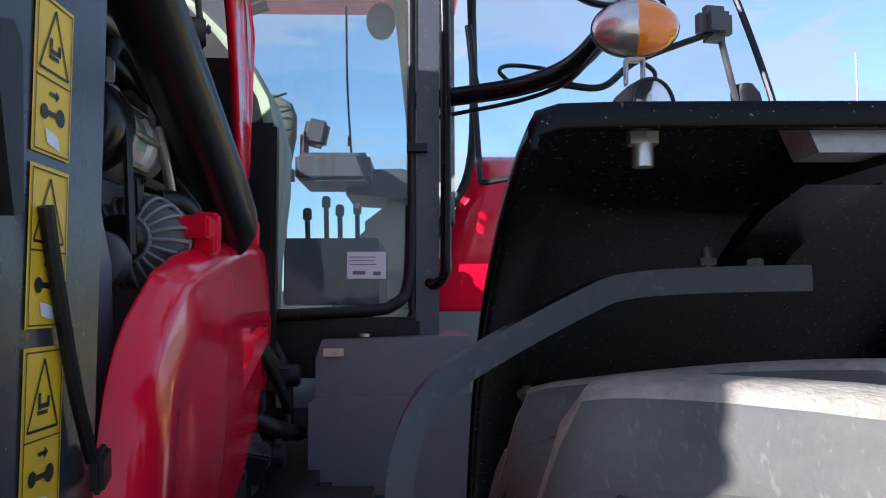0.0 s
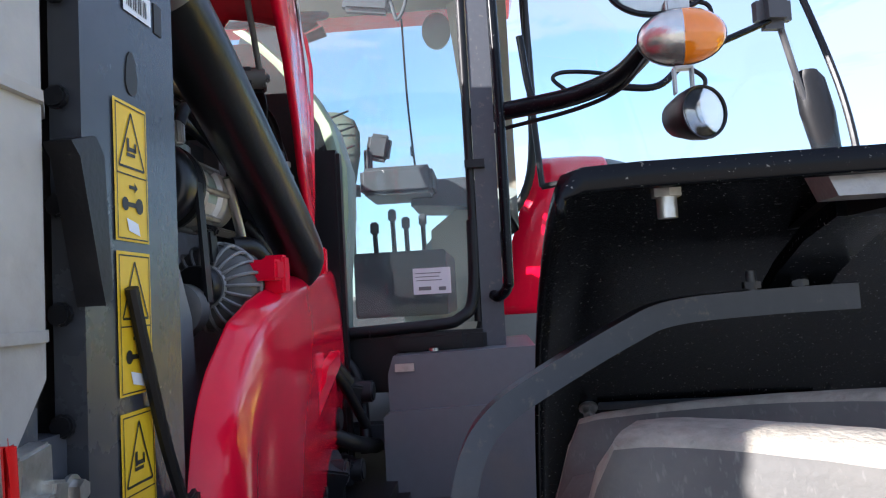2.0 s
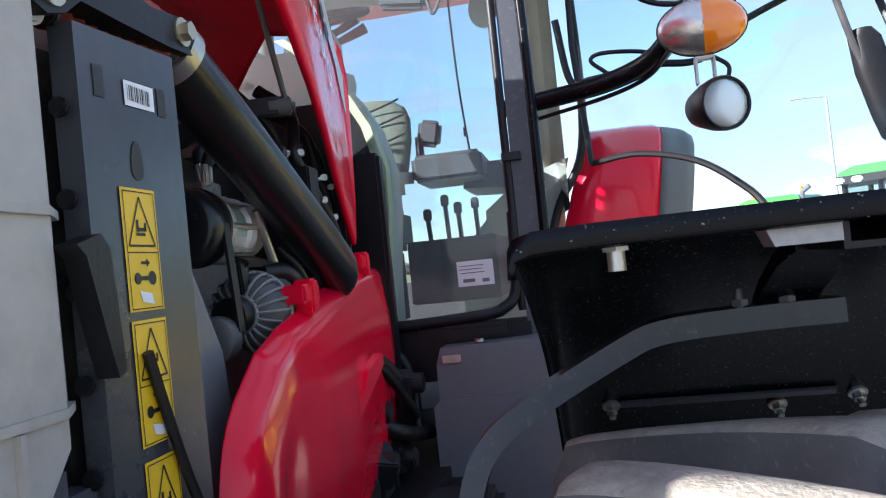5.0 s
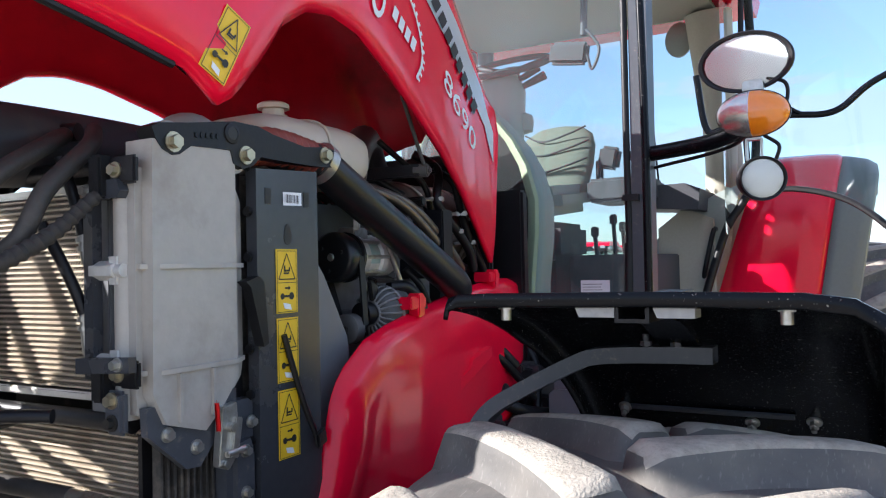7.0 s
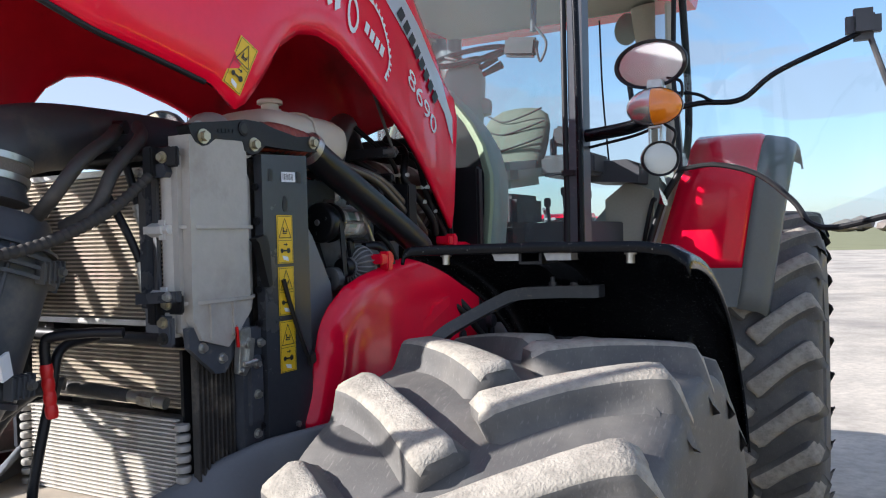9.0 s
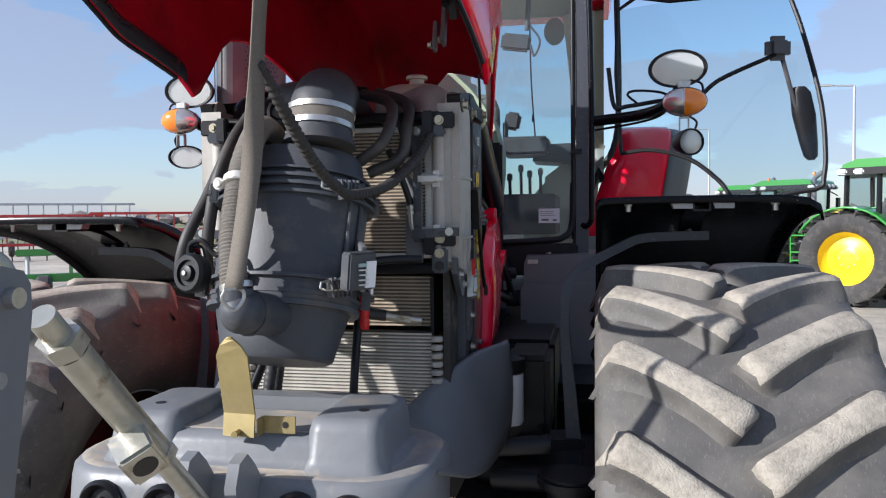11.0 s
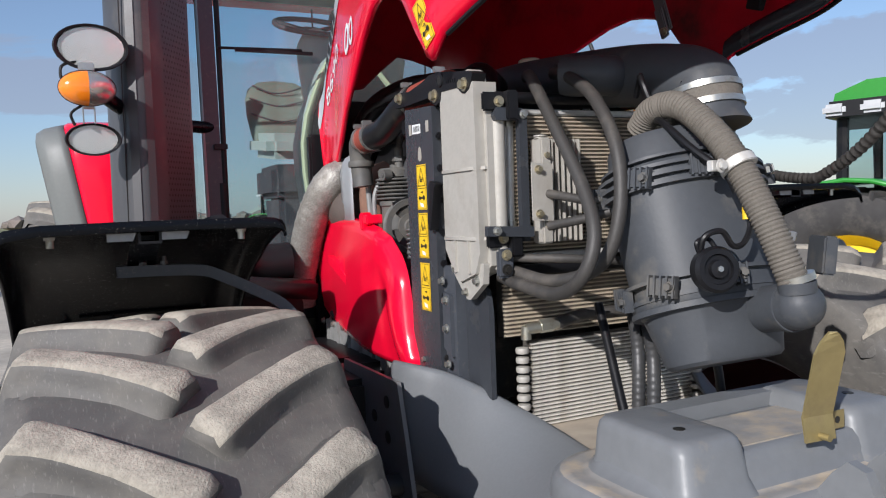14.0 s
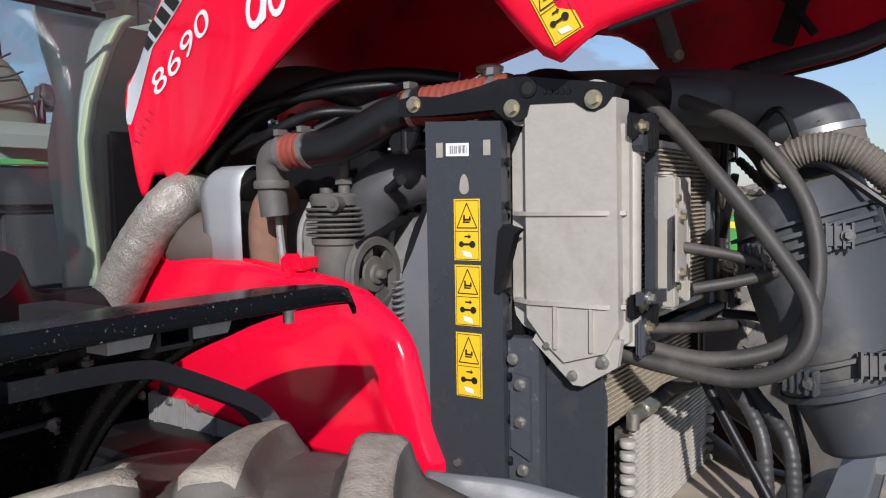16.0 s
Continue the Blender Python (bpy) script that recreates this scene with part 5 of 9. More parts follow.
for p, w in zip(curve_points([(0.150, -0.42, 2.62), (0.150, -0.50, 2.25), (0.145, -0.522, 2.05), (0.140, -0.545, 1.90), (0.127, -0.592, 1.709)], 8), [0.02] * 40):
    tw = radians(38 + 40 * math.sin(len(rows) * 0.16))
    w = 0.021 - 0.005 * len(rows) / 40
    rows.append([p + Vector((-w * math.cos(tw), -w * math.sin(tw), 0)), p + Vector((w * math.cos(tw), w * math.sin(tw), 0))])
sheet(bm, rows)
strap = part("bonnet_strap", bm, STRAPM, tractor, "grey-brown webbing strap hanging from the bonnet")
solid(strap, 0.003)
bm = B()
tube(bm, [(0.116, -0.600, 1.709), (0.112, -0.603, 1.692), (0.127, -0.592, 1.672), (0.142, -0.581, 1.692), (0.138, -0.584, 1.709), (0.116, -0.600, 1.709)], 0.0032, 8)
part("strap_hook", bm, STEEL, strap, "small steel hook")
# stay rods and wrapped hoses left of centre
bm = B()
tube(bm, [(-0.095, 0.184, 1.60), (-0.152, 0.015, 1.33)], 0.011, 10)
rod(bm, (-0.095, 0.184, 1.60), (-0.152, 0.015, 1.34), 0.011)
sr = part("stay_rod", bm, BLACK, tractor, "black stay rod down to the frame")
bm = B()
rod(bm, (-0.150, 0.020, 1.345), (-0.158, -0.002, 1.305), 0.0095, n=12)
rod(bm, (-0.172, -0.001, 1.308), (-0.142, -0.001, 1.308), 0.008, n=10)
part("rod_clevis", bm, STEEL, sr, "bright clevis and pin")
bm = B()
tube(bm, [(0.135, 0.20, 1.70), (0.148, 0.10, 1.685), (0.148, 0.075, 1.60), (0.146, 0.03, 1.42), (0.145, 0.02, 1.33)], 0.011, 10)
part("stay_rod", bm, BLACK, tractor, "black stay rod down to the frame")
WRAP = material("grey_spiral_wrap", (0.045, 0.045, 0.046), 0.45, 0.0, 60, 0.15, 0.05, (0.12, 0.105, 0.085), 9.0, (0.55, 0.8))
for path in ([(0.03, 0.19, 1.585), (0.0, 0.165, 1.588), (-0.029, 0.131, 1.561), (-0.055, 0.090, 1.515), (-0.071, 0.068, 1.462), (-0.083, 0.058, 1.363), (-0.085, 0.056, 1.315)], [(0.05, 0.16, 1.575), (0.012, 0.128, 1.580), (-0.023, 0.089, 1.546), (-0.050, 0.045, 1.510), (-0.069, 0.018, 1.467), (-0.081, 0.007, 1.37), (-0.083, 0.005, 1.315)]):
    bm = B()
    tube(bm, path, 0.0165, 14, 12, 0.0016, 0.016)
    hs = part("hydraulic_hose", bm, WRAP, tractor, "grey spiral-wrapped hydraulic hose")
    bm = B()
    e = Vector(path[-1])
    rod(bm, e + Vector((0, 0, 0.035)), e + Vector((0, 0, -0.012)), 0.0175, n=16)
    rod(bm, e + Vector((0, 0, -0.012)), e + Vector((0, 0, -0.030)), 0.021, n=6)
    part("hose_ferrule", bm, PALEZINC, hs, "pale metal hose ferrule")
bm = B()
g0, g1 = Vector((0.168, 0.050, 1.662)), Vector((0.166, 0.062, 1.545))
tube(bm, [g0.lerp(g1, k / 16) for k in range(17)], [0.0115 + 0.0022 * abs(math.sin(math.pi * k / 4)) for k in range(17)], 16)
grip = part("lever_grip", bm, LEVER, tractor, "red plastic finger grip of a release lever", 60)
bm = B()
tube(bm, [(0.30, 0.14, 1.722), (0.24, 0.10, 1.724), (0.18, 0.055, 1.718), (0.169, 0.048, 1.70), (0.168, 0.050, 1.655)], 0.011, 12)
part("lever_rod", bm, BLACK, grip, "bent black lever rod")

# ---- side cheeks and front hitch casting ----
CHEEK = [((0.480, 0.62, 1.434), (0.484, 0.62, 1.13)), ((0.470, 0.55, 1.436), (0.482, 0.56, 1.13)), ((0.438, 0.50, 1.430), (0.480, 0.50, 1.13)), ((0.402, 0.45, 1.420), (0.478, 0.44, 1.13)), ((0.358, 0.35, 1.395), (0.474, 0.32, 1.135)), ((0.303, 0.25, 1.353), (0.468, 0.18, 1.15)), ((0.262, 0.16, 1.318), (0.455, 0.02, 1.19)), ((0.262, 0.06, 1.304), (0.442, -0.12, 1.24)), ((0.285, -0.05, 1.303), (0.432, -0.20, 1.27)), ((0.345, -0.15, 1.302), (0.424, -0.26, 1.29))]
for s in SIDES:
    tops = curve_points([(s * p[0], p[1], p[2]) for p, q in CHEEK], 5)
    feet = curve_points([(s * q[0], q[1], q[2]) for p, q in CHEEK], 5)
    bm = B()
    rows = []
    for p, q in zip(tops, feet):
        d = (q - p).normalized()
        inward = Vector((-s, 0.25, 0)).normalized()
        lip = [p + inward * 0.030 + d * 0.014, p + inward * 0.016 + d * 0.001, p + inward * 0.005, p + d * 0.010 - inward * 0.002]
        rows.append(lip + [p.lerp(q, t) - inward * 0.012 * math.sin(math.pi * t) for t in (0.12, 0.3, 0.5, 0.7, 0.85, 1.0)])
    sheet(bm, rows)
    ck = part("side_cheek", bm, TUB, tractor, "grey moulded cheek panel sweeping in to the hitch", 60)
    solid(ck, 0.010)
bm = B()
slab(bm, [(-0.46, 0.62), (0.46, 0.62), (0.42, 0.45), (0.385, 0.35), (0.335, 0.25), (0.29, 0.16), (0.28, -0.2), (-0.28, -0.2), (-0.29, 0.16), (-0.335, 0.25), (-0.385, 0.35), (-0.42, 0.45)], "z", 1.20, 1.285)
part("frame_deck", bm, material("dusty_deck", (0.38, 0.325, 0.255), 0.85, 0, 20, 0.25, 0.2), tractor, "dust-covered frame deck under the coolers", bevel=0.01)
bm = B()
rows = []
for z, xw, y0, y1, rr in ((0.95, 0.408, -0.45, 0.05, 0.12), (1.18, 0.414, -0.425, 0.05, 0.14), (1.265, 0.420, -0.412, 0.04, 0.15), (1.292, 0.418, -0.404, 0.03, 0.15), (1.304, 0.408, -0.392, 0.02, 0.15), (1.307, 0.390, -0.376, 0.0, 0.14), (1.302, 0.365, -0.358, -0.01, 0.13),
                          (1.306, 0.345, -0.345, -0.02, 0.11), (1.325, 0.318, -0.335, -0.03, 0.09), (1.350, 0.302, -0.328, -0.04, 0.07), (1.366, 0.290, -0.318, -0.05, 0.06), (1.372, 0.270, -0.300, -0.06, 0.05)):
    ring = []
    for cx, cy, a0 in ((xw - rr, y1 - rr, 0), (-xw + rr, y1 - rr, 90), (-xw + rr, y0 + rr, 180), (xw - rr, y0 + rr, 270)):
        for k in range(7):
            a = radians(a0 + 15 * k)
            ring.append((cx + rr * math.cos(a), cy + rr * math.sin(a), z))
    rows.append(ring)
vs = sheet(bm, rows, True)
bm.faces.new(vs[-1])
for f in bm.faces:
    if 1.300 < f.calc_center_median().z < 1.312:
        f.material_index = 1
hitch = part("front_hitch", bm, HITCH, tractor, "grey cast front hitch block with dusty top", 55)
HDUST = material("dusty_casting", (0.26, 0.25, 0.235), 0.6, 0, 30, 0.2, 0.2, (0.44, 0.36, 0.26), 9.0, (0.45, 0.66))
hitch.data.materials.append(HDUST)
bm = B()
box(bm, (0.0, -0.215, 1.366), (0.33, 0.18, 0.018))
part("hitch_recess", bm, HDUST, hitch, "dusty recess", bevel=0.008)
for x in (-0.228, 0.234):
    bm = B()
    rows = []
    for z, hx, hy, rr, lean in ((1.296, 0.108, 0.160, 0.050, -0.012), (1.306, 0.096, 0.150, 0.042, -0.006), (1.330, 0.088, 0.142, 0.036, 0.0), (1.382, 0.082, 0.134, 0.032, 0.004), (1.399, 0.078, 0.128, 0.030, 0.006), (1.407, 0.070, 0.120, 0.026, 0.007), (1.410, 0.058, 0.106, 0.020, 0.007)):
        ring = []
        for cx, cy, a0 in ((hx - rr, hy - rr, 0), (-hx + rr, hy - rr, 90), (-hx + rr, -hy + rr, 180), (hx - rr, -hy + rr, 270)):
            for k in range(7):
                a = radians(a0 + 15 * k)
                ring.append((x + cx + rr * math.cos(a), -0.198 + lean + cy + rr * math.sin(a), z))
        rows.append(ring)
    vs = sheet(bm, rows, True)
    bm.faces.new(vs[-1])
    part("hitch_shoulder", bm, HITCH, hitch, "", 60)
bm = B()
slab(bm, [(-0.27, -0.055), (0.27, -0.055), (0.27, -0.115), (-0.27, -0.115)], "z", 1.33, 1.404)
part("hitch_ledge", bm, HITCH, hitch, "", bevel=0.024, segs=4)
for x, y in ((-0.236, -0.240), (0.254, -0.237)):
    bm = B()
    rod(bm, (x, y, 1.404), (x, y, 1.4112), 0.012, n=16)
    part("bolt_hole", bm, INK, hitch)
for x in (-0.27, -0.125, 0.165, 0.275):
    bm = B()
    lathe(bm, [(0.046, -0.03), (0.050, 0.0), (0.042, 0.010), (0.032, 0.000), (0.030, -0.008), (0.014, -0.006), (0.012, 0.004)], Matrix.Translation((x, -0.424, 1.238)) @ turn(84, 0, 0), 24)
    sk = part("coupler_socket", bm, BLACK, hitch, "round black coupling socket")
bm = B()
plate_line = [(1.374, -0.352, 0.037), (1.424, -0.345, 0.037), (1.425, -0.346, 0.037), (1.550, -0.374, 0.037), (1.572, -0.379, 0.026), (1.586, -0.382, 0.012), (1.591, -0.383, 0.006)]
sheet(bm, [[(0.014 - w, y + 0.004, z), (0.014 + w, y - 0.004, z)] for z, y, w in plate_line])
bp_ = part("hitch_plate", bm, BRASS, tractor, "gold-passivated upright catch plate on the hitch", 0)
solid(bp_, 0.005)
bm = B()
slab(bm, [(0.056, 1.412), (0.128, 1.412), (0.128, 1.375), (0.056, 1.375)], "y", -0.322, -0.318)
box(bm, (0.054, -0.335, 1.393), (0.004, 0.030, 0.038))
part("plate_tab", bm, BRASS, bp_, "", bevel=0.001)
for p, mat in (((0.014, -0.350, 1.384), BRASS), ((0.105, -0.3222, 1.394), INK)):
    bm = B()
    rod(bm, p, Vector(p) + Vector((0, -0.026 if mat is BRASS else -0.0012, 0)), 0.007, n=12)
    part("bolt" if mat is BRASS else "tab_hole", bm, mat, bp_)

bm = B()
slab(bm, [(0.54, 1.39), (0.98, 1.385), (1.05, 1.05), (0.45, 1.05), (0.50, 1.25)], "x", -0.500, -0.488)
rail = part("frame_side_plate", bm, CHASSIS, tractor, "grey frame side plate with round holes", bevel=0.004)
for y, z in ((0.62, 1.32), (0.72, 1.26), (0.62, 1.22), (0.84, 1.30), (0.68, 1.12)):
    bm = B()
    rod(bm, (-0.4992, y, z), (-0.5025, y, z), 0.018, n=18)
    part("round_hole", bm, INK, rail)

# ---- folded linkage: two bars with a roller, and the adjuster rod ----
LT, LB = Vector((0.027, -1.055, 1.742)), Vector((0.030, -1.20, 1.10))
ld = (LB - LT).normalized()
link = new("front_linkage")
link.parent = tractor
tagged(link, "folded grey steel front linkage arm with roller")
for x in (-0.038, 0.038):
    bm = B()
    lv = Vector((0, ld.z, -ld.y))
    c0, c1 = LT + Vector((x, 0, 0)) - ld * 0.035, LB + Vector((x * 1.35, 0, 0))
    m, l = along(c0, c1)
    rows = []
    for t, wd in ((0.0, 0.018), (0.02, 0.032), (0.07, 0.040), (1.0, 0.048)):
        p = c0.lerp(c1, t)
        rows.append([p + lv * wd + Vector((-0.010, 0, 0)), p + lv * wd + Vector((0.010, 0, 0)), p - lv * wd + Vector((0.010, 0, 0)), p - lv * wd + Vector((-0.010, 0, 0))])
    vs = sheet(bm, rows, True)
    bm.faces.new(vs[0][::-1])
    bm.faces.new(vs[-1])
    part("linkage_bar", bm, CHASSIS, link, "grey painted flat steel bar", 30, 0.003)
    bm = B()
    p = c0 + (c1 - c0) * 0.19
    rod(bm, p + Vector((-0.0115, 0, 0)), p + Vector((0.0115, 0, 0)), 0.010, n=16)
    part("bar_hole", bm, DULLZINC, link, "drilled hole")
bm = B()
lathe(bm, [(0.022, -0.024), (0.036, -0.024), (0.038, -0.020), (0.043, -0.020), (0.050, -0.016), (0.0535, -0.004), (0.0535, 0.004), (0.050, 0.016), (0.043, 0.020), (0.038, 0.020), (0.036, 0.024), (0.022, 0.024)], Matrix.Translation(LT + Vector((0.0, 0.005, 0.008))) @ turn(0, 90, 0), 40)
part("roller", bm, STEEL, link, "bare metal roller eye")
bm = B()
rod(bm, LT + Vector((-0.09, 0.0, 0.0)), LT + Vector((0.062, 0, 0)), 0.0125)
rod(bm, LT + Vector((-0.098, 0, 0)), LT + Vector((-0.080, 0, 0)), 0.017, n=8)
rod(bm, LT + Vector((-0.089, 0, -0.012)), LT + Vector((-0.089, 0, 0.026)), 0.007)
part("linch_pin", bm, STEEL, link, "zinc linch pin")
bm = B()
tube(bm, [LT + Vector((-0.089 + 0.021 * math.cos(a), -0.012, -0.004 + 0.017 * math.sin(a))) for a in np.linspace(0, 6.283, 13)], 0.0028, 8, 3)
part("pin_ring", bm, STEEL, link, "steel ring clip")
bm = B()
r0, r1 = Vector((0.023, -0.940, 1.705)), Vector((0.018, -0.50, 1.268))
rdir = (r1 - r0).normalized()
rod(bm, r0, r0 + rdir * 0.09, 0.020, n=20)
rod(bm, r0 + rdir * 0.045, r0 + rdir * 0.075, 0.032, n=6)
rod(bm, r0 + rdir * 0.08, r0 + rdir * 0.37, 0.026, n=24)
rod(bm, r0 + rdir * 0.37, r0 + rdir * 0.395, 0.032, n=6)
rod(bm, r0 + rdir * 0.39, r1, 0.019, n=20)
adj = part("adjuster_rod", bm, PALEZINC, link, "zinc plated threaded adjuster rod")
bm = B()
pn = Vector((0.040, -0.752, 1.462))
bore = Vector((0.70, -0.50, -0.50))
bore = (bore - rdir * bore.dot(rdir)).normalized()
PB = Matrix((bore, rdir, bore.cross(rdir))).transposed().to_4x4()
box(bm, pn, (0.060, 0.074, 0.060), PB)
part("pivot_block", bm, PALEZINC, adj, "square pivot block with a bore", bevel=0.005)
bm = B()
rod(bm, pn + bore * 0.0295, pn + bore * 0.0312, 0.020, n=24)
part("bore", bm, INK, adj)
for x in (-0.035, 0.07):
    bm = B()
    slab(bm, [(-0.39, 1.20), (-0.50, 1.20), (-0.508, 1.32), (-0.490, 1.362), (-0.455, 1.372), (-0.425, 1.345), (-0.39, 1.30)], "x", x - 0.012, x + 0.012)
    part("rod_lug", bm, HITCH, hitch, "cast lug holding the rod", bevel=0.005)

# ---- red lower side panels ----
FRONT_EDGE = [(0.630, 1.395), (0.630, 1.425), (0.658, 1.485), (0.682, 1.567), (0.702, 1.645), (0.725, 1.688), (0.757, 1.720), (0.84, 1.772), (0.93, 1.797), (1.05, 1.815), (1.22, 1.839), (1.40, 1.860), (1.60, 1.879), (1.80, 1.891), (1.92, 1.888), (1.955, 1.85), (1.985, 1.76), (1.99, 1.60), (1.96, 1.49)]
panel_low = spline([0.63, 0.72, 0.9, 1.15, 1.5, 1.75, 1.9, 1.99], [1.395, 1.383, 1.382, 1.380, 1.392, 1.41, 1.445, 1.52])
panel_x = spline([0.62, 0.66, 0.9, 1.3, 1.6, 1.9, 2.0], [0.417, 0.415, 0.405, 0.355, 0.315, 0.285, 0.275])


def panel_edge_distance(y, z, edge):
    best = 9.0
    for (a, b), (c, d) in zip(edge, edge[1:]):
        l2 = (c - a) ** 2 + (d - b) ** 2
        t = max(0.0, min(1.0, ((y - a) * (c - a) + (z - b) * (d - b)) / l2))
        best = min(best, math.hypot(y - a - t * (c - a), z - b - t * (d - b)))
    return best


for s in SIDES:
    dip = spline([0.95, 1.2, 1.6, 1.99], [0.0, 0.012, 0.040, 0.042]) if s < 0 else (lambda y: 0.0)
    edge = [(y, z - dip(y)) for y, z in FRONT_EDGE]
    rim_top = spline([0.630] + [y for y, z in edge[2:18]], [1.425] + [z for y, z in edge[2:18]])
    bm = B()
    rows = []
    for i in range(61):
        k = i / 60
        y = 0.630 + 1.359 * k ** 1.7
        t, b = rim_top(y), panel_low(y)
        row = []
        for j in range(25):
            f = 0.5 - 0.5 * math.cos(math.pi * j / 24) if j < 12 else j / 24
            z = t + (b - t) * f
            d = panel_edge_distance(y, z, edge)
            roll = 0.034 * max(0.0, 1 - d / 0.030) ** 2
            swell = 0.020 * math.sin(math.pi * min(1, f)) * min(1.0, d / 0.10)
            dish = 0.016 * min(1.0, max(0.0, (d - 0.07) / 0.06)) * min(1.0, max(0.0, (1.05 - y) / 0.2))
            row.append((s * (panel_x(y) - roll + swell - dish), y, z))
        rows.append(row)
    sheet(bm, rows)
    rp = part("red_side_panel", bm, RED, tractor, "glossy red lower engine side panel", 60)
    solid(rp, 0.008)
    for y, z, x in ((1.075, 1.822 + 0.03, 0.372), (1.66, 1.905, 0.305)):
        bm = B()
        z -= dip(y) + (0.014 if s > 0 else 0.026)
        box(bm, (s * (x - 0.02), y, z + 0.006), (0.06, 0.075, 0.032))
        box(bm, (s * (x - 0.005), y + 0.01, z + 0.0), (0.035, 0.03, 0.06))
        part("clip_block", bm, RED, rp, "red clip block", bevel=0.004)
    bm = B()
    slab(bm, [(1.22, 1.56), (1.50, 1.66), (1.50, 1.69), (1.38, 1.665), (1.36, 1.64), (1.22, 1.60)], "x", s * 0.355, s * 0.375)
    part("panel_step", bm, RED, rp, "", bevel=0.004)

# cross beam at the foot of the linkage
bm = B()
box(bm, (0.06, -1.262, 1.475), (0.84, 0.075, 0.11))
part("linkage_beam", bm, CHASSIS, link, "grey cross beam of the front linkage", bevel=0.02, segs=4)

# ---- engine bay ----
bm = B()
box(bm, (0, 1.15, 1.55), (0.40, 0.85, 0.55))
box(bm, (0, 1.2, 1.90), (0.30, 0.70, 0.22))
part("engine_block", bm, ENGINE, tractor, "dusty grey engine block", bevel=0.03)
bm = B()
lathe(bm, [(0.05, -0.02), (0.30, -0.015), (0.33, 0.02), (0.33, 0.09), (0.30, 0.10)], Matrix.Translation((0.0, 0.70, 1.72)) @ turn(-90, 0, 0), 48)
part("fan_shroud", bm, BLACK, tractor, "black round fan shroud behind the radiator")
bm = B()
box(bm, (0, 0.56, 1.72), (0.66, 0.20, 0.80))
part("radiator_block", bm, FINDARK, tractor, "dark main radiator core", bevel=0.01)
bm = B()
box(bm, (0, 0.665, 2.06), (0.64, 0.03, 0.17))
part("shroud_top", bm, BLACK, tractor, "black top of the fan shroud", bevel=0.01)
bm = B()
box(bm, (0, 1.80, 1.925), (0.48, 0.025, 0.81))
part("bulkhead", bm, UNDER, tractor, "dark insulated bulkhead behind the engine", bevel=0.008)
bm = B()
slab(bm, [(0.86, 1.98), (0.86, 2.06), (0.92, 2.10), (1.45, 2.10), (1.52, 2.04), (1.52, 1.98)], "x", -0.16, 0.16)
rc = part("rocker_cover", bm, BLACK, tractor, "black ribbed rocker cover", bevel=0.015)
for k in range(6):
    bm = B()
    box(bm, (0, 0.95 + 0.09 * k, 2.102), (0.26, 0.014, 0.014))
    part("cover_rib", bm, BLACK, rc)
# charge pipe slanting back on the right
bm = B()
tube(bm, [(0.335, 0.60, 2.175), (0.345, 0.72, 2.165), (0.352, 0.82, 2.115), (0.350, 1.00, 2.035), (0.345, 1.25, 1.925), (0.335, 1.36, 1.875), (0.29, 1.42, 1.84)], [0.036, 0.040, 0.043, 0.044, 0.045, 0.045, 0.04], 20)
part("charge_air_pipe", bm, PIPEBLACK, tractor, "thick black charge air pipe slanting down")
bm = B()
tube(bm, [(0.335, 0.52, 2.175), (0.345, 0.60, 2.18), (0.345, 0.735, 2.165)], 0.040, 18, 8, 0.004, 0.02)
part("silicone_joint", bm, SILICONE, tractor, "red silicone hose joint")
bm = B()
rod(bm, (0.347, 0.722, 2.168), (0.349, 0.742, 2.158), 0.047, n=24)
part("hose_clamp", bm, STEEL, tractor, "steel clamp ring")
for dy in (0.0, 0.045):
    bm = B()
    tube(bm, [(0.20, 1.02 + dy, 2.16), (0.25, 1.19 + dy, 2.115), (0.275, 1.31 + dy, 2.035), (0.28, 1.42 + dy, 1.955), (0.25, 1.50 + dy, 1.915), (0.18, 1.56, 1.91)], 0.0125, 12)
    part("fuel_pipe", bm, BRONZEPIPE, tractor, "thin steel pipe along the engine")
# compressor, alternator and belt on the right
CM = Matrix.Translation((0.25, 0.970, 1.962)) @ turn(90, 0, 0)
bm = B()
lathe(bm, [(0.004, 0.082), (0.050, 0.082), (0.058, 0.078), (0.062, 0.070), (0.062, 0.052), (0.055, 0.050), (0.055, 0.030), (0.062, 0.028), (0.062, 0.020), (0.04, 0.018)], CM, 40)
pul = part("compressor_pulley", bm, PIPEBLACK, tractor, "black belt pulley with a domed cover")
bm = B()
lathe(bm, [(0.003, 0.087), (0.008, 0.086), (0.010, 0.0815)], CM, 16)
part("pulley_nut", bm, STEEL, pul)
for a in (20, 140, 260):
    bm = B()
    p = CM @ Vector((0.034 * math.cos(radians(a)), 0.034 * math.sin(radians(a)), 0.082))
    rod(bm, p, p + Vector((0, -0.004, 0)), 0.0045, n=8)
    part("rivet", bm, INK, pul)
bm = B()
lathe(bm, [(0.045, 0.018), (0.054, 0.010), (0.054, -0.012), (0.047, -0.016), (0.047, -0.064), (0.054, -0.068), (0.054, -0.088), (0.050, -0.092), (0.050, -0.135), (0.038, -0.150)], CM, 36)
acc = part("air_con_compressor", bm, ALU, tractor, "silver cast air-conditioning compressor with a teal label")
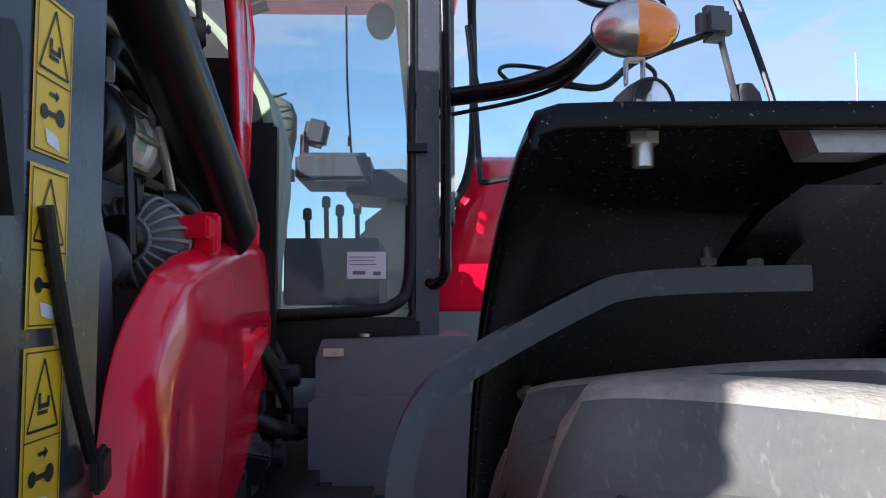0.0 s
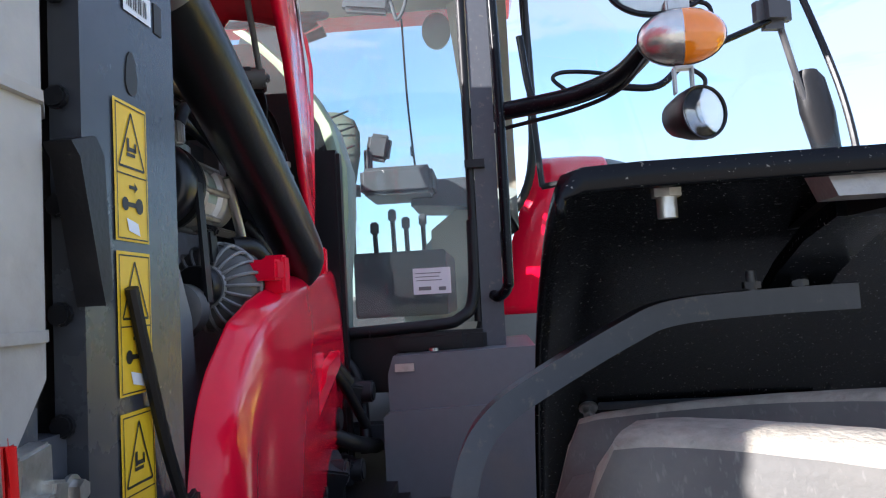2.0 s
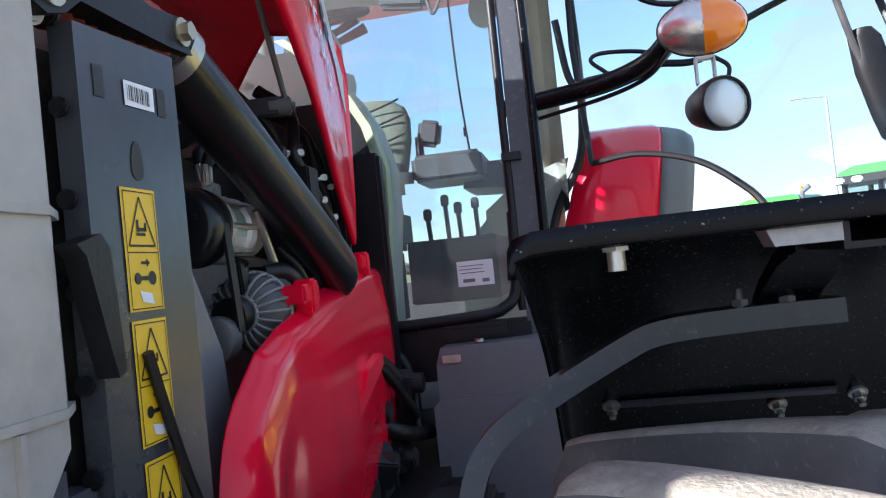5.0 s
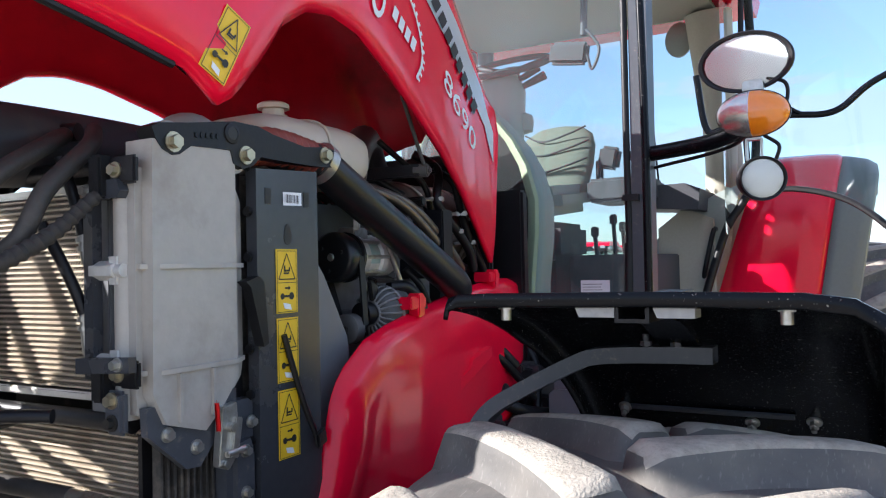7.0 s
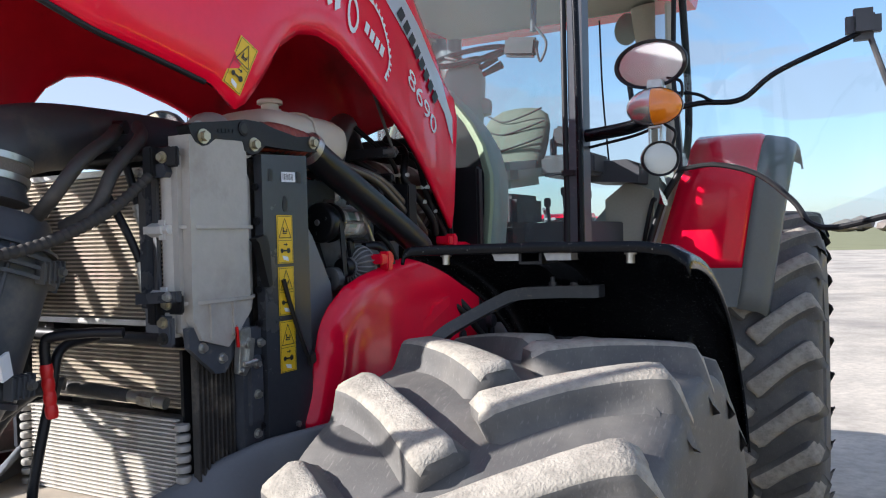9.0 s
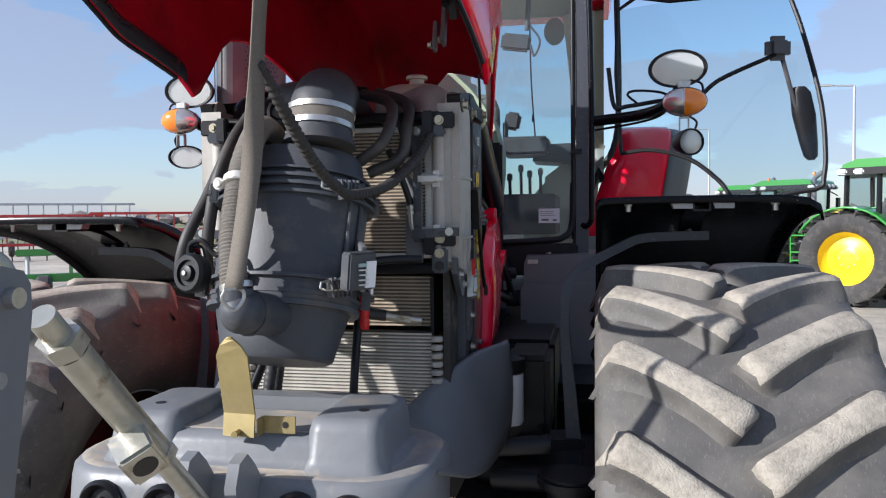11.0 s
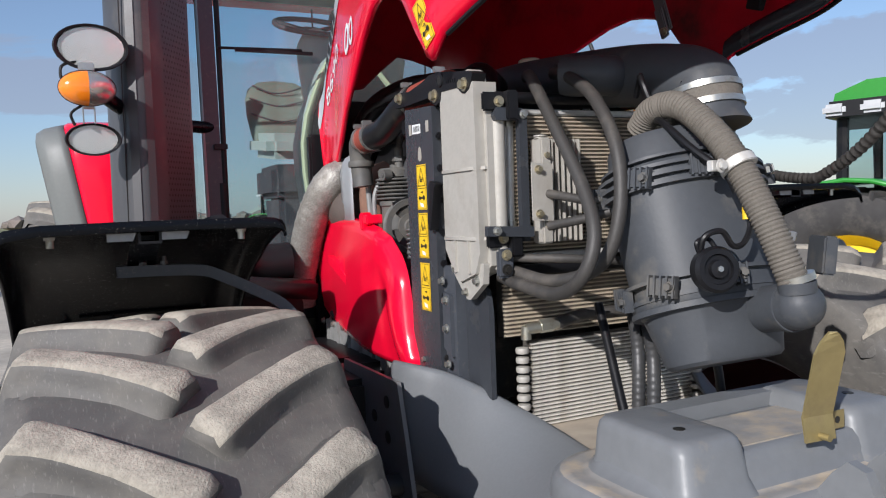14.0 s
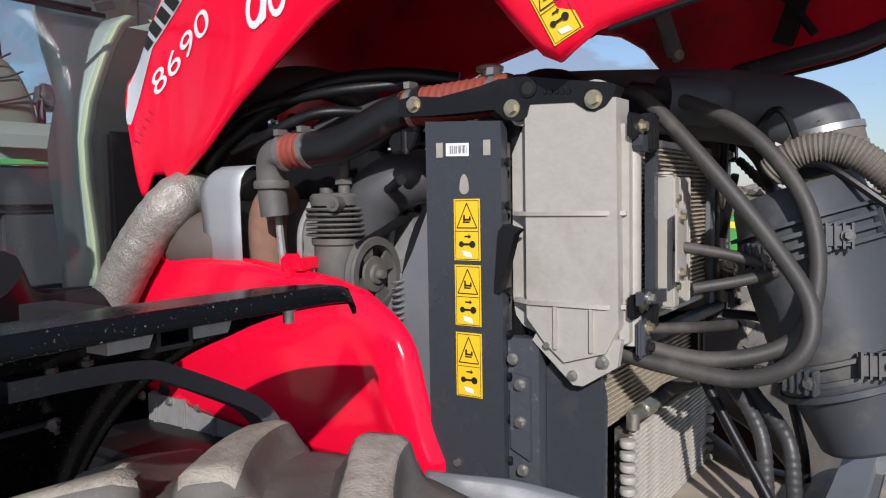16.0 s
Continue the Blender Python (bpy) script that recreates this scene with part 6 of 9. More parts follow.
for a in range(0, 360, 45):
    bm = B()
    p = CM @ Vector((0.052 * math.cos(radians(a)), 0.052 * math.sin(radians(a)), 0))
    rod(bm, p + Vector((0, -0.014, 0)), p + Vector((0, 0.090, 0)), 0.0055, n=8)
    rod(bm, p + Vector((0, -0.020, 0)), p + Vector((0, -0.012, 0)), 0.009, n=6)
    part("bolt", bm, STEEL, acc)
bm = B()
sheet(bm, [[CM @ Vector((0.0482 * math.cos(a), 0.0482 * math.sin(a), h)) for h in (-0.020, -0.060)] for a in np.linspace(-0.35, 0.95, 12)])
part("maker_label", bm, TEAL, acc, "teal printed label", 0)
bm = B()
box(bm, (0.235, 1.00, 2.022), (0.05, 0.06, 0.03))
rod(bm, (0.262, 0.98, 2.03), (0.262, 0.98, 2.065), 0.010, n=6)
rod(bm, (0.235, 1.02, 2.03), (0.225, 1.03, 2.075), 0.008, n=10)
part("hose_port", bm, STEEL, acc, "bolted hose port", bevel=0.004)
for path in ([(0.225, 1.03, 2.07), (0.215, 1.06, 2.10), (0.23, 1.14, 2.08), (0.28, 1.20, 2.03)], [(0.262, 0.98, 2.06), (0.27, 1.0, 2.085), (0.29, 1.08, 2.03), (0.30, 1.14, 1.99)]):
    bm = B()
    tube(bm, path, 0.010, 10)
    part("refrigerant_hose", bm, BLACK, acc, "black refrigerant hose")
AM = Matrix.Translation((0.288, 1.045, 1.822)) @ turn(90, 0, 0)
bm = B()
lathe(bm, [(0.02, 0.050), (0.040, 0.050), (0.054, 0.040), (0.062, 0.022), (0.064, -0.05), (0.055, -0.07)], AM, 36)
alt = part("alternator", bm, IRON, tractor, "dark alternator with bare slotted end ribs")
for k in range(22):
    a = 2 * math.pi * k / 22
    c, d = math.cos(a), math.sin(a)
    bm = B()
    tube(bm, [AM @ Vector((r * c, r * d, h)) for r, h in ((0.030, 0.0525), (0.044, 0.050), (0.058, 0.038), (0.0655, 0.020), (0.066, 0.0))], 0.0027, 6, 3)
    part("alternator_rib", bm, ENGINE, alt)
for r, h in ((0.029, 0.052), (0.0655, -0.002)):
    bm = B()
    tube(bm, [AM @ Vector((r * math.cos(a), r * math.sin(a), h)) for a in np.linspace(0, 6.283, 25)], 0.004, 6, 2)
    part("end_ring", bm, ENGINE, alt)
bm = B()
lathe(bm, [(0.01, 0.092), (0.028, 0.092), (0.030, 0.088), (0.030, 0.062), (0.02, 0.060)], AM, 28)
part("alternator_pulley", bm, BLACK, alt)
bm = B()
lathe(bm, [(0.008, 0.014), (0.030, 0.014), (0.036, 0.010), (0.036, -0.02), (0.012, -0.02)], Matrix.Translation((0.285, 0.905, 1.79)) @ turn(90, 0, 0), 28)
idler = part("idler_pulley", bm, IRON, tractor, "belt tensioner pulley")
bm = B()
rod(bm, (0.285, 0.892, 1.79), (0.285, 0.884, 1.79), 0.010, n=6)
part("idler_bolt", bm, INK, idler)
bm = B()
for p0, p1 in (((0.308, 0.930, 1.962), (0.318, 0.930, 1.80)), ((0.195, 0.930, 1.962), (0.250, 0.930, 1.79)), ((0.318, 0.93, 1.80), (0.29, 0.93, 1.755)), ((0.29, 0.93, 1.755), (0.250, 0.93, 1.79))):
    m, l = along(p0, p1)
    box(bm, Vector(p0).lerp(Vector(p1), 0.5), (0.005, 0.020, l * 1.02), turn(0, math.degrees(math.atan2(p1[0] - p0[0], p1[2] - p0[2])), 0))
part("drive_belt", bm, BLACK, tractor, "black ribbed drive belt")
bm = B()
box(bm, (0.298, 1.03, 1.905), (0.030, 0.085, 0.012), turn(0, 20, 0))
box(bm, (0.300, 0.99, 1.880), (0.012, 0.030, 0.05), turn(10, 0, 0))
part("tensioner_bracket", bm, BLACK, tractor, "black alternator bracket", bevel=0.003)
bm = B()
rod(bm, (0.305, 1.055, 1.990), (0.312, 1.118, 1.862), 0.0075, n=12)
part("bright_stay", bm, STEEL, tractor, "bright steel stay beside the compressor")
for path, r in (([(0.30, 1.06, 1.885), (0.325, 1.11, 1.88), (0.335, 1.16, 1.83), (0.33, 1.19, 1.76)], 0.017), ([(0.30, 1.14, 1.93), (0.325, 1.18, 1.88), (0.325, 1.24, 1.80)], 0.009)):
    bm = B()
    tube(bm, path, r, 10)
    part("engine_cable", bm, BLACK, tractor, "black engine cable or hose")
# brown-grey drum, black duct, lifting beam with its thin strut, clamped hoses
DRUM = material("dull_brown_drum", (0.135, 0.108, 0.095), 0.55, 0.2, 20, 0.2, 0.1, (0.09, 0.08, 0.07), 6.0, (0.5, 0.8))
bm = B()
lathe(bm, [(0.02, 0.205), (0.12, 0.20), (0.142, 0.175), (0.145, 0.16), (0.145, -0.16), (0.142, -0.175), (0.12, -0.20), (0.02, -0.205)], Matrix.Translation((0.07, 1.54, 2.055)) @ turn(90, 0, 0), 40)
drum = part("exhaust_drum", bm, DRUM, tractor, "brown-grey exhaust treatment drum behind the engine")
for y in (1.43, 1.66):
    bm = B()
    lathe(bm, [(0.1465, -0.012), (0.1485, -0.010), (0.1485, 0.010), (0.1465, 0.012)], Matrix.Translation((0.07, y, 2.055)) @ turn(90, 0, 0), 40, caps=False)
    part("drum_band", bm, STEEL, drum, "steel clamp band")
bm = B()
tube(bm, [(0.12, 1.14, 2.16), (0.08, 1.24, 2.28), (0.0, 1.40, 2.335), (-0.10, 1.58, 2.29), (-0.14, 1.70, 2.20)], 0.046, 16)
part("black_duct", bm, SNORK, tractor, "black air duct arching over the engine")
bm = B()
box(bm, Vector((0.152, 1.21, 2.1975)), (0.29, 0.030, 0.034), turn(0, -2.4, 14.8))
beam = part("lift_beam", bm, BLACK, tractor, "black cross beam under the bonnet stay", bevel=0.003)
bm = B()
rod(bm, (0.270, 1.243, 2.203), (0.312, 1.254, 2.203), 0.019, n=18)
rod(bm, (0.312, 1.254, 2.203), (0.320, 1.256, 2.203), 0.010, n=6)
part("rod_end", bm, IRON, beam, "ball joint at the beam's end", bevel=0.003)
bm = B()
rod(bm, (0.305, 1.243, 2.215), (0.315, 1.120, 2.385), 0.0055, n=10)
part("strut_rod", bm, IRON, beam, "thin strut rod up to the bonnet")
for path, r, clamps in (([(0.20, 1.36, 2.27), (0.245, 1.42, 2.225), (0.258, 1.392, 2.13), (0.262, 1.43, 2.09), (0.262, 1.51, 2.04), (0.268, 1.575, 1.98), (0.262, 1.61, 1.92)], 0.014, ((0.258, 1.394, 2.135), (0.262, 1.508, 2.042))), ([(0.18, 1.48, 2.24), (0.235, 1.53, 2.20), (0.25, 1.56, 2.10), (0.25, 1.62, 2.0), (0.24, 1.66, 1.93)], 0.012, ((0.25, 1.56, 2.10), (0.249, 1.615, 2.01))), ([(0.16, 1.60, 2.26), (0.215, 1.64, 2.18), (0.23, 1.68, 2.06), (0.22, 1.70, 1.95)], 0.013, ((0.228, 1.67, 2.09),))):
    bm = B()
    tube(bm, path, r, 10)
    h = part("clamped_hose", bm, BLACK, tractor, "black hose held by pale clamps")
    for c in clamps:
        bm = B()
        box(bm, c, (0.040, 0.024, 0.014), turn(0, 0, 20))
        rod(bm, Vector(c) + Vector((-0.01, -0.012, 0)), Vector(c) + Vector((-0.03, -0.055, -0.004)), 0.006, n=8)
        part("clamp", bm, STEEL, h, "pale clamp on a stud", bevel=0.003)
# dark shroud side, cables at the back
bm = B()
slab(bm, [(0.675, 2.02), (0.675, 1.42), (0.80, 1.42), (0.86, 1.60), (0.84, 1.78), (0.76, 1.92)], "x", 0.30, 0.33)
part("shroud_cheek", bm, CHASSIS, tractor, "dark grey shroud cheek", bevel=0.01)
bm = B()
slab(bm, [(0.675, 2.02), (0.675, 1.42), (0.80, 1.42), (0.84, 1.60), (0.83, 1.72), (0.75, 1.86)], "x", -0.33, -0.30)
part("shroud_cheek", bm, CHASSIS, tractor, "dark grey shroud cheek", bevel=0.01)
for path, r in (([(0.10, 1.30, 2.20), (0.20, 1.42, 2.10), (0.22, 1.50, 1.98), (0.24, 1.62, 1.92)], 0.012), ([(0.15, 1.25, 2.30), (0.22, 1.38, 2.18), (0.21, 1.44, 2.05)], 0.009), ([(0.05, 1.5, 2.2), (0.2, 1.62, 2.08), (0.24, 1.70, 1.95), (0.22, 1.8, 1.85)], 0.014),
                ([(0.25, 1.40, 1.78), (0.28, 1.62, 1.72), (0.34, 1.75, 1.60)], 0.016), ([(0.28, 1.55, 1.70), (0.33, 1.68, 1.62), (0.36, 1.85, 1.48)], 0.013), ([(0.2, 1.9, 1.72), (0.32, 1.95, 1.60), (0.35, 1.9, 1.4)], 0.015),
                ([(0.22, 1.7, 1.52), (0.34, 1.78, 1.45), (0.36, 2.0, 1.40)], 0.02), ([(-0.2, 1.5, 2.15), (-0.25, 1.35, 2.22), (-0.22, 1.1, 2.25), (-0.1, 0.9, 2.27)], 0.014), ([(-0.30, 0.80, 2.02), (-0.22, 0.92, 2.0), (-0.15, 1.1, 2.05)], 0.012)):
    bm = B()
    tube(bm, path, r, 10)
    part("engine_cable", bm, BLACK, tractor, "black engine cable or hose")
bm = B()
for y, z in ((1.28, 2.12), (1.36, 2.22)):
    rod(bm, (0.05, y, z), (0.28, y, z), 0.016, n=8)
box(bm, (0.16, 1.38, 2.0), (0.28, 0.06, 0.20))
part("engine_crossmember", bm, BLACK, tractor, "black cross members behind the engine", bevel=0.004)
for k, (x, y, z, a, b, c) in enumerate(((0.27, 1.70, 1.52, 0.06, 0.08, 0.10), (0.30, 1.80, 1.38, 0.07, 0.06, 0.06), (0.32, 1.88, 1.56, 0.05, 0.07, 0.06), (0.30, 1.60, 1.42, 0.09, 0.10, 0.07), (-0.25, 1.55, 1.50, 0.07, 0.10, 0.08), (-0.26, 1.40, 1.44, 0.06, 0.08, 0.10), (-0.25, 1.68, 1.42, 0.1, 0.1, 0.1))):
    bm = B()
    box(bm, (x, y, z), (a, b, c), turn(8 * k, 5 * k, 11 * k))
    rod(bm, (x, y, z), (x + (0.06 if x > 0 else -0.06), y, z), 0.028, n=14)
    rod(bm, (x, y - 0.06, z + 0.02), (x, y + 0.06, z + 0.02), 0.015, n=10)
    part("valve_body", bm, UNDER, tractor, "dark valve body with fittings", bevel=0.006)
# left: charge pipe with red joints, air compressor, pulley, heat shields, exhaust
bm = B()
tube(bm, [(-0.330, 0.70, 2.180), (-0.338, 0.80, 2.158), (-0.345, 0.93, 2.108), (-0.350, 1.03, 2.098)], 0.042, 20)
part("charge_air_pipe", bm, PIPEBLACK, tractor, "black charge air pipe with red joints")
for a, b in (((-0.32, 0.50, 2.185), (-0.334, 0.755, 2.172)), ((-0.349, 1.020, 2.100), (-0.352, 1.115, 2.095))):
    bm = B()
    tube(bm, [a, Vector(a).lerp(Vector(b), 0.5), b], 0.043, 18, 8, 0.003, 0.018)
    sj = part("silicone_joint", bm, SILICONE, tractor, "red silicone hose joint with clamps")
    for t in (0.12, 0.9):
        bm = B()
        p = Vector(a).lerp(Vector(b), t)
        d = (Vector(b) - Vector(a)).normalized()
        rod(bm, p - d * 0.007, p + d * 0.007, 0.047, n=22)
        box(bm, p + Vector((-0.02, 0, 0.045)), (0.03, 0.016, 0.014))
        part("hose_clamp", bm, STEEL, sj)
bm = B()
tube(bm, [(-0.352, 1.11, 2.10), (-0.352, 1.155, 2.085), (-0.345, 1.17, 2.03), (-0.34, 1.165, 1.94)], 0.036, 16)
part("turbo_elbow", bm, IRON, tractor, "cast metal elbow")
bm = B()
lathe(bm, [(0.055, 1.76), (0.060, 1.80), (0.060, 1.865), (0.066, 1.87), (0.066, 1.884), (0.052, 1.886)], Matrix.Translation((-0.268, 1.022, 0)), 28)
cmp_ = part("air_compressor", bm, IRON, tractor, "finned grey air brake compressor")
for k in range(6):
    bm = B()
    lathe(bm, [(0.05, -0.003), (0.074, -0.003), (0.076, 0.0), (0.074, 0.003), (0.05, 0.003)], Matrix.Translation((-0.268, 1.022, 1.893 + 0.0125 * k)), 28, 1.0, 1.08)
    part("cooling_fin", bm, IRON, cmp_)
bm = B()
lathe(bm, [(0.05, 1.88), (0.05, 1.962), (0.066, 1.964), (0.068, 1.985), (0.06, 1.993), (0.02, 1.995)], Matrix.Translation((-0.268, 1.022, 0)), 24)
part("cylinder_head", bm, IRON, cmp_)
for p, q, r, n in (((-0.275, 0.992, 1.99), (-0.275, 0.992, 2.06), 0.015, 16), ((-0.275, 0.992, 2.015), (-0.275, 0.992, 2.03), 0.023, 6), ((-0.275, 0.992, 2.045), (-0.27, 0.98, 2.12), 0.011, 12), ((-0.262, 1.062, 1.99), (-0.262, 1.062, 2.008), 0.018, 12), ((-0.318, 0.972, 1.968), (-0.346, 0.968, 1.968), 0.018, 16), ((-0.346, 0.968, 1.968), (-0.348, 0.968, 1.968), 0.009, 6)):
    bm = B()
    rod(bm, p, q, r, n=n)
    part("fitting", bm, IRON, cmp_)
PM = Matrix.Translation((-0.285, 0.915, 1.800)) @ turn(90, 0, 0)
bm = B()
lathe(bm, [(0.070, 0.0), (0.088, 0.0), (0.090, 0.006), (0.082, 0.012), (0.082, 0.018), (0.090, 0.024), (0.088, 0.03), (0.070, 0.03), (0.070, 0.0)], PM, 40, caps=False)
pl = part("belt_pulley", bm, IRON, tractor, "dark belt pulley with slotted web")
for k in range(4):
    a0 = math.pi / 2 * k + 0.5
    bm = B()
    rows = [[PM @ Vector((r * math.cos(a), r * math.sin(a), h)) for r, h in ((0.022, 0.020), (0.071, 0.022), (0.071, 0.014), (0.022, 0.012))] for a in np.linspace(a0 - 0.36, a0 + 0.36, 6)]
    vs = sheet(bm, rows, True)
    bm.faces.new(vs[0][::-1])
    bm.faces.new(vs[-1])
    part("pulley_web", bm, IRON, pl, "", bevel=0.002)
bm = B()
lathe(bm, [(0.004, 0.048), (0.010, 0.047), (0.012, 0.034), (0.022, 0.033), (0.026, 0.026), (0.042, 0.024), (0.044, 0.018), (0.02, 0.0)], PM, 24)
part("pulley_hub", bm, IRON, pl)
bm = B()
tube(bm, [(-0.34, 0.90, 1.868), (-0.25, 0.895, 1.90), (-0.12, 0.88, 1.95)], 0.006, 6, 3, flat=2.0)
part("drive_belt", bm, BLACK, tractor, "black ribbed drive belt")
bm = B()
for k in range(7):
    tube(bm, [(-0.33 + 0.014 * math.cos(a), 0.79 + 0.014 * math.sin(a), 1.70 + 0.014 * k + 0.014 * a / 6.283) for a in np.linspace(0, 6.283, 9)], 0.003, 6, 2)
part("coil_spring", bm, STEEL, tractor, "small bright coil spring")
bm = B()
rows = [[(x + 0.0008 * k * k, a + (b - a) * k / 4, z - (0.022 if k == 4 and z > 2.02 else 0.0)) for k in range(5)] for z, x, a, b in ((1.79, -0.332, 1.300, 1.455), (1.90, -0.334, 1.301, 1.466), (2.00, -0.334, 1.301, 1.476), (2.035, -0.332, 1.296, 1.478), (2.058, -0.322, 1.290, 1.470), (2.072, -0.300, 1.288, 1.455), (2.078, -0.22, 1.288, 1.44))]
sheet(bm, rows)
hs = part("heat_shield", bm, SHIELD, tractor, "bent aluminium heat shield")
solid(hs, 0.003)
bm = B()
tube(bm, [(-0.255, 1.275, 1.76), (-0.265, 1.275, 1.90), (-0.25, 1.27, 1.965), (-0.20, 1.27, 1.99)], 0.050, 14)
part("exhaust_manifold", bm, RUST, tractor, "rusty exhaust manifold")
bm = B()
tube(bm, [(-0.315, 1.165, 1.80), (-0.32, 1.175, 1.95), (-0.33, 1.16, 2.06)], 0.010, 8)
tube(bm, [(-0.325, 1.095, 1.78), (-0.33, 1.09, 1.90), (-0.30, 1.08, 1.97)], 0.008, 8)
part("steel_pipe", bm, ENGINE, tractor, "thin bent steel pipes")
bm = B()
tube(bm, [(-0.17, 1.62, 2.01), (-0.26, 1.60, 2.005), (-0.325, 1.61, 1.965), (-0.366, 1.695, 1.850), (-0.378, 1.80, 1.71), (-0.385, 1.88, 1.58), (-0.385, 1.90, 1.46)], 0.068, 28, 12, 0.003, 0.04)
part("wrapped_exhaust", bm, FOIL, tractor, "foil-wrapped exhaust pipe")
bm = B()
lathe(bm, [(0.05, -0.1), (0.11, -0.1), (0.12, -0.08), (0.12, 0.12), (0.10, 0.14)], Matrix.Translation((-0.235, 1.55, 1.86)) @ turn(90, 0, 0), 30, 0.78, 0.78)
part("muffler", bm, DRUM, tractor, "pale cast muffler housing")
bm = B()
tube(bm, [(-0.10, 0.80, 2.02), (-0.16, 0.87, 2.03), (-0.195, 0.945, 1.99), (-0.20, 0.985, 1.90), (-0.19, 1.0, 1.78)], [0.060, 0.070, 0.076, 0.072, 0.066], 22)
part("turbo_housing", bm, SNORK, tractor, "wide dark turbo intake elbow")
for path, r in (([(-0.05, 0.80, 2.27), (-0.12, 0.95, 2.29), (-0.20, 1.15, 2.27), (-0.24, 1.40, 2.17), (-0.22, 1.60, 2.05)], 0.022), ([(-0.10, 1.0, 2.20), (-0.22, 1.12, 2.20), (-0.26, 1.28, 2.15), (-0.22, 1.45, 2.12)], 0.014), ([(-0.30, 0.70, 2.10), (-0.28, 0.80, 2.12), (-0.20, 0.92, 2.12), (-0.1, 1.02, 2.10)], 0.016)):
    bm = B()
    tube(bm, path, r, 10)
    part("engine_cable", bm, BLACK, tractor, "black engine cable or hose")
bm = B()
tube(bm, [(-0.09, 1.01, 2.305), (-0.10, 0.975, 2.302), (-0.11, 0.935, 2.292)], 0.017, 14, 10, 0.004, 0.010)
part("ribbed_boot", bm, BLACK, tractor, "black ribbed rubber boot on the loom")
bm = B()
slab(bm, [(0.705, 2.145), (0.78, 2.145), (0.80, 2.10), (0.79, 2.075), (0.735, 2.085)], "x", -0.345, -0.325)
rod(bm, (-0.335, 0.757, 2.14), (-0.335, 0.757, 2.075), 0.013, n=12)
part("pipe_bracket", bm, BLACK, tractor, "black pipe bracket with a rubber mount", bevel=0.003)
bm = B()
lathe(bm, [(0.037, -0.010), (0.044, -0.010), (0.046, 0.0), (0.044, 0.010), (0.037, 0.010)], Matrix.Translation((-0.3435, 1.169, 2.018)), 24, caps=False)
part("hose_clamp", bm, IRON, tractor, "clamp on the cast elbow")
# engine side casting seen under the red panels
for s in SIDES:
    bm = B()
    box(bm, (s * 0.26, 1.38, 1.33), (0.12, 0.78, 0.20))
    # right copy and its bolts near-black: that side's shade is in the colour
    sc = part("engine_side_casting", bm, ENGINE if s < 0 else UNDER, tractor, "dusty grey engine side casting, darkened for shade on the right", bevel=0.02, segs=3)
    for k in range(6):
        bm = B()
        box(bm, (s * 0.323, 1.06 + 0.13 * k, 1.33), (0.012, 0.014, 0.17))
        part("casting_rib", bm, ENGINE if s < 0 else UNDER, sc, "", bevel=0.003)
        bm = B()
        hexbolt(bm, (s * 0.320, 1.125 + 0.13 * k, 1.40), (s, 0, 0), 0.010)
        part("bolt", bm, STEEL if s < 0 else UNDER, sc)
# firewall under and behind the bonnet
bm = B()
box(bm, (0, 1.85, 1.02), (0.92, 1.5, 0.62))
part("gearbox", bm, BLACK, tractor, "dark gearbox housing", bevel=0.03)
bm = B()
box(bm, (0, 1.93, 1.75), (0.62, 0.05, 0.90))
part("firewall", bm, BLACK, tractor, "black firewall below the windscreen", bevel=0.01)

# ---- grey side boxes, steps, axle ----
bm = B()
slab(bm, [(0.415, 1.30), (0.415, 1.60), (0.43, 1.645), (0.80, 1.655), (0.80, 1.30)], "y", 1.90, 2.45)
bx = part("side_box", bm, CHASSIS, tractor, "blue-grey moulded side tank box", bevel=0.02)
bm = B()
slab(bm, [(0.40, 1.10), (0.40, 1.49), (0.42, 1.505), (0.80, 1.515), (0.80, 1.10)], "y", 1.885, 2.45)
part("box_body", bm, CHASSIS, bx, "", bevel=0.015)
bm = B()
rod(bm, (0.535, 1.926, 1.652), (0.535, 1.926, 1.660), 0.013)
part("box_stud", bm, STEEL, bx)
bm = B()
box(bm, (0.46, 1.893, 1.615), (0.05, 0.006, 0.02))
part("box_clip", bm, STEEL, bx)
bm = B()
slab(bm, [(-0.80, 1.20), (-0.80, 1.56), (-0.42, 1.56), (-0.40, 1.48), (-0.40, 1.20)], "y", 1.80, 2.5)
part("side_box", bm, BLACK, tractor, "dark side tank", bevel=0.03)
bm = B()
rows = []
for y, z in ((1.50, 1.60), (1.60, 1.615), (1.70, 1.61), (1.80, 1.60)):
    rows.append([(-0.42, y, z - 0.02), (-0.60, y, z), (-0.80, y, z + 0.03), (-0.90, y, z + 0.05)])
sheet(bm, rows)
sd = part("exhaust_shroud", bm, BLACK, tractor, "grey shroud below the intake stack")
solid(sd, 0.06)
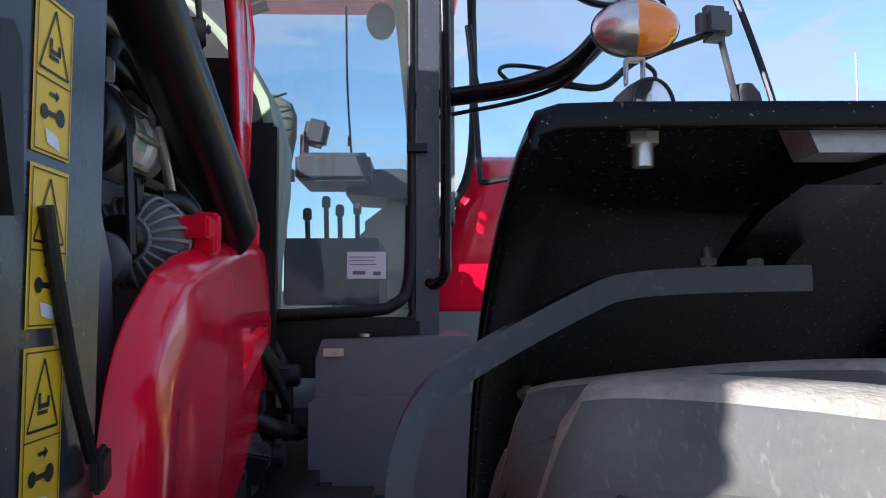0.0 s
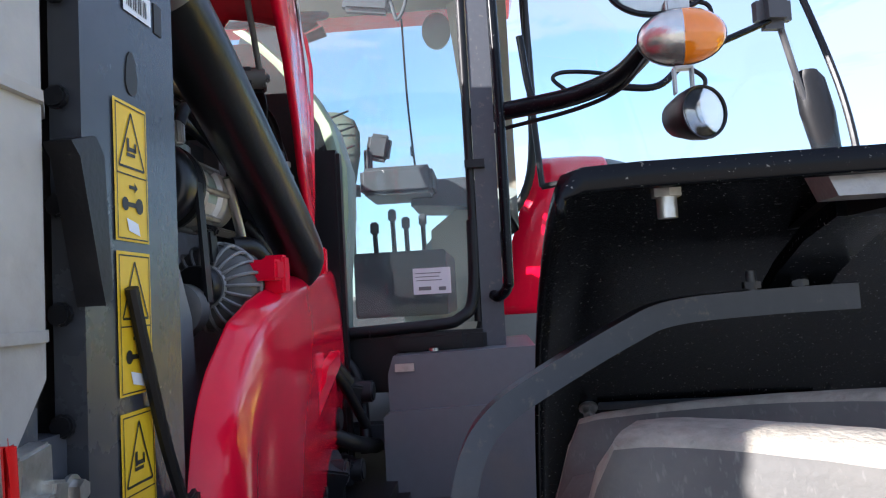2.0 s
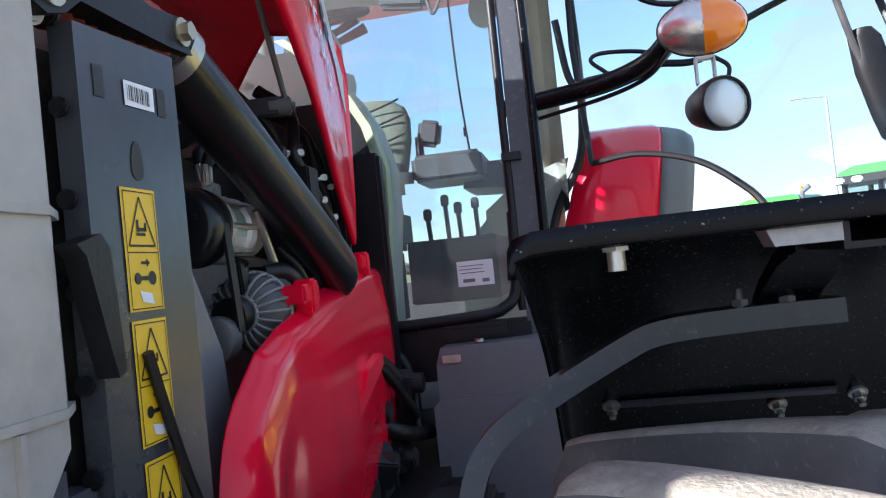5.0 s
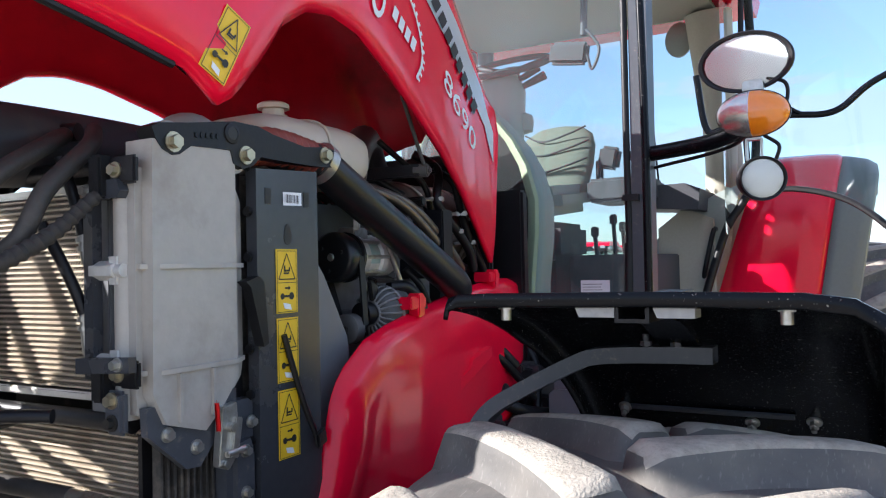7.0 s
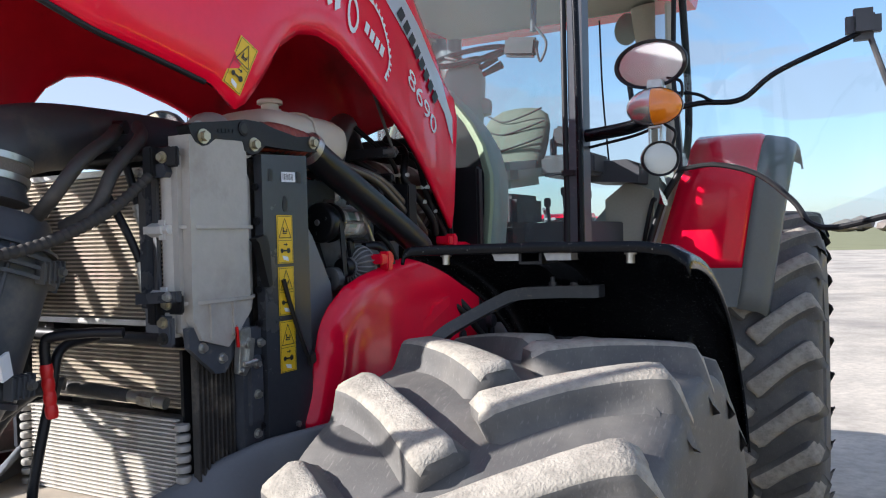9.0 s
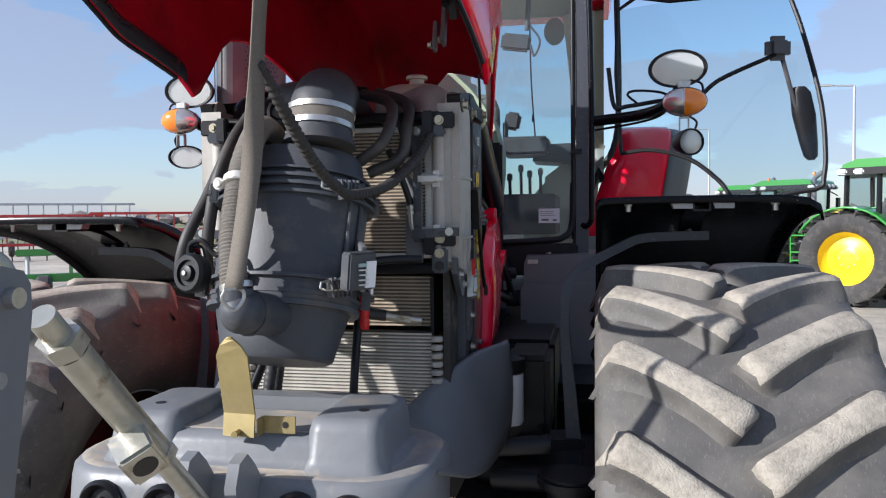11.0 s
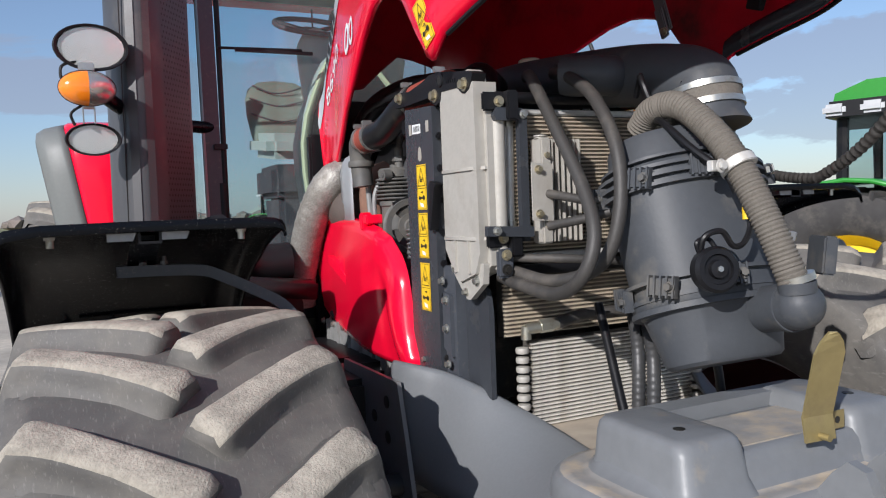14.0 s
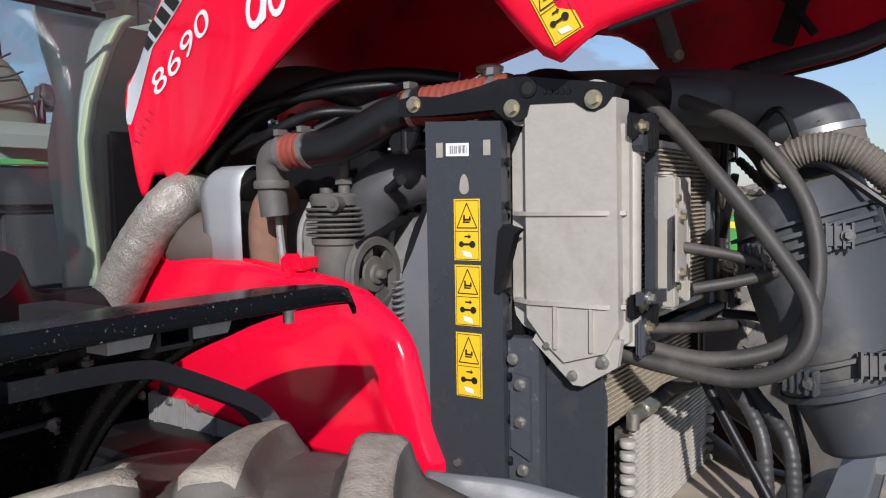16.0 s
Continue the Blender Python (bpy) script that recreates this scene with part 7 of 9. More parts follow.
# frame, hubs and links below carry the underbody's shade as colour
for s in SIDES:
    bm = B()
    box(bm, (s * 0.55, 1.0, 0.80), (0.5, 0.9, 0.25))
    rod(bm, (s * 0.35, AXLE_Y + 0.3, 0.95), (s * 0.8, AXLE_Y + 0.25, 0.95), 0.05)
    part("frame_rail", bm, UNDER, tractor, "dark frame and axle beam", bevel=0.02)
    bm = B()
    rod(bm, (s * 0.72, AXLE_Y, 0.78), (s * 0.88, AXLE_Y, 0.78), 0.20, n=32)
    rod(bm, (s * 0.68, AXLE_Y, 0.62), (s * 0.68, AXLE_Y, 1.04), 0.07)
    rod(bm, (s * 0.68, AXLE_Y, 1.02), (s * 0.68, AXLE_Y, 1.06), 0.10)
    part("wheel_hub", bm, UNDER, tractor, "grey hub carrier with kingpin, darkened for shade", bevel=0.01)
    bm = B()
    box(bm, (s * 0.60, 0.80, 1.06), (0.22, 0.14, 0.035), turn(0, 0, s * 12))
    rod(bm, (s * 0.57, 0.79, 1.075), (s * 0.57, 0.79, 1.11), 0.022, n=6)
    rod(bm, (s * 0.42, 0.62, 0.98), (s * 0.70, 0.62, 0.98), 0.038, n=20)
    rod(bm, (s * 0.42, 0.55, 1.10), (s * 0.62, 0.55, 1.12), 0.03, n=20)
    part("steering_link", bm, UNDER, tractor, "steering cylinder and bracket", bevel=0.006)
    bm = B()
    box(bm, (s * 0.52, 0.95, 1.20), (0.16, 0.30, 0.30))
    box(bm, (s * 0.50, 1.4, 1.15), (0.2, 0.5, 0.4))
    part("side_tank", bm, BLACK, tractor, "dark tank behind the wheel", bevel=0.02)
bm = B()
lathe(bm, [(0.045, -0.10), (0.05, -0.09), (0.05, 0.07), (0.03, 0.08)], Matrix.Translation((0.47, 0.70, 1.24)), 28)
flt = part("fuel_filter", bm, WHITE, tractor, "white spin-on filter cartridge")
bm = B()
lathe(bm, [(0.052, 0.075), (0.055, 0.085), (0.055, 0.12), (0.04, 0.125)], Matrix.Translation((0.47, 0.70, 1.24)), 28)
part("filter_head", bm, BLACK, flt)

# dark tanks and steps low between wheel and cab
for s in SIDES:
    bm = B()
    box(bm, (s * 0.60, 1.95, 0.72), (0.42, 1.15, 0.80))
    part("fuel_tank", bm, BLACK, tractor, "dark moulded fuel tank below the cab", bevel=0.06, segs=4)
    for k in range(3):
        bm = B()
        box(bm, (s * 0.98, 1.95, 0.45 + 0.30 * k), (0.26, 0.40, 0.03))
        part("cab_step", bm, BLACK, tractor, "black cab entry step", bevel=0.008)

# ---- cab ----
cab = new("cab")
cab.parent = tractor
tagged(cab, "tractor cab with tinted glass and dark grey frame")
for s in SIDES:
    bm = B()
    for a, b, w, d in (((0.695, 2.06, 1.55), (0.700, 2.09, 3.30), 0.062, 0.09),):
        rows = []
        for t in (0, 1):
            p = Vector(a).lerp(Vector(b), t)
            rows.append([(s * (p.x + e * w / 2), p.y + f * d / 2, p.z) for e, f in ((-1, -1), (1, -1), (1, 1), (-1, 1))])
        vs = sheet(bm, rows, True)
        bm.faces.new(vs[0])
        bm.faces.new(vs[1])
    part("front_pillar", bm, STAY, cab, "dark grey cab front pillar", bevel=0.012)
    bm = B()
    tube(bm, [(s * 0.655, 2.03, 1.72), (s * 0.652, 2.03, 2.4), (s * 0.650, 2.05, 3.28)], 0.012, 10)
    box(bm, (s * 0.668, 2.02, 2.155), (0.055, 0.04, 0.022))
    part("glass_edge", bm, BLACK, cab, "black windscreen edge and clamp")
    bm = B()
    tube(bm, [(s * 0.70, 1.985, 1.79), (s * 0.715, 1.955, 1.785), (s * 0.738, 1.93, 1.81), (s * 0.742, 1.925, 1.88), (s * 0.742, 1.93, 2.4), (s * 0.724, 1.955, 3.2)], 0.014, 12)
    if s > 0:
        part("grab_rail", bm, BLACKGLOSS, cab, "long black grab rail")
    else:
        bm.free()
    bm = B()
    tube(bm, [(s * 0.60, 3.30, 1.55), (s * 0.755, 3.33, 2.056), (s * 0.905, 3.33, 2.40), (s * 0.90, 3.25, 3.30)] if s > 0 else [(s * 0.80, 2.95, 1.50), (s * 0.815, 2.98, 2.2), (s * 0.79, 2.95, 3.30)], 0.020 if s > 0 else 0.035, 10)
    part("middle_pillar", bm, BLACK, cab, "dark cab door pillar")
    bm = B()
    tube(bm, [(s * 0.72, 3.75, 1.70), (s * 0.74, 3.80, 2.4), (s * 0.68, 3.68, 3.30)], 0.05, 10)
    part("rear_pillar", bm, TRIM if s > 0 else CHASSIS, cab, "rear cab pillar with beige trim")
bm = B()
tube(bm, [(-0.665, 2.03, 2.0), (-0.66, 2.02, 1.80), (-0.63, 2.0, 1.735), (-0.50, 1.99, 1.715), (0, 1.98, 1.70), (0.50, 1.99, 1.715), (0.61, 2.0, 1.735), (0.645, 2.02, 1.80), (0.652, 2.03, 2.0)], 0.016, 12)
part("windscreen_frame", bm, BLACK, cab, "black lower windscreen frame")
bm = B()
box(bm, (0.52, 2.0, 1.675), (0.20, 0.05, 0.045))
box(bm, (0.36, 1.985, 1.705), (0.022, 0.03, 0.04))
box(bm, (0, 2.03, 1.62), (1.35, 0.06, 0.16))
part("cowl", bm, BLACK, cab, "black cowl under the windscreen", bevel=0.01)
bm = B()
rows = []
for z in (1.72, 2.2, 2.7, 3.27):
    rows.append([(x, 2.045 - 0.03 * (1 - (x / 0.65) ** 2), z) for x in np.linspace(-0.655, 0.655, 13)])
sheet(bm, rows)
ws = part("windscreen", bm, SCREEN, cab, "lightly tinted curved windscreen", 60)
ws.visible_shadow = False
for s in SIDES:
    if s < 0:
        bm = B()
        sheet(bm, [[(s * 0.735, 2.10, z), (s * 0.80, 2.5, z), (s * 0.815, 2.93, z)] for z in (1.60, 2.3, 3.27)])
        g = part("door_glass", bm, GLASS, cab, "tinted door glass", 60)
        g.visible_shadow = False
        bm = B()
        tube(bm, [(s * 0.74, 2.12, 1.60), (s * 0.80, 2.5, 1.57), (s * 0.815, 2.9, 1.60)], 0.02, 8)
        part("door_sill", bm, BLACK, cab, "black door sill")
    bm = B()
    sheet(bm, [[(s * 0.815, 3.0, z), (s * 0.78, 3.4, z), (s * 0.74, 3.74, z)] for z in (2.05, 2.5, 3.27)])
    g = part("side_window", bm, GLASS, cab, "tinted rear side window", 60)
    g.visible_shadow = False
bm = B()
sheet(bm, [[(-0.70, 3.80, z), (0, 3.85, z), (0.70, 3.80, z)] for z in (1.80, 2.4, 3.27)])
g = part("rear_window", bm, GLASS, cab, "tinted rear window", 60)
g.visible_shadow = False
bm = B()
slab(bm, [(-0.86, 3.27), (0.86, 3.27), (0.88, 3.35), (0.80, 3.50), (-0.80, 3.50), (-0.88, 3.35)], "y", 1.90, 3.95)
part("cab_roof", bm, RED, cab, "cab roof above the windscreen", bevel=0.04)
bm = B()
box(bm, (0, 2.9, 3.255), (1.40, 1.55, 0.02))
part("headliner", bm, TRIM, cab, "beige headliner")
bm = B()
rod(bm, (-0.62, 2.10, 3.20), (0.62, 2.10, 3.20), 0.02)
box(bm, (0, 2.12, 3.19), (1.25, 0.02, 0.10))
part("sun_visor", bm, DARKTRIM, cab, "dark sun visor band", bevel=0.004)
bm = B()
box(bm, (0, 2.9, 1.42), (1.45, 1.75, 0.08))
part("cab_floor", bm, DARKTRIM, cab, "dark cab floor", bevel=0.01)
bm = B()
box(bm, (0, 3.80, 1.62), (1.40, 0.06, 0.36))
part("rear_bulkhead", bm, DARKTRIM, cab, "dark bulkhead", bevel=0.01)
# wiper across the windscreen
bm = B()
rod(bm, (-0.66, 2.005, 2.574), (-0.30, 1.985, 2.578), 0.006, n=8)
wp = part("wiper_arm", bm, BLACK, cab, "thin black windscreen wiper")
bm = B()
box(bm, (-0.42, 1.992, 2.566), (0.34, 0.012, 0.014))
part("wiper_blade", bm, BLACK, wp)
# windscreen card
bm = B()
box(bm, (0.533, 2.012, 1.838), (0.104, 0.0015, 0.072))
card = part("window_card", bm, WHITE, cab, "small white printed card behind the windscreen")
bm = B()
for k, (u, v, w) in enumerate(((-0.01, 0.022, 0.07), (-0.012, 0.012, 0.066), (-0.008, 0.002, 0.07), (-0.02, -0.02, 0.034), (0.028, -0.022, 0.02))):
    box(bm, (0.533 + u, 2.0105, 1.838 + v), (w, 0.001, 0.0022 if k < 3 else 0.010))
part("print_lines", bm, CHASSIS, card, "illegible grey print")
# seat, armrest, steering wheel, console
SX = -0.075
bm = B()
rows = []
for z, w, d, y in ((2.24, 0.200, 0.055, 3.16), (2.32, 0.215, 0.070, 3.19), (2.44, 0.225, 0.075, 3.25), (2.55, 0.215, 0.070, 3.32), (2.62, 0.185, 0.060, 3.37), (2.665, 0.12, 0.04, 3.40), (2.675, 0.05, 0.02, 3.405)):
    rows.append([(SX + w * math.copysign(abs(math.cos(a)) ** 0.7, math.cos(a)), y + d * math.sin(a), z) for a in np.linspace(0, 2 * math.pi, 28, endpoint=False)])
vs = sheet(bm, rows, True)
bm.faces.new(vs[0])
bm.faces.new(vs[-1])
seat = part("operator_seat", bm, SEATM, cab, "pale green fabric-covered operator seat", 60)
seat.location.y = -0.05
bm = B()
for z, w, y in ((2.58, 0.17, 3.275), (2.50, 0.20, 3.235), (2.40, 0.21, 3.17)):
    tube(bm, [(SX - w, y + 0.03, z + 0.05), (SX - 0.05, y - 0.022, z), (SX + w * 0.5, y - 0.012, z + 0.03), (SX + w, y + 0.03, z + 0.07)], 0.005, 6)
part("seat_seam", bm, DARKTRIM, seat, "dark seat seams")
bm = B()
box(bm, (SX, 2.98, 2.245), (0.46, 0.50, 0.14), turn(6, 0, 0))
part("seat_cushion", bm, TRIMG, seat, "pale grey seat cushion", bevel=0.045, segs=4)
bm = B()
box(bm, (SX, 3.0, 2.04), (0.40, 0.42, 0.18))
box(bm, (SX, 3.0, 1.80), (0.32, 0.36, 0.34))
part("seat_base", bm, DARKTRIM, seat, "dark suspension seat base", bevel=0.03)
bm = B()
box(bm, (SX + 0.305, 3.27, 2.465), (0.10, 0.08, 0.115), turn(0, 12, 0))
box(bm, (SX + 0.40, 3.22, 2.285), (0.30, 0.34, 0.115))
box(bm, (SX + 0.26, 3.24, 2.36), (0.035, 0.05, 0.22))
part("armrest", bm, DARKTRIM, seat, "dark armrest with controls", bevel=0.025, segs=3)
bm = B()
for x, y, z in ((0.30, 3.05, 2.12), (0.36, 3.0, 2.08), (0.24, 2.95, 2.06), (0.42, 3.1, 2.10)):
    rod(bm, (x, y, 1.95), (x, y - 0.03, z), 0.010)
    box(bm, (x, y - 0.03, z + 0.02), (0.032, 0.032, 0.05))
box(bm, (0.36, 3.05, 1.85), (0.34, 0.7, 0.24))
part("control_console", bm, DARKTRIM, cab, "dark control console with levers", bevel=0.006)
bm = B()
slab(bm, [(0.36, 2.20), (0.66, 2.18), (0.67, 2.28), (0.60, 2.31), (0.38, 2.305)], "y", 3.20, 3.62)
part("side_console", bm, DARKTRIM, cab, "dark side console", bevel=0.02)
bm = B()
slab(bm, [(0.43, 1.80), (0.43, 2.10), (0.56, 2.20), (0.70, 2.14), (0.70, 1.6), (0.50, 1.6)], "y", 3.36, 3.40)
part("rear_trim_panel", bm, TRIM, cab, "beige lower trim panel", bevel=0.01)
bm = B()
WM = Matrix.Translation((-0.055, 2.62, 2.845)) @ turn(24, 0, 0)
tube(bm, [WM @ Vector((0.195 * math.cos(a), 0.195 * math.sin(a), 0)) for a in np.linspace(0, 6.283, 25)], 0.014, 10, 3)
for a in (20, 160, 270):
    rod(bm, WM @ Vector((0, 0, -0.03)), WM @ Vector((0.185 * math.cos(radians(a)), 0.185 * math.sin(radians(a)), 0)), 0.012)
rod(bm, WM @ Vector((0, 0, -0.01)), WM @ Vector((0, 0, -0.07)), 0.05)
part("steering_wheel", bm, DARKTRIM, cab, "dark steering wheel")
bm = B()
tube(bm, [(-0.055, 2.60, 2.79), (-0.055, 2.56, 2.72), (-0.05, 2.50, 2.58), (-0.04, 2.43, 2.40), (-0.02, 2.38, 2.18), (-0.01, 2.36, 1.95), (0, 2.34, 1.5)], [0.060, 0.105, 0.118, 0.122, 0.13, 0.14, 0.15], 24)
col = part("steering_column", bm, TRIMG, cab, "pale grey-green steering column and dashboard", 60)
# bell-shaped dashboard shell with a pale edge and a black front
DASH = [(1.60, 0.262, 0.0), (1.86, 0.270, 0.0), (2.05, 0.290, 0.0), (2.18, 0.292, 0.0), (2.31, 0.262, -0.004), (2.41, 0.215, -0.012), (2.50, 0.160, -0.030), (2.57, 0.105, -0.045), (2.61, 0.06, -0.05)]
bm = B()
sheet(bm, [[(c + w * u, 2.095 + v * (0.25 + w) , z) for u, v in ((1.0, 0.0), (1.02, 0.10), (1.01, 0.25), (0.90, 0.45), (0.70, 0.65), (0.45, 0.78), (0.0, 0.82), (-0.45, 0.78), (-0.70, 0.65), (-0.90, 0.45), (-1.01, 0.25), (-1.02, 0.10), (-1.0, 0.0))] for z, w, c in DASH])
dash = part("dashboard", bm, TRIMG, cab, "bell-shaped grey-green dashboard shell", 70)
solid(dash, 0.006)
bm = B()
slab(bm, [(c + w - 0.036, z) for z, w, c in DASH[:-1]] + [(c - w + 0.036, z) for z, w, c in reversed(DASH[:-1])], "y", 2.088, 2.096)
part("dash_front", bm, BLACK, dash, "black front of the dashboard")
for e in SIDES:
    bm = B()
    sheet(bm, [[(c + e * (w + 0.004), 2.094, z), (c + e * (w - 0.006), 2.080, z), (c + e * (w - 0.036), 2.084, z)] for z, w, c in DASH])
    solid(part("dash_edge", bm, PALEGREEN, dash, "pale green dashboard edge trim", 60), 0.004)
for dx, dz in ((0.10, 0.02), (0.13, -0.02)):
    bm = B()
    tube(bm, [(-0.02, 2.56, 2.73 + dz), (0.05, 2.56, 2.75 + dz), (0.02 + dx, 2.56, 2.785 + dz)], [0.012, 0.014, 0.02], 10)
    part("stalk", bm, DARKTRIM, col, "dark control stalk")
bm = B()
lathe(bm, [(0.02, -0.05), (0.05, -0.04), (0.056, 0.0), (0.05, 0.03), (0.02, 0.045)], Matrix.Translation((0.045, 2.53, 2.56)), 20)
part("column_knob", bm, TRIMG, col, "round pale column cover")
bm = B()
tube(bm, [(0.30, 3.78, 3.25), (0.31, 3.78, 2.8), (0.34, 3.78, 2.35)], 0.006, 8)
box(bm, (0.32, 3.775, 2.55), (0.016, 0.01, 0.05))
part("rear_wiper", bm, BLACK, cab, "thin rear window wiper")
bm = B()
box(bm, (0.34, 2.35, 2.78), (0.16, 0.05, 0.09), turn(0, 8, 0))
rod(bm, (0.40, 2.35, 2.83), (0.42, 2.35, 3.25), 0.014)
tube(bm, [(0.42, 2.33, 2.86), (0.47, 2.33, 2.78), (0.44, 2.33, 2.70), (0.42, 2.33, 2.76)], 0.006, 8)
part("interior_mirror", bm, DARKTRIM, cab, "dark interior mirror on a cable", bevel=0.02)
bm = B()
lathe(bm, [(0.04, -0.03), (0.07, -0.02), (0.075, 0.0), (0.05, 0.006)], Matrix.Translation((0.48, 3.74, 3.16)) @ turn(80, 0, 0) @ Matrix.Scale(1.25, 4), 24, 0.8, 1.1)
part("cab_fan", bm, TRIMG, cab, "round pale cab fan")
# fender instrument panel beside the door
bm = B()
slab(bm, [(0.28, 1.60), (0.28, 1.90), (0.36, 2.0), (0.465, 2.11), (0.58, 2.20), (0.72, 2.275), (0.83, 2.31), (0.70, 1.90), (0.60, 1.60)], "y", 3.43, 3.50)
ip = part("door_side_panel", bm, TRIMG, cab, "pale grey panel with round vent beside the door", bevel=0.015)
bm = B()
lathe(bm, [(0.04, -0.01), (0.052, 0.0), (0.048, 0.008), (0.036, 0.004)], Matrix.Translation((0.560, 3.425, 1.988)) @ Matrix.Scale(1.1, 4) @ turn(90, 0, 0), 28)
for k in range(4):
    box(bm, (0.560, 3.420, 1.964 + 0.016 * k), (0.07, 0.012, 0.004))
part("air_vent", bm, BLACK, ip, "round black air vent")
bm = B()
rod(bm, (0.617, 3.43, 2.123), (0.617, 3.422, 2.123), 0.032, n=24)
lg = part("round_badge", bm, BLACK, ip, "round black badge")
bm = B()
for a in (-35, 35):
    box(bm, (0.617, 3.420, 2.123), (0.030, 0.002, 0.010), turn(0, a, 0))
part("badge_mark", bm, LEVER, lg, "plain red mark")
bm = B()
tube(bm, [(0.70, 3.42, 2.09), (0.70, 3.36, 2.08), (0.675, 3.345, 1.97), (0.65, 3.36, 1.86), (0.645, 3.42, 1.85)], 0.012, 10)
part("door_handle", bm, BLACK, ip, "black grab handle")

# open right-hand door: curved glass in a thin black frame
bm = B()
HB, HT = Vector((0.90, 3.02, 2.22)), Vector((0.88, 3.05, 3.0))
lower = curve_points([(0.92, 3.02, 2.22), (1.10, 2.92, 2.225), (1.30, 2.82, 2.16), (1.45, 2.74, 2.03), (1.52, 2.70, 1.93), (1.62, 2.68, 1.905), (1.80, 2.62, 1.945), (1.92, 2.58, 1.965)], 6)
outer = curve_points([(1.955, 2.57, 1.985), (1.975, 2.60, 2.15), (1.97, 2.68, 2.45), (1.90, 2.78, 2.85), (1.84, 2.86, 3.1)], 6)
loop = lower + outer + [Vector((1.2, 2.98, 3.12)), Vector((0.90, 3.05, 3.1))]
dv = [bm.verts.new(p) for p in loop]
f = bm.faces.new(dv)
bmesh.ops.triangulate(bm, faces=[f])
door = part("open_door", bm, GLASS, cab, "open curved glass cab door", 60)
door.visible_shadow = False
bm = B()
tube(bm, loop + [loop[0]], 0.013, 8, 2)
part("door_frame", bm, BLACK, door, "thin black door frame")

# ---- intake stack on the left with perforated guard ----
bm = B()
corners = [(0.124, 0.25, 0.02), (0.124, 0.19, 0.03), (-0.02, -0.008, 0.06), (-0.085, -0.034, 0.05), (-0.147, -0.004, 0.06), (-0.185, 0.15, 0.06), (-0.185, 0.25, 0.02)]
stack_ring = []
for i, (x, y, r) in enumerate(corners):
    c = Vector((x, y, 0))
    u, v = (Vector((*corners[i - 1][:2], 0)) - c).normalized(), (Vector((*corners[(i + 1) % len(corners)][:2], 0)) - c).normalized()
    stack_ring += [(c + u * r * 0.9) * (1 - t) ** 2 + c * 2 * t * (1 - t) + (c + v * r * 0.9) * t ** 2 for t in (0, 0.25, 0.5, 0.75, 1)]
SN = [(-0.93, 1.64, 1.74), (-0.925, 1.645, 2.3), (-0.912, 1.665, 3.35)]
rows = []
for x, y, z in SN:
    rows.append([(x + p.x, y + p.y, z) for p in stack_ring])
vs = sheet(bm, rows, True)
bm.faces.new(vs[-1])
bm.faces.new(vs[0])
st = part("exhaust_column", bm, SNORK, tractor, "tall grey exhaust stack cover with perforated side", 50)
bm = B()
for j in range(58):
    z = 1.86 + 0.021 * j
    for i in range(9):
        f = 0.16 + 0.74 * (i + (0.5 if j % 2 else 0)) / 9
        n = Vector((0.198, -0.144, 0)).normalized()
        k = (z - 1.74) * 0.011, (z - 1.74) * 0.0147
        x = -0.93 + k[0] - 0.02 + 0.144 * f + n.x * 0.0016
        y = 1.64 + k[1] - 0.008 + 0.198 * f + n.y * 0.0016
        m = Matrix.Translation((x, y, z)) @ n.to_track_quat("Z", "Y").to_matrix().to_4x4()
        bmesh.ops.create_circle(bm, cap_ends=True, segments=8, radius=0.0050, matrix=m)
tagged(part("perforation", bm, INK, st, "rows of small punched holes", 0), kind="stuff")
bm = B()
box(bm, (-1.067, 1.645, 2.4), (0.004, 0.004, 1.3), turn(0.8, 0.6, 0))
part("stack_seam", bm, INK, st, "panel seam")
bm = B()
tube(bm, [(-0.80, 1.70, 1.80), (-0.72, 1.75, 1.70), (-0.60, 1.80, 1.66), (-0.45, 1.80, 1.66)], [0.10, 0.09, 0.08, 0.08], 14)
part("stack_foot", bm, BLACK, tractor, "grey duct at the foot of the stack")

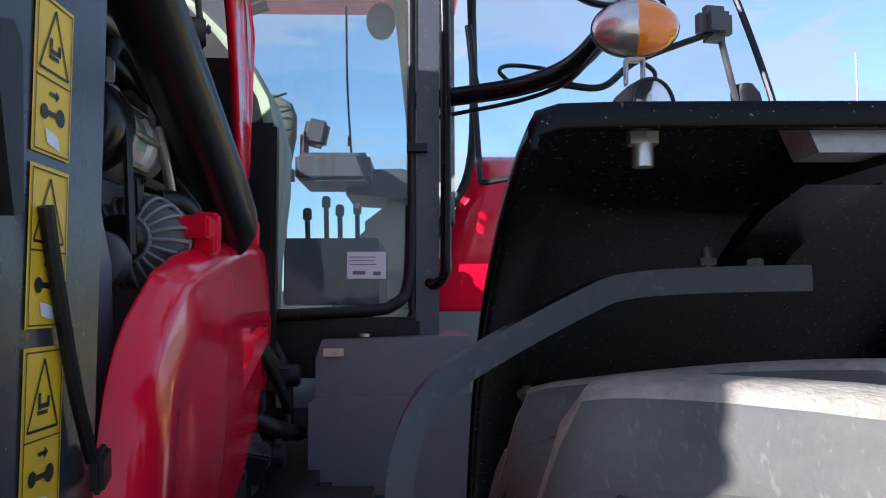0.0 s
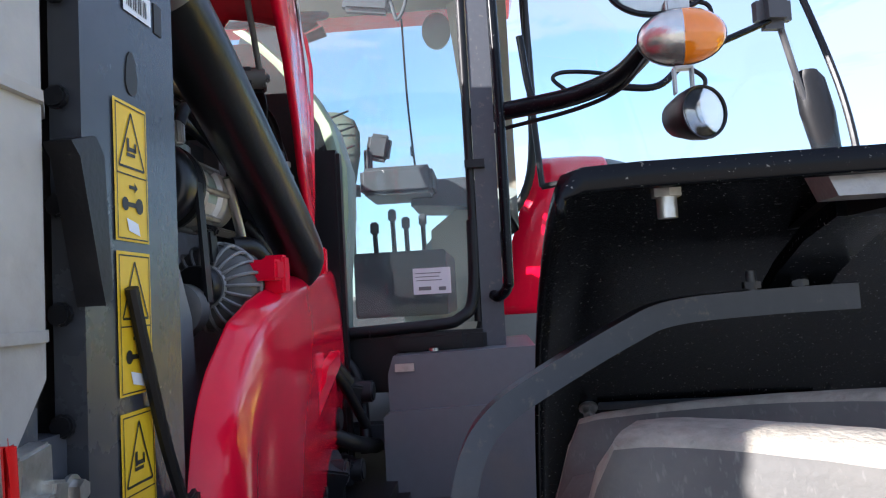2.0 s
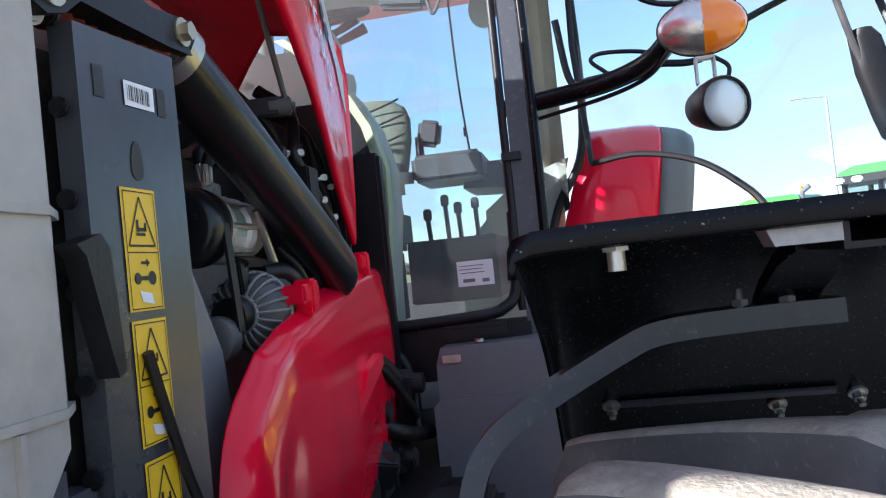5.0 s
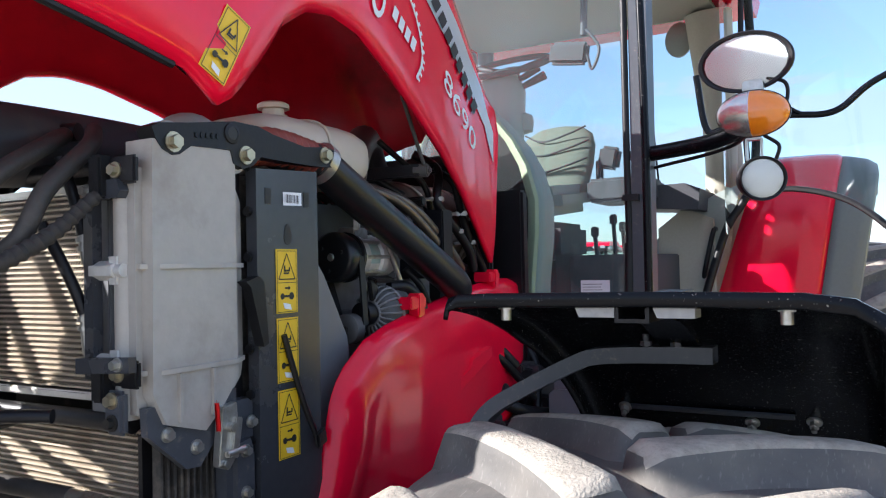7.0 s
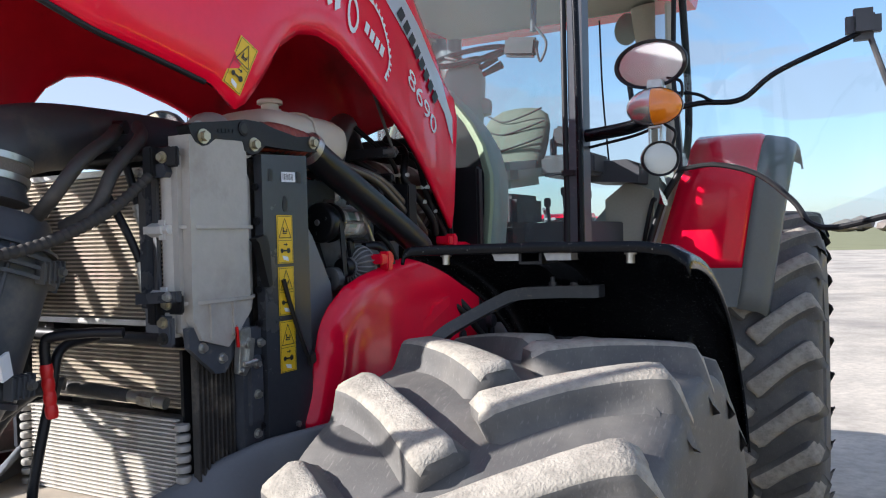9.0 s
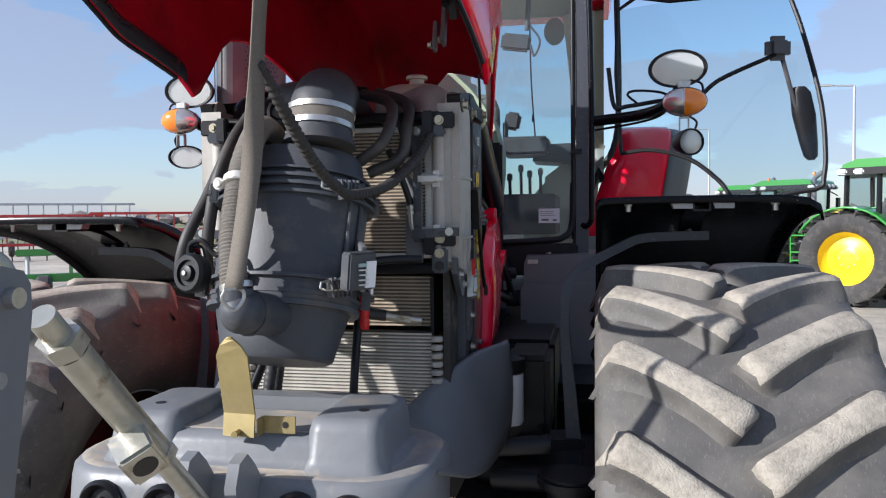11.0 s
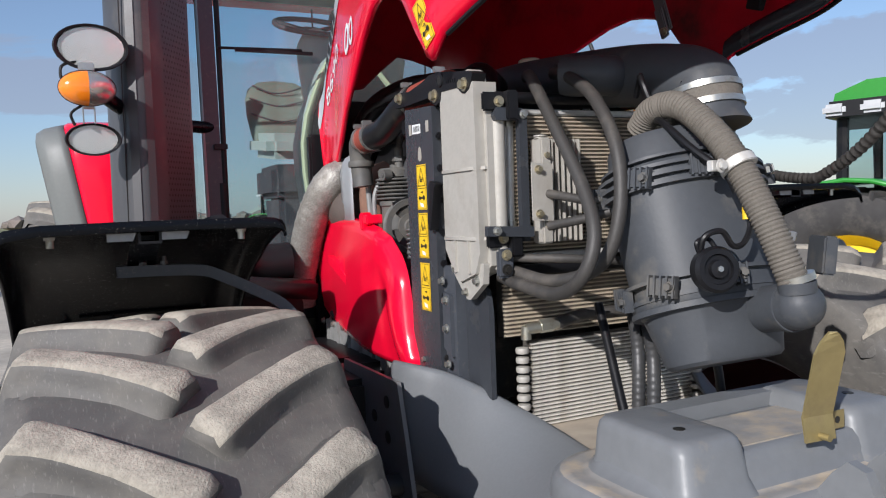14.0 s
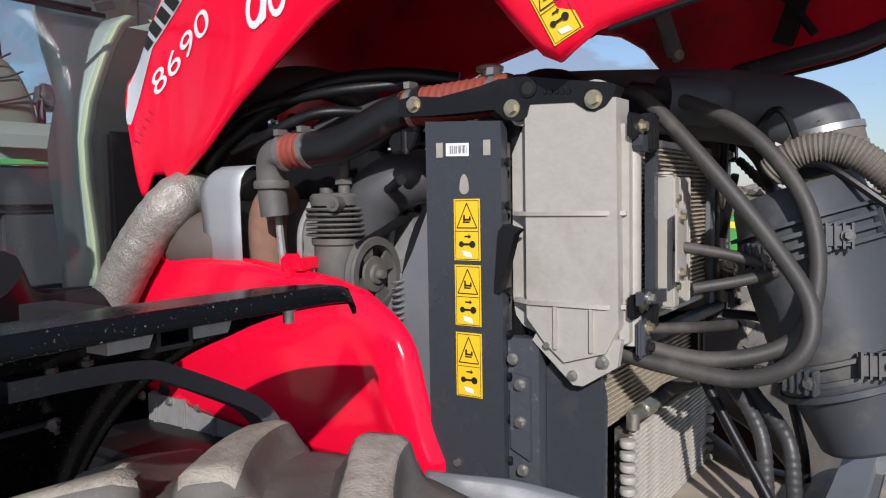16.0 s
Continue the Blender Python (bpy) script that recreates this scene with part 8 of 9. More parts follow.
# ---- lamp clusters on bent arms ----
def lamp_cluster(s):
    arm = B()
    if s > 0:
        tube(arm, [(0.662, 2.084, 2.304), (0.80, 2.035, 2.307), (0.95, 1.955, 2.312), (1.05, 1.84, 2.325), (1.10, 1.70, 2.355), (1.115, 1.60, 2.375)], 0.026, 16)
    else:
        tube(arm, [(-0.70, 2.05, 2.24), (-0.85, 1.95, 2.24), (-1.02, 1.75, 2.25), (-1.12, 1.62, 2.29), (-1.17, 1.60, 2.34)], 0.026, 16)
    am = part("lamp_arm", arm, BLACKGLOSS, tractor, "bent black tube carrying the lamps")
    x = 1.115 if s > 0 else -1.175
    face = Vector((-0.10 * s, -1, -0.10)).normalized()
    def lamp(c, rx, rz, depth, name, lensmat, label, tilt=Vector((0, 0, 0))):
        d = (face + tilt).normalized()
        m = Matrix.Translation(c) @ d.to_track_quat("Z", "Y").to_matrix().to_4x4()
        bm = B()
        lathe(bm, [(0.35, -depth), (0.70, -depth * 0.8), (0.93, -depth * 0.35), (1.0, -0.008), (1.0, 0.004), (0.97, 0.008), (0.90, 0.006), (0.88, 0.0), (0.86, -0.012)], m @ Matrix.Diagonal((rx, rz, 1, 1)), 40)
        hs = part(name, bm, BLACK, am, label)
        bm = B()
        lathe(bm, [(0.87, -0.002), (0.80, -0.030), (0.55, -0.052), (0.22, -0.058), (0.10, -0.030)], m @ Matrix.Diagonal((rx, rz, 1, 1)), 18)
        part("reflector", bm, CHROME, hs, "bright faceted reflector", 0)
        bm = B()
        lathe(bm, [(0.20, -0.056), (0.20, -0.022), (0.15, -0.014), (0.06, -0.012)], m @ Matrix.Diagonal((rz, rz, 1, 1)), 20)
        part("bulb_cap", bm, IRON, hs, "small dark bulb cap")
        bm = B()
        for k in range(-5, 6):
            h = 0.80 * rz * math.sqrt(1 - (k / 6.2) ** 2)
            xx = 0.84 * rx * k / 6.2
            rod(bm, m @ Vector((xx, -h, -0.004)), m @ Vector((xx, h, -0.004)), 0.0022, n=6)
        part("lens_flute", bm, CHROME, hs, "fine upright flutes")
        if lensmat is not None:
            bm = B()
            lathe(bm, [(0.89, 0.003), (0.7, 0.009), (0.4, 0.013), (0.1, 0.014)], m @ Matrix.Diagonal((rx, rz, 1, 1)), 40)
            g = part("lens", bm, lensmat, hs, "clear lens")
            g.visible_shadow = False
        return hs, m
    lamp((x - 0.012 * s, 1.570, 2.456), 0.122, 0.080, 0.10, "work_lamp", LENS, "oval clear work lamp in a black housing")
    if s > 0:
        hs, m = lamp((1.148, 1.485, 2.137), 0.060, 0.056, 0.095, "lower_lamp", LENS, "small round black work lamp", Vector((0.55, 0.1, 0.05)))
    else:
        hs, m = lamp((x, 1.550, 2.138), 0.090, 0.056, 0.08, "lower_lamp", LENS, "small oval lower work lamp")
    # indicator: half clear, half amber
    c = Vector((x + 0.010 * s, 1.515, 2.307))
    d = face
    m = Matrix.Translation(c) @ d.to_track_quat("Z", "Y").to_matrix().to_4x4()
    bm = B()
    lathe(bm, [(0.40, -0.055), (0.8, -0.05), (0.97, -0.02), (1.0, 0.0), (0.9, 0.002)], m @ Matrix.Diagonal((0.092, 0.061, 1, 1)), 36)
    ind = part("indicator_lamp", bm, BLACK, am, "oval indicator lamp, half amber half clear")
    for e, mat, nm in ((1, AMBER, "amber_lens"), (-1, CHROME, "clear_lens")):
        bm = B()
        rows = []
        for r, h in ((1.0, 0.0), (0.97, 0.014), (0.85, 0.028), (0.6, 0.040), (0.3, 0.046), (0.02, 0.048)):
            rows.append([m @ Vector((0.090 * r * math.sin(a) * e, 0.059 * r * math.cos(a), h)) for a in np.linspace(0.0, math.pi, 15)])
        sheet(bm, rows)
        # outward half: find by side
        q = sum((v.co for v in bm.verts), Vector()) / len(bm.verts)
        outward = (q.x - c.x) * s > 0
        part("amber_lens" if outward else "clear_lens", bm, AMBER if outward else CHROMELENS, ind, "amber lens half" if outward else "clear fluted lens half")
    bm = B()
    for e in (-0.018, 0.018):
        box(bm, c + Vector((e, 0.012, -0.090)), (0.005, 0.026, 0.06))
    box(bm, c + Vector((0, 0.012, -0.064)), (0.040, 0.030, 0.006))
    part("lamp_bracket", bm, STEEL, am, "small metal lamp bracket", bevel=0.004)
    bm = B()
    box(bm, c + Vector((0, 0.03, 0.075)), (0.05, 0.04, 0.03))
    part("lamp_bracket", bm, STEEL, am, "small metal lamp bracket", bevel=0.004)
    bm = B()
    tube(bm, [c + Vector((0.03 * s, 0.06, 0.10)), c + Vector((0.075 * s, 0.05, 0.08)), c + Vector((0.075 * s, 0.05, 0.03)), c + Vector((0.04 * s, 0.05, 0.0))], 0.005, 8)
    tube(bm, [c + Vector((0.02 * s, 0.05, -0.05)), c + Vector((0.055 * s, 0.05, -0.08)), c + Vector((0.045 * s, 0.05, -0.12))], 0.005, 8)
    part("lamp_cable", bm, BLACK, am, "thin lamp cable")


CHROMELENS = material("fluted_clear_lens", (0.58, 0.57, 0.53), 0.16, 0.75, 60, 0.25, 0.22, bump_scale=220)
for s in SIDES:
    lamp_cluster(s)
bm = B()
tube(bm, [(0.70, 2.12, 2.26), (0.78, 2.07, 2.265), (0.95, 1.98, 2.28), (1.05, 1.86, 2.295), (1.09, 1.66, 2.32)], 0.006, 8)
part("arm_cable", bm, BLACK, tractor, "black cable along the lamp arm")

# right mirror on its arm
bm = B()
tube(bm, [(0.83, 2.35, 2.62), (0.86, 2.36, 2.42), (0.93, 2.36, 2.415), (1.12, 2.40, 2.445), (1.28, 2.44, 2.45), (1.42, 2.50, 2.56), (1.72, 2.62, 2.70)], 0.012, 10)
tube(bm, [(0.98, 2.37, 2.43), (0.93, 2.36, 2.475), (0.97, 2.36, 2.495), (1.10, 2.38, 2.485), (1.17, 2.40, 2.45)], 0.007, 8)
mir = part("mirror_arm", bm, BLACKGLOSS, tractor, "black bent mirror arm")
bm = B()
box(bm, (1.735, 2.63, 2.735), (0.13, 0.09, 0.13), turn(0, 0, 10))
tube(bm, [(1.76, 2.63, 2.68), (1.81, 2.66, 2.52), (1.85, 2.68, 2.40)], 0.012, 8)
part("mirror_joint", bm, SNORK, mir, "dark grey mirror joint", bevel=0.03, segs=4)
bm = B()
rows = []
for z, w in ((2.53, 0.04), (2.50, 0.068), (2.38, 0.078), (2.22, 0.06), (2.15, 0.045), (2.13, 0.02)):
    rows.append([(1.895 - (z - 2.33) * 0.16 + 0.8 * w * math.cos(a), 2.69 + 0.035 * math.sin(a), z) for a in np.linspace(0, 6.283, 16, endpoint=False)])
vs = sheet(bm, rows, True)
bm.faces.new(vs[0])
bm.faces.new(vs[-1])
part("mirror_head", bm, BLACK, mir, "black folded mirror head", 60)
# left mirror, high up
bm = B()
tube(bm, [(-0.80, 2.35, 3.1), (-1.2, 2.3, 3.08), (-1.46, 2.36, 3.06)], 0.012, 8)
ml = part("mirror_arm", bm, BLACKGLOSS, tractor, "black mirror arm")
bm = B()
rows = []
for z, w in ((2.865, 0.08), (2.875, 0.098), (2.93, 0.105), (3.10, 0.11), (3.22, 0.10), (3.24, 0.07)):
    rows.append([(-1.48 + w * math.copysign(abs(math.cos(a)) ** 0.6, math.cos(a)), 2.37 + 0.05 * math.sin(a), z) for a in np.linspace(0, 6.283, 24, endpoint=False)])
vs = sheet(bm, rows, True)
bm.faces.new(vs[0])
bm.faces.new(vs[-1])
part("mirror_head", bm, BLACK, ml, "black mirror head", 60)

# ---- rear mudguards and wheels ----
def rear_side(s):
    cy, cz = 3.95, 0.98
    bm = B()
    rows = []
    prof = [(0.0, 0.0), (0.33, 0.0), (0.66, 0.0), (0.92, -0.008), (1.0, -0.03)]
    pts = [(3.41, 1.69), (3.40, 1.75), (3.385, 1.95), (3.385, 2.15), (3.40, 2.28), (3.44, 2.37), (3.52, 2.42), (3.65, 2.45), (3.95, 2.46), (4.35, 2.38)]
    for (y, z) in pts:
        xi, xo = float(np.interp(z, [1.6, 1.70, 2.41], [0.66, 0.687, 0.915])), float(np.interp(z, [1.6, 1.70, 2.41], [1.14, 1.159, 1.275]))
        rows.append([(s * (xi + (xo - xi) * x), y - d * 1.2, z + d * 0.7) for x, d in prof])
    sheet(bm, rows)
    f = part("rear_fender", bm, RED, tractor, "glossy red rear mudguard", 50)
    solid(f, 0.02)
    bm = B()
    rows = []
    for (y, z) in [(3.42, 1.49), (3.41, 1.60)] + pts:
        xo = float(np.interp(z, [1.5, 1.70, 2.41], [1.125, 1.159, 1.275])) - 1.25
        rows.append([(s * (x + xo), y + d, z - d * 0.6) for x, d in ((1.244, 0.026), (1.28, 0.035), (1.35, 0.06), (1.39, 0.10), (1.395, 0.15))])
    sheet(bm, rows)
    e = part("fender_extension", bm, FGREY, f, "matt grey mudguard extension", 50)
    solid(e, 0.012)
    bm = B()
    slab(bm, [(s * x, z) for x, z in ((0.60, 1.70), (1.16, 1.70), (1.145, 1.60), (1.125, 1.49), (0.62, 1.48))], "y", 3.395, 3.50)
    part("fender_lip", bm, FGREY, f, "dark grey lower mudguard lip", bevel=0.02)
    hub = new("rear_wheel")
    hub.parent = tractor
    hub.matrix_basis = pose(s * 1.18, cy + 0.50, 0.995)
    tagged(hub, "large rear tractor wheel with lugged tyre")
    bm = B()
    w = 0.70
    pr = [(0.56, -w * 0.36), (0.60, -w * 0.47), (0.80, -w * 0.50), (0.93, -w * 0.46), (0.965, -w * 0.38), (0.98, 0.0)]
    lathe(bm, pr + [(r, -h) for r, h in reversed(pr[:-1])], turn(0, 90, 0), 64, caps=False)
    ty = part("tyre", bm, RUBBER, hub, "dusty black rear tyre", 50)
    k0 = 1.03 / R_OUT
    me = lug_mesh(w / k0)
    for k in range(22):
        for e2 in SIDES:
            a = 360.0 / 22 * (k + (0.5 if e2 > 0 else 0.0))
            shared("lug", me, ty, turn(a, 0, 0) @ Matrix.Diagonal((e2 * k0, k0, k0, 1)))
    bm = B()
    lathe(bm, [(0.1, 0.02), (0.3, 0.03), (0.53, 0.16), (0.57, 0.24), (0.58, 0.22), (0.55, 0.12), (0.55, -0.2), (0.5, -0.2)], turn(0, 90 * s, 0), 40)
    part("rim", bm, FGREY, hub, "grey rim")
    bm = B()
    bmesh.ops.create_uvsphere(bm, u_segments=16, v_segments=10, radius=0.05, matrix=Matrix.Translation((s * 1.05, 2.9, 1.53)))
    part("filler_cap", bm, material("blue_cap_%d" % (s + 1), (0.05, 0.16, 0.42), 0.4), tractor, "blue filler cap") if s > 0 else bm.free()


for s in SIDES:
    rear_side(s)
# interior beige column visible through the open door
bm = B()
tube(bm, [(0.62, 3.76, 1.75), (0.67, 3.74, 2.2), (0.69, 3.70, 2.6), (0.66, 3.62, 3.24)], [0.07, 0.075, 0.085, 0.12], 12)
part("rear_trim_column", bm, TRIM, cab, "beige rear trim column", 60)

# ---- yard, field, far things ----
GZ = -0.04
bm = B()
n = 48
ring = [[(0, 0, GZ)] * 1]
rows = []
for r in (0.5, 3, 8, 20, 45, 70):
    rows.append([(r * math.cos(2 * math.pi * k / n), 2 + r * math.sin(2 * math.pi * k / n), GZ) for k in range(n)])
vs = sheet(bm, rows, True)
bm.faces.new(vs[0])
tagged(part("ground", bm, GROUND, None, "", 0), "pale worn concrete yard with darker patches", "ground", kind="structure")
bm = B()
rows = []
for r, z in ((68, GZ - 0.02), (90, GZ), (300, GZ), (1500, GZ)):
    rows.append([(r * math.cos(2 * math.pi * k / n), 2 + r * math.sin(2 * math.pi * k / n), z) for k in range(n)])
sheet(bm, rows, True)
tagged(part("field", bm, FIELD, None, "", 0), "flat dry green field beyond the yard", "field", kind="structure")
bm = B()
rng = random.Random(5)
for k in range(420):
    a = 2 * math.pi * rng.random()
    r = rng.uniform(320, 400)
    h = rng.uniform(3, 7)
    m = Matrix.Translation((r * math.cos(a), r * math.sin(a), h * 0.45)) @ Matrix.Diagonal((rng.uniform(3, 9), rng.uniform(3, 9), h * 0.5, 1))
    bmesh.ops.create_icosphere(bm, subdivisions=1, radius=1.0, matrix=m)
tagged(part("far_trees", bm, FARWOOD, None, "", 0), "bare brown trees along the horizon", "trees", kind="stuff")


def light_pole(x, y, h, arm=0.0):
    p = thing("light_pole", "slim grey yard light pole", "lamp post", "yard light poles", (x, y, GZ))
    bm = B()
    rod(bm, (0, 0, 0), (0, 0, h), 0.11, 0.06, 12)
    part("pole", bm, GALV, p)
    if arm:
        bm = B()
        rod(bm, (0, 0, h), (arm, 0, h + 0.05), 0.05, 0.04, 8)
        box(bm, (arm * 1.3, 0, h + 0.06), (abs(arm) * 0.6, 0.25, 0.10))
        part("lamp_head", bm, GALV, p, "flat lamp head")
    else:
        bm = B()
        box(bm, (0, -0.15, h * 0.72), (0.35, 0.3, 0.25))
        part("camera_box", bm, GALV, p, "small camera box")


light_pole(27.36, 45, 17)
light_pole(-19.86, 45, 7.9, -1.0)
light_pole(13.0, 38, 8.0, -1.0)
light_pole(9.5, 60, 8.5, -1.0)


def farm_tractor(name, paint, rimpaint, roofpaint, label, at, rz, size=1.0, roof_z=3.0, stripe=False, sign=False):
    """A parked tractor, facing its -y."""
    t = thing(name, label, "tractor", "parked tractors", (*at, GZ), rz)
    S = size
    for sx in SIDES:
        for y, r, w, nm in ((-1.45 * S, 0.72 * S, 0.5, "front_wheel"), (1.25 * S, 0.97 * S, 0.62, "rear_wheel")):
            hub = new(nm)
            hub.parent = t
            hub.matrix_basis = pose(sx * 0.92 * S, y, r)
            bm = B()
            lathe(bm, [(r * 0.56, -w * 0.34), (r * 0.62, -w * 0.45), (r * 0.80, -w * 0.5), (r * 0.93, -w * 0.46), (r * 0.955, -w * 0.3), (r * 0.955, w * 0.3), (r * 0.93, w * 0.46), (r * 0.80, w * 0.5), (r * 0.62, w * 0.45), (r * 0.56, w * 0.34)], turn(0, 90, 0), 40, caps=False)
            ty = part("tyre", bm, FARTYRE, hub, "black lugged tyre", 50)
            bm = B()
            for k in range(20):
                for e in SIDES:
                    a = 360 / 20 * (k + (0.5 if e > 0 else 0))
                    box(bm, turn(a, 0, 0) @ Vector((e * w * 0.26, 0, r * 0.965)), (w * 0.52, 0.05, r * 0.075), turn(a, 0, e * 32))
            tagged(part("tread_lug", bm, FARTYRE, ty), kind="stuff")
            bm = B()
            lathe(bm, [(0.05, 0.03), (r * 0.22, 0.04), (r * 0.25, 0.02), (r * 0.45, 0.0), (r * 0.54, 0.10), (r * 0.575, w * 0.36), (r * 0.59, w * 0.35), (r * 0.56, 0.0), (r * 0.5, -0.05)], turn(0, 90 * sx, 0), 36)
            rm = part("rim", bm, rimpaint, hub, "painted wheel rim")
            for k in range(8):
                a = 2 * math.pi * k / 8
                bm = B()
                rod(bm, (sx * 0.03, r * 0.18 * math.cos(a), r * 0.18 * math.sin(a)), (sx * 0.06, r * 0.18 * math.cos(a), r * 0.18 * math.sin(a)), 0.018, n=6)
                part("wheel_nut", bm, STEEL, rm)
        bm = B()
        rows = []
        for k in range(12):
            a = radians(-70 + 130 * k / 11)
            rows.append([(sx * x * S, 1.25 * S + 1.06 * S * math.sin(a), 0.97 * S + 1.06 * S * math.cos(a)) for x in (0.55, 0.80, 1.10, 1.20)])
        sheet(bm, rows)
        f = part("rear_fender", bm, paint, t, "painted rear mudguard", 50)
        solid(f, 0.04)
        bm = B()
        rows = []
        for k in range(10):
            a = radians(-50 + 110 * k / 9)
            rows.append([(sx * x * S, -1.45 * S + 0.82 * S * math.sin(a), 0.74 * S + 0.82 * S * math.cos(a)) for x in (0.68, 0.92, 1.16)])
        sheet(bm, rows)
        f = part("front_fender", bm, BLACK, t, "black front mudguard", 50)
        solid(f, 0.02)
        bm = B()
        for k in range(4):
            box(bm, (sx * 0.95 * S, -0.10 * S, (0.45 + 0.26 * k) * S), (0.28, 0.42, 0.04))
        box(bm, (sx * 0.95 * S, -0.32 * S, 0.85 * S), (0.25, 0.03, 0.95 * S))
        box(bm, (sx * 0.95 * S, 0.12 * S, 0.85 * S), (0.25, 0.03, 0.95 * S))
        part("step", bm, paint, t, "entry steps")
    bm = B()
    slab(bm, [(-2.1 * S, 1.05 * S), (-2.15 * S, 1.45 * S), (-1.9 * S, 1.68 * S), (-0.2 * S, 1.88 * S), (-0.2 * S, 1.05 * S)], "x", -0.42 * S, 0.42 * S)
    part("hood", bm, paint, t, "painted bonnet", bevel=0.08)
    bm = B()
    box(bm, (0, -0.4 * S, 0.85 * S), (0.6 * S, 3.2 * S, 0.5 * S))
    part("chassis", bm, CHASSIS, t, "", bevel=0.05)
    bm = B()
    zf, zr = 1.25 * S, roof_z * S - 0.25
    for x, y0, y1 in ((0.72, -0.25, -0.30), (-0.72, -0.25, -0.30), (0.80, 0.75, 0.75), (-0.80, 0.75, 0.75), (0.70, 1.42, 1.40), (-0.70, 1.42, 1.40)):
        bm = B()
        rod(bm, (x * S, y0 * S, zf), (x * S * 0.96, y1 * S, zr), 0.055, n=8)
        part("cab_pillar", bm, BLACK, t, "dark cab pillar")
    bm = B()
    vs = [[(x * S, y * S, z) for x, y in ((0.70, -0.25), (0.80, 0.75), (0.70, 1.40), (-0.70, 1.40), (-0.80, 0.75), (-0.70, -0.25))] for z in (zf, zr)]
    sheet(bm, vs, True)
    g = part("cab_glass", bm, GLASS, t, "tinted cab glass", 0)
    g.visible_shadow = False
    bm = B()
    slab(bm, [(-0.44 * S, roof_z * S - 0.19), (-0.38 * S, roof_z * S - 0.06), (-0.2 * S, roof_z * S), (1.15 * S, roof_z * S), (1.42 * S, roof_z * S - 0.10), (1.44 * S, roof_z * S - 0.19)], "x", -0.86 * S, 0.86 * S)
    roof = part("cab_roof", bm, roofpaint, t, "painted cab roof", bevel=0.07)
    bm = B()
    slab(bm, [(-0.47 * S, roof_z * S - 0.30), (-0.46 * S, roof_z * S - 0.17), (1.46 * S, roof_z * S - 0.17), (1.50 * S, roof_z * S - 0.32)], "x", -0.89 * S, 0.89 * S)
    part("roof_trim", bm, BLACK, roof, "dark roof edge trim", bevel=0.03)
    for x in (-0.80, 0.80):
        for y in (1.42, 1.10, -0.42):
            bm = B()
            box(bm, (x * 1.10 * S, y * S, roof_z * S - 0.25), (0.10, 0.20, 0.11))
            part("work_lamp", bm, GALV, roof, "clear work lamp", bevel=0.03)
    if stripe:
        for x in (-0.425, 0.425):
            bm = B()
            slab(bm, [(-1.85 * S, 1.575 * S), (-1.85 * S, 1.615 * S), (-0.25 * S, 1.77 * S), (-0.25 * S, 1.69 * S)], "x", x * S - 0.006, x * S + 0.006)
            part("bonnet_stripe", bm, JDYEL, t, "yellow bonnet stripe")
    if sign:
        bm = B()
        box(bm, (-0.775 * S, 0.05 * S, roof_z * S - 0.43), (0.008, 0.62, 0.055), turn(0, 0, 6))
        part("window_lettering", bm, JDYEL, t, "yellow lettering bar on the glass")
    bm = B()
    box(bm, (0, 0.7 * S, 1.75 * S), (0.5 * S, 0.5 * S, 0.9 * S))
    part("cab_seat", bm, DARKTRIM, t, "dark cab seat", bevel=0.08)
    bm = B()
    box(bm, (0, 0.0, 1.75 * S), (0.5 * S, 0.25 * S, 0.6 * S))
    part("cab_console", bm, DARKTRIM, t, "dark cab console", bevel=0.08)
    for x in (-0.62, -0.35, 0.35, 0.62):
        bm = B()
        box(bm, (x * S, -0.47 * S, roof_z * S - 0.20), (0.18, 0.06, 0.11))
        part("roof_lamp", bm, GALV, roof, "clear roof work lamp", bevel=0.02)
    bm = B()
    lathe(bm, [(0.05, 0), (0.055, 0.10), (0.03, 0.14)], Matrix.Translation((-0.6 * S, -0.40 * S, roof_z * S + 0.08)), 14)
    part("beacon", bm, AMBER, t, "amber roof beacon")
    bm = B()
    rod(bm, (-0.66 * S, -0.42 * S, 1.2 * S), (-0.66 * S, -0.42 * S, 1.95 * S), 0.15, n=20)
    rod(bm, (-0.66 * S, -0.42 * S, 1.95 * S), (-0.66 * S, -0.42 * S, 2.1 * S), 0.15, 0.075, n=20)
    rod(bm, (-0.66 * S, -0.42 * S, 2.1 * S), (-0.66 * S, -0.42 * S, roof_z * S - 0.05), 0.075, n=14)
    tube(bm, [(-0.66 * S, -0.42 * S, roof_z * S - 0.1), (-0.66 * S, -0.44 * S, roof_z * S + 0.02), (-0.66 * S, -0.56 * S, roof_z * S + 0.12), (-0.66 * S, -0.66 * S, roof_z * S + 0.18)], 0.07, 12)
    part("exhaust", bm, CHASSIS, t, "upright exhaust")
    for sx in SIDES:
        bm = B()
        box(bm, (sx * 1.12 * S, -0.42 * S, roof_z * S - 0.75), (0.20, 0.08, 0.36))
        rod(bm, (sx * 0.72 * S, -0.3 * S, roof_z * S - 0.35), (sx * 1.10 * S, -0.42 * S, roof_z * S - 0.5), 0.02, n=8)
        part("mirror", bm, BLACK, t, "black mirror", bevel=0.02)
    return t


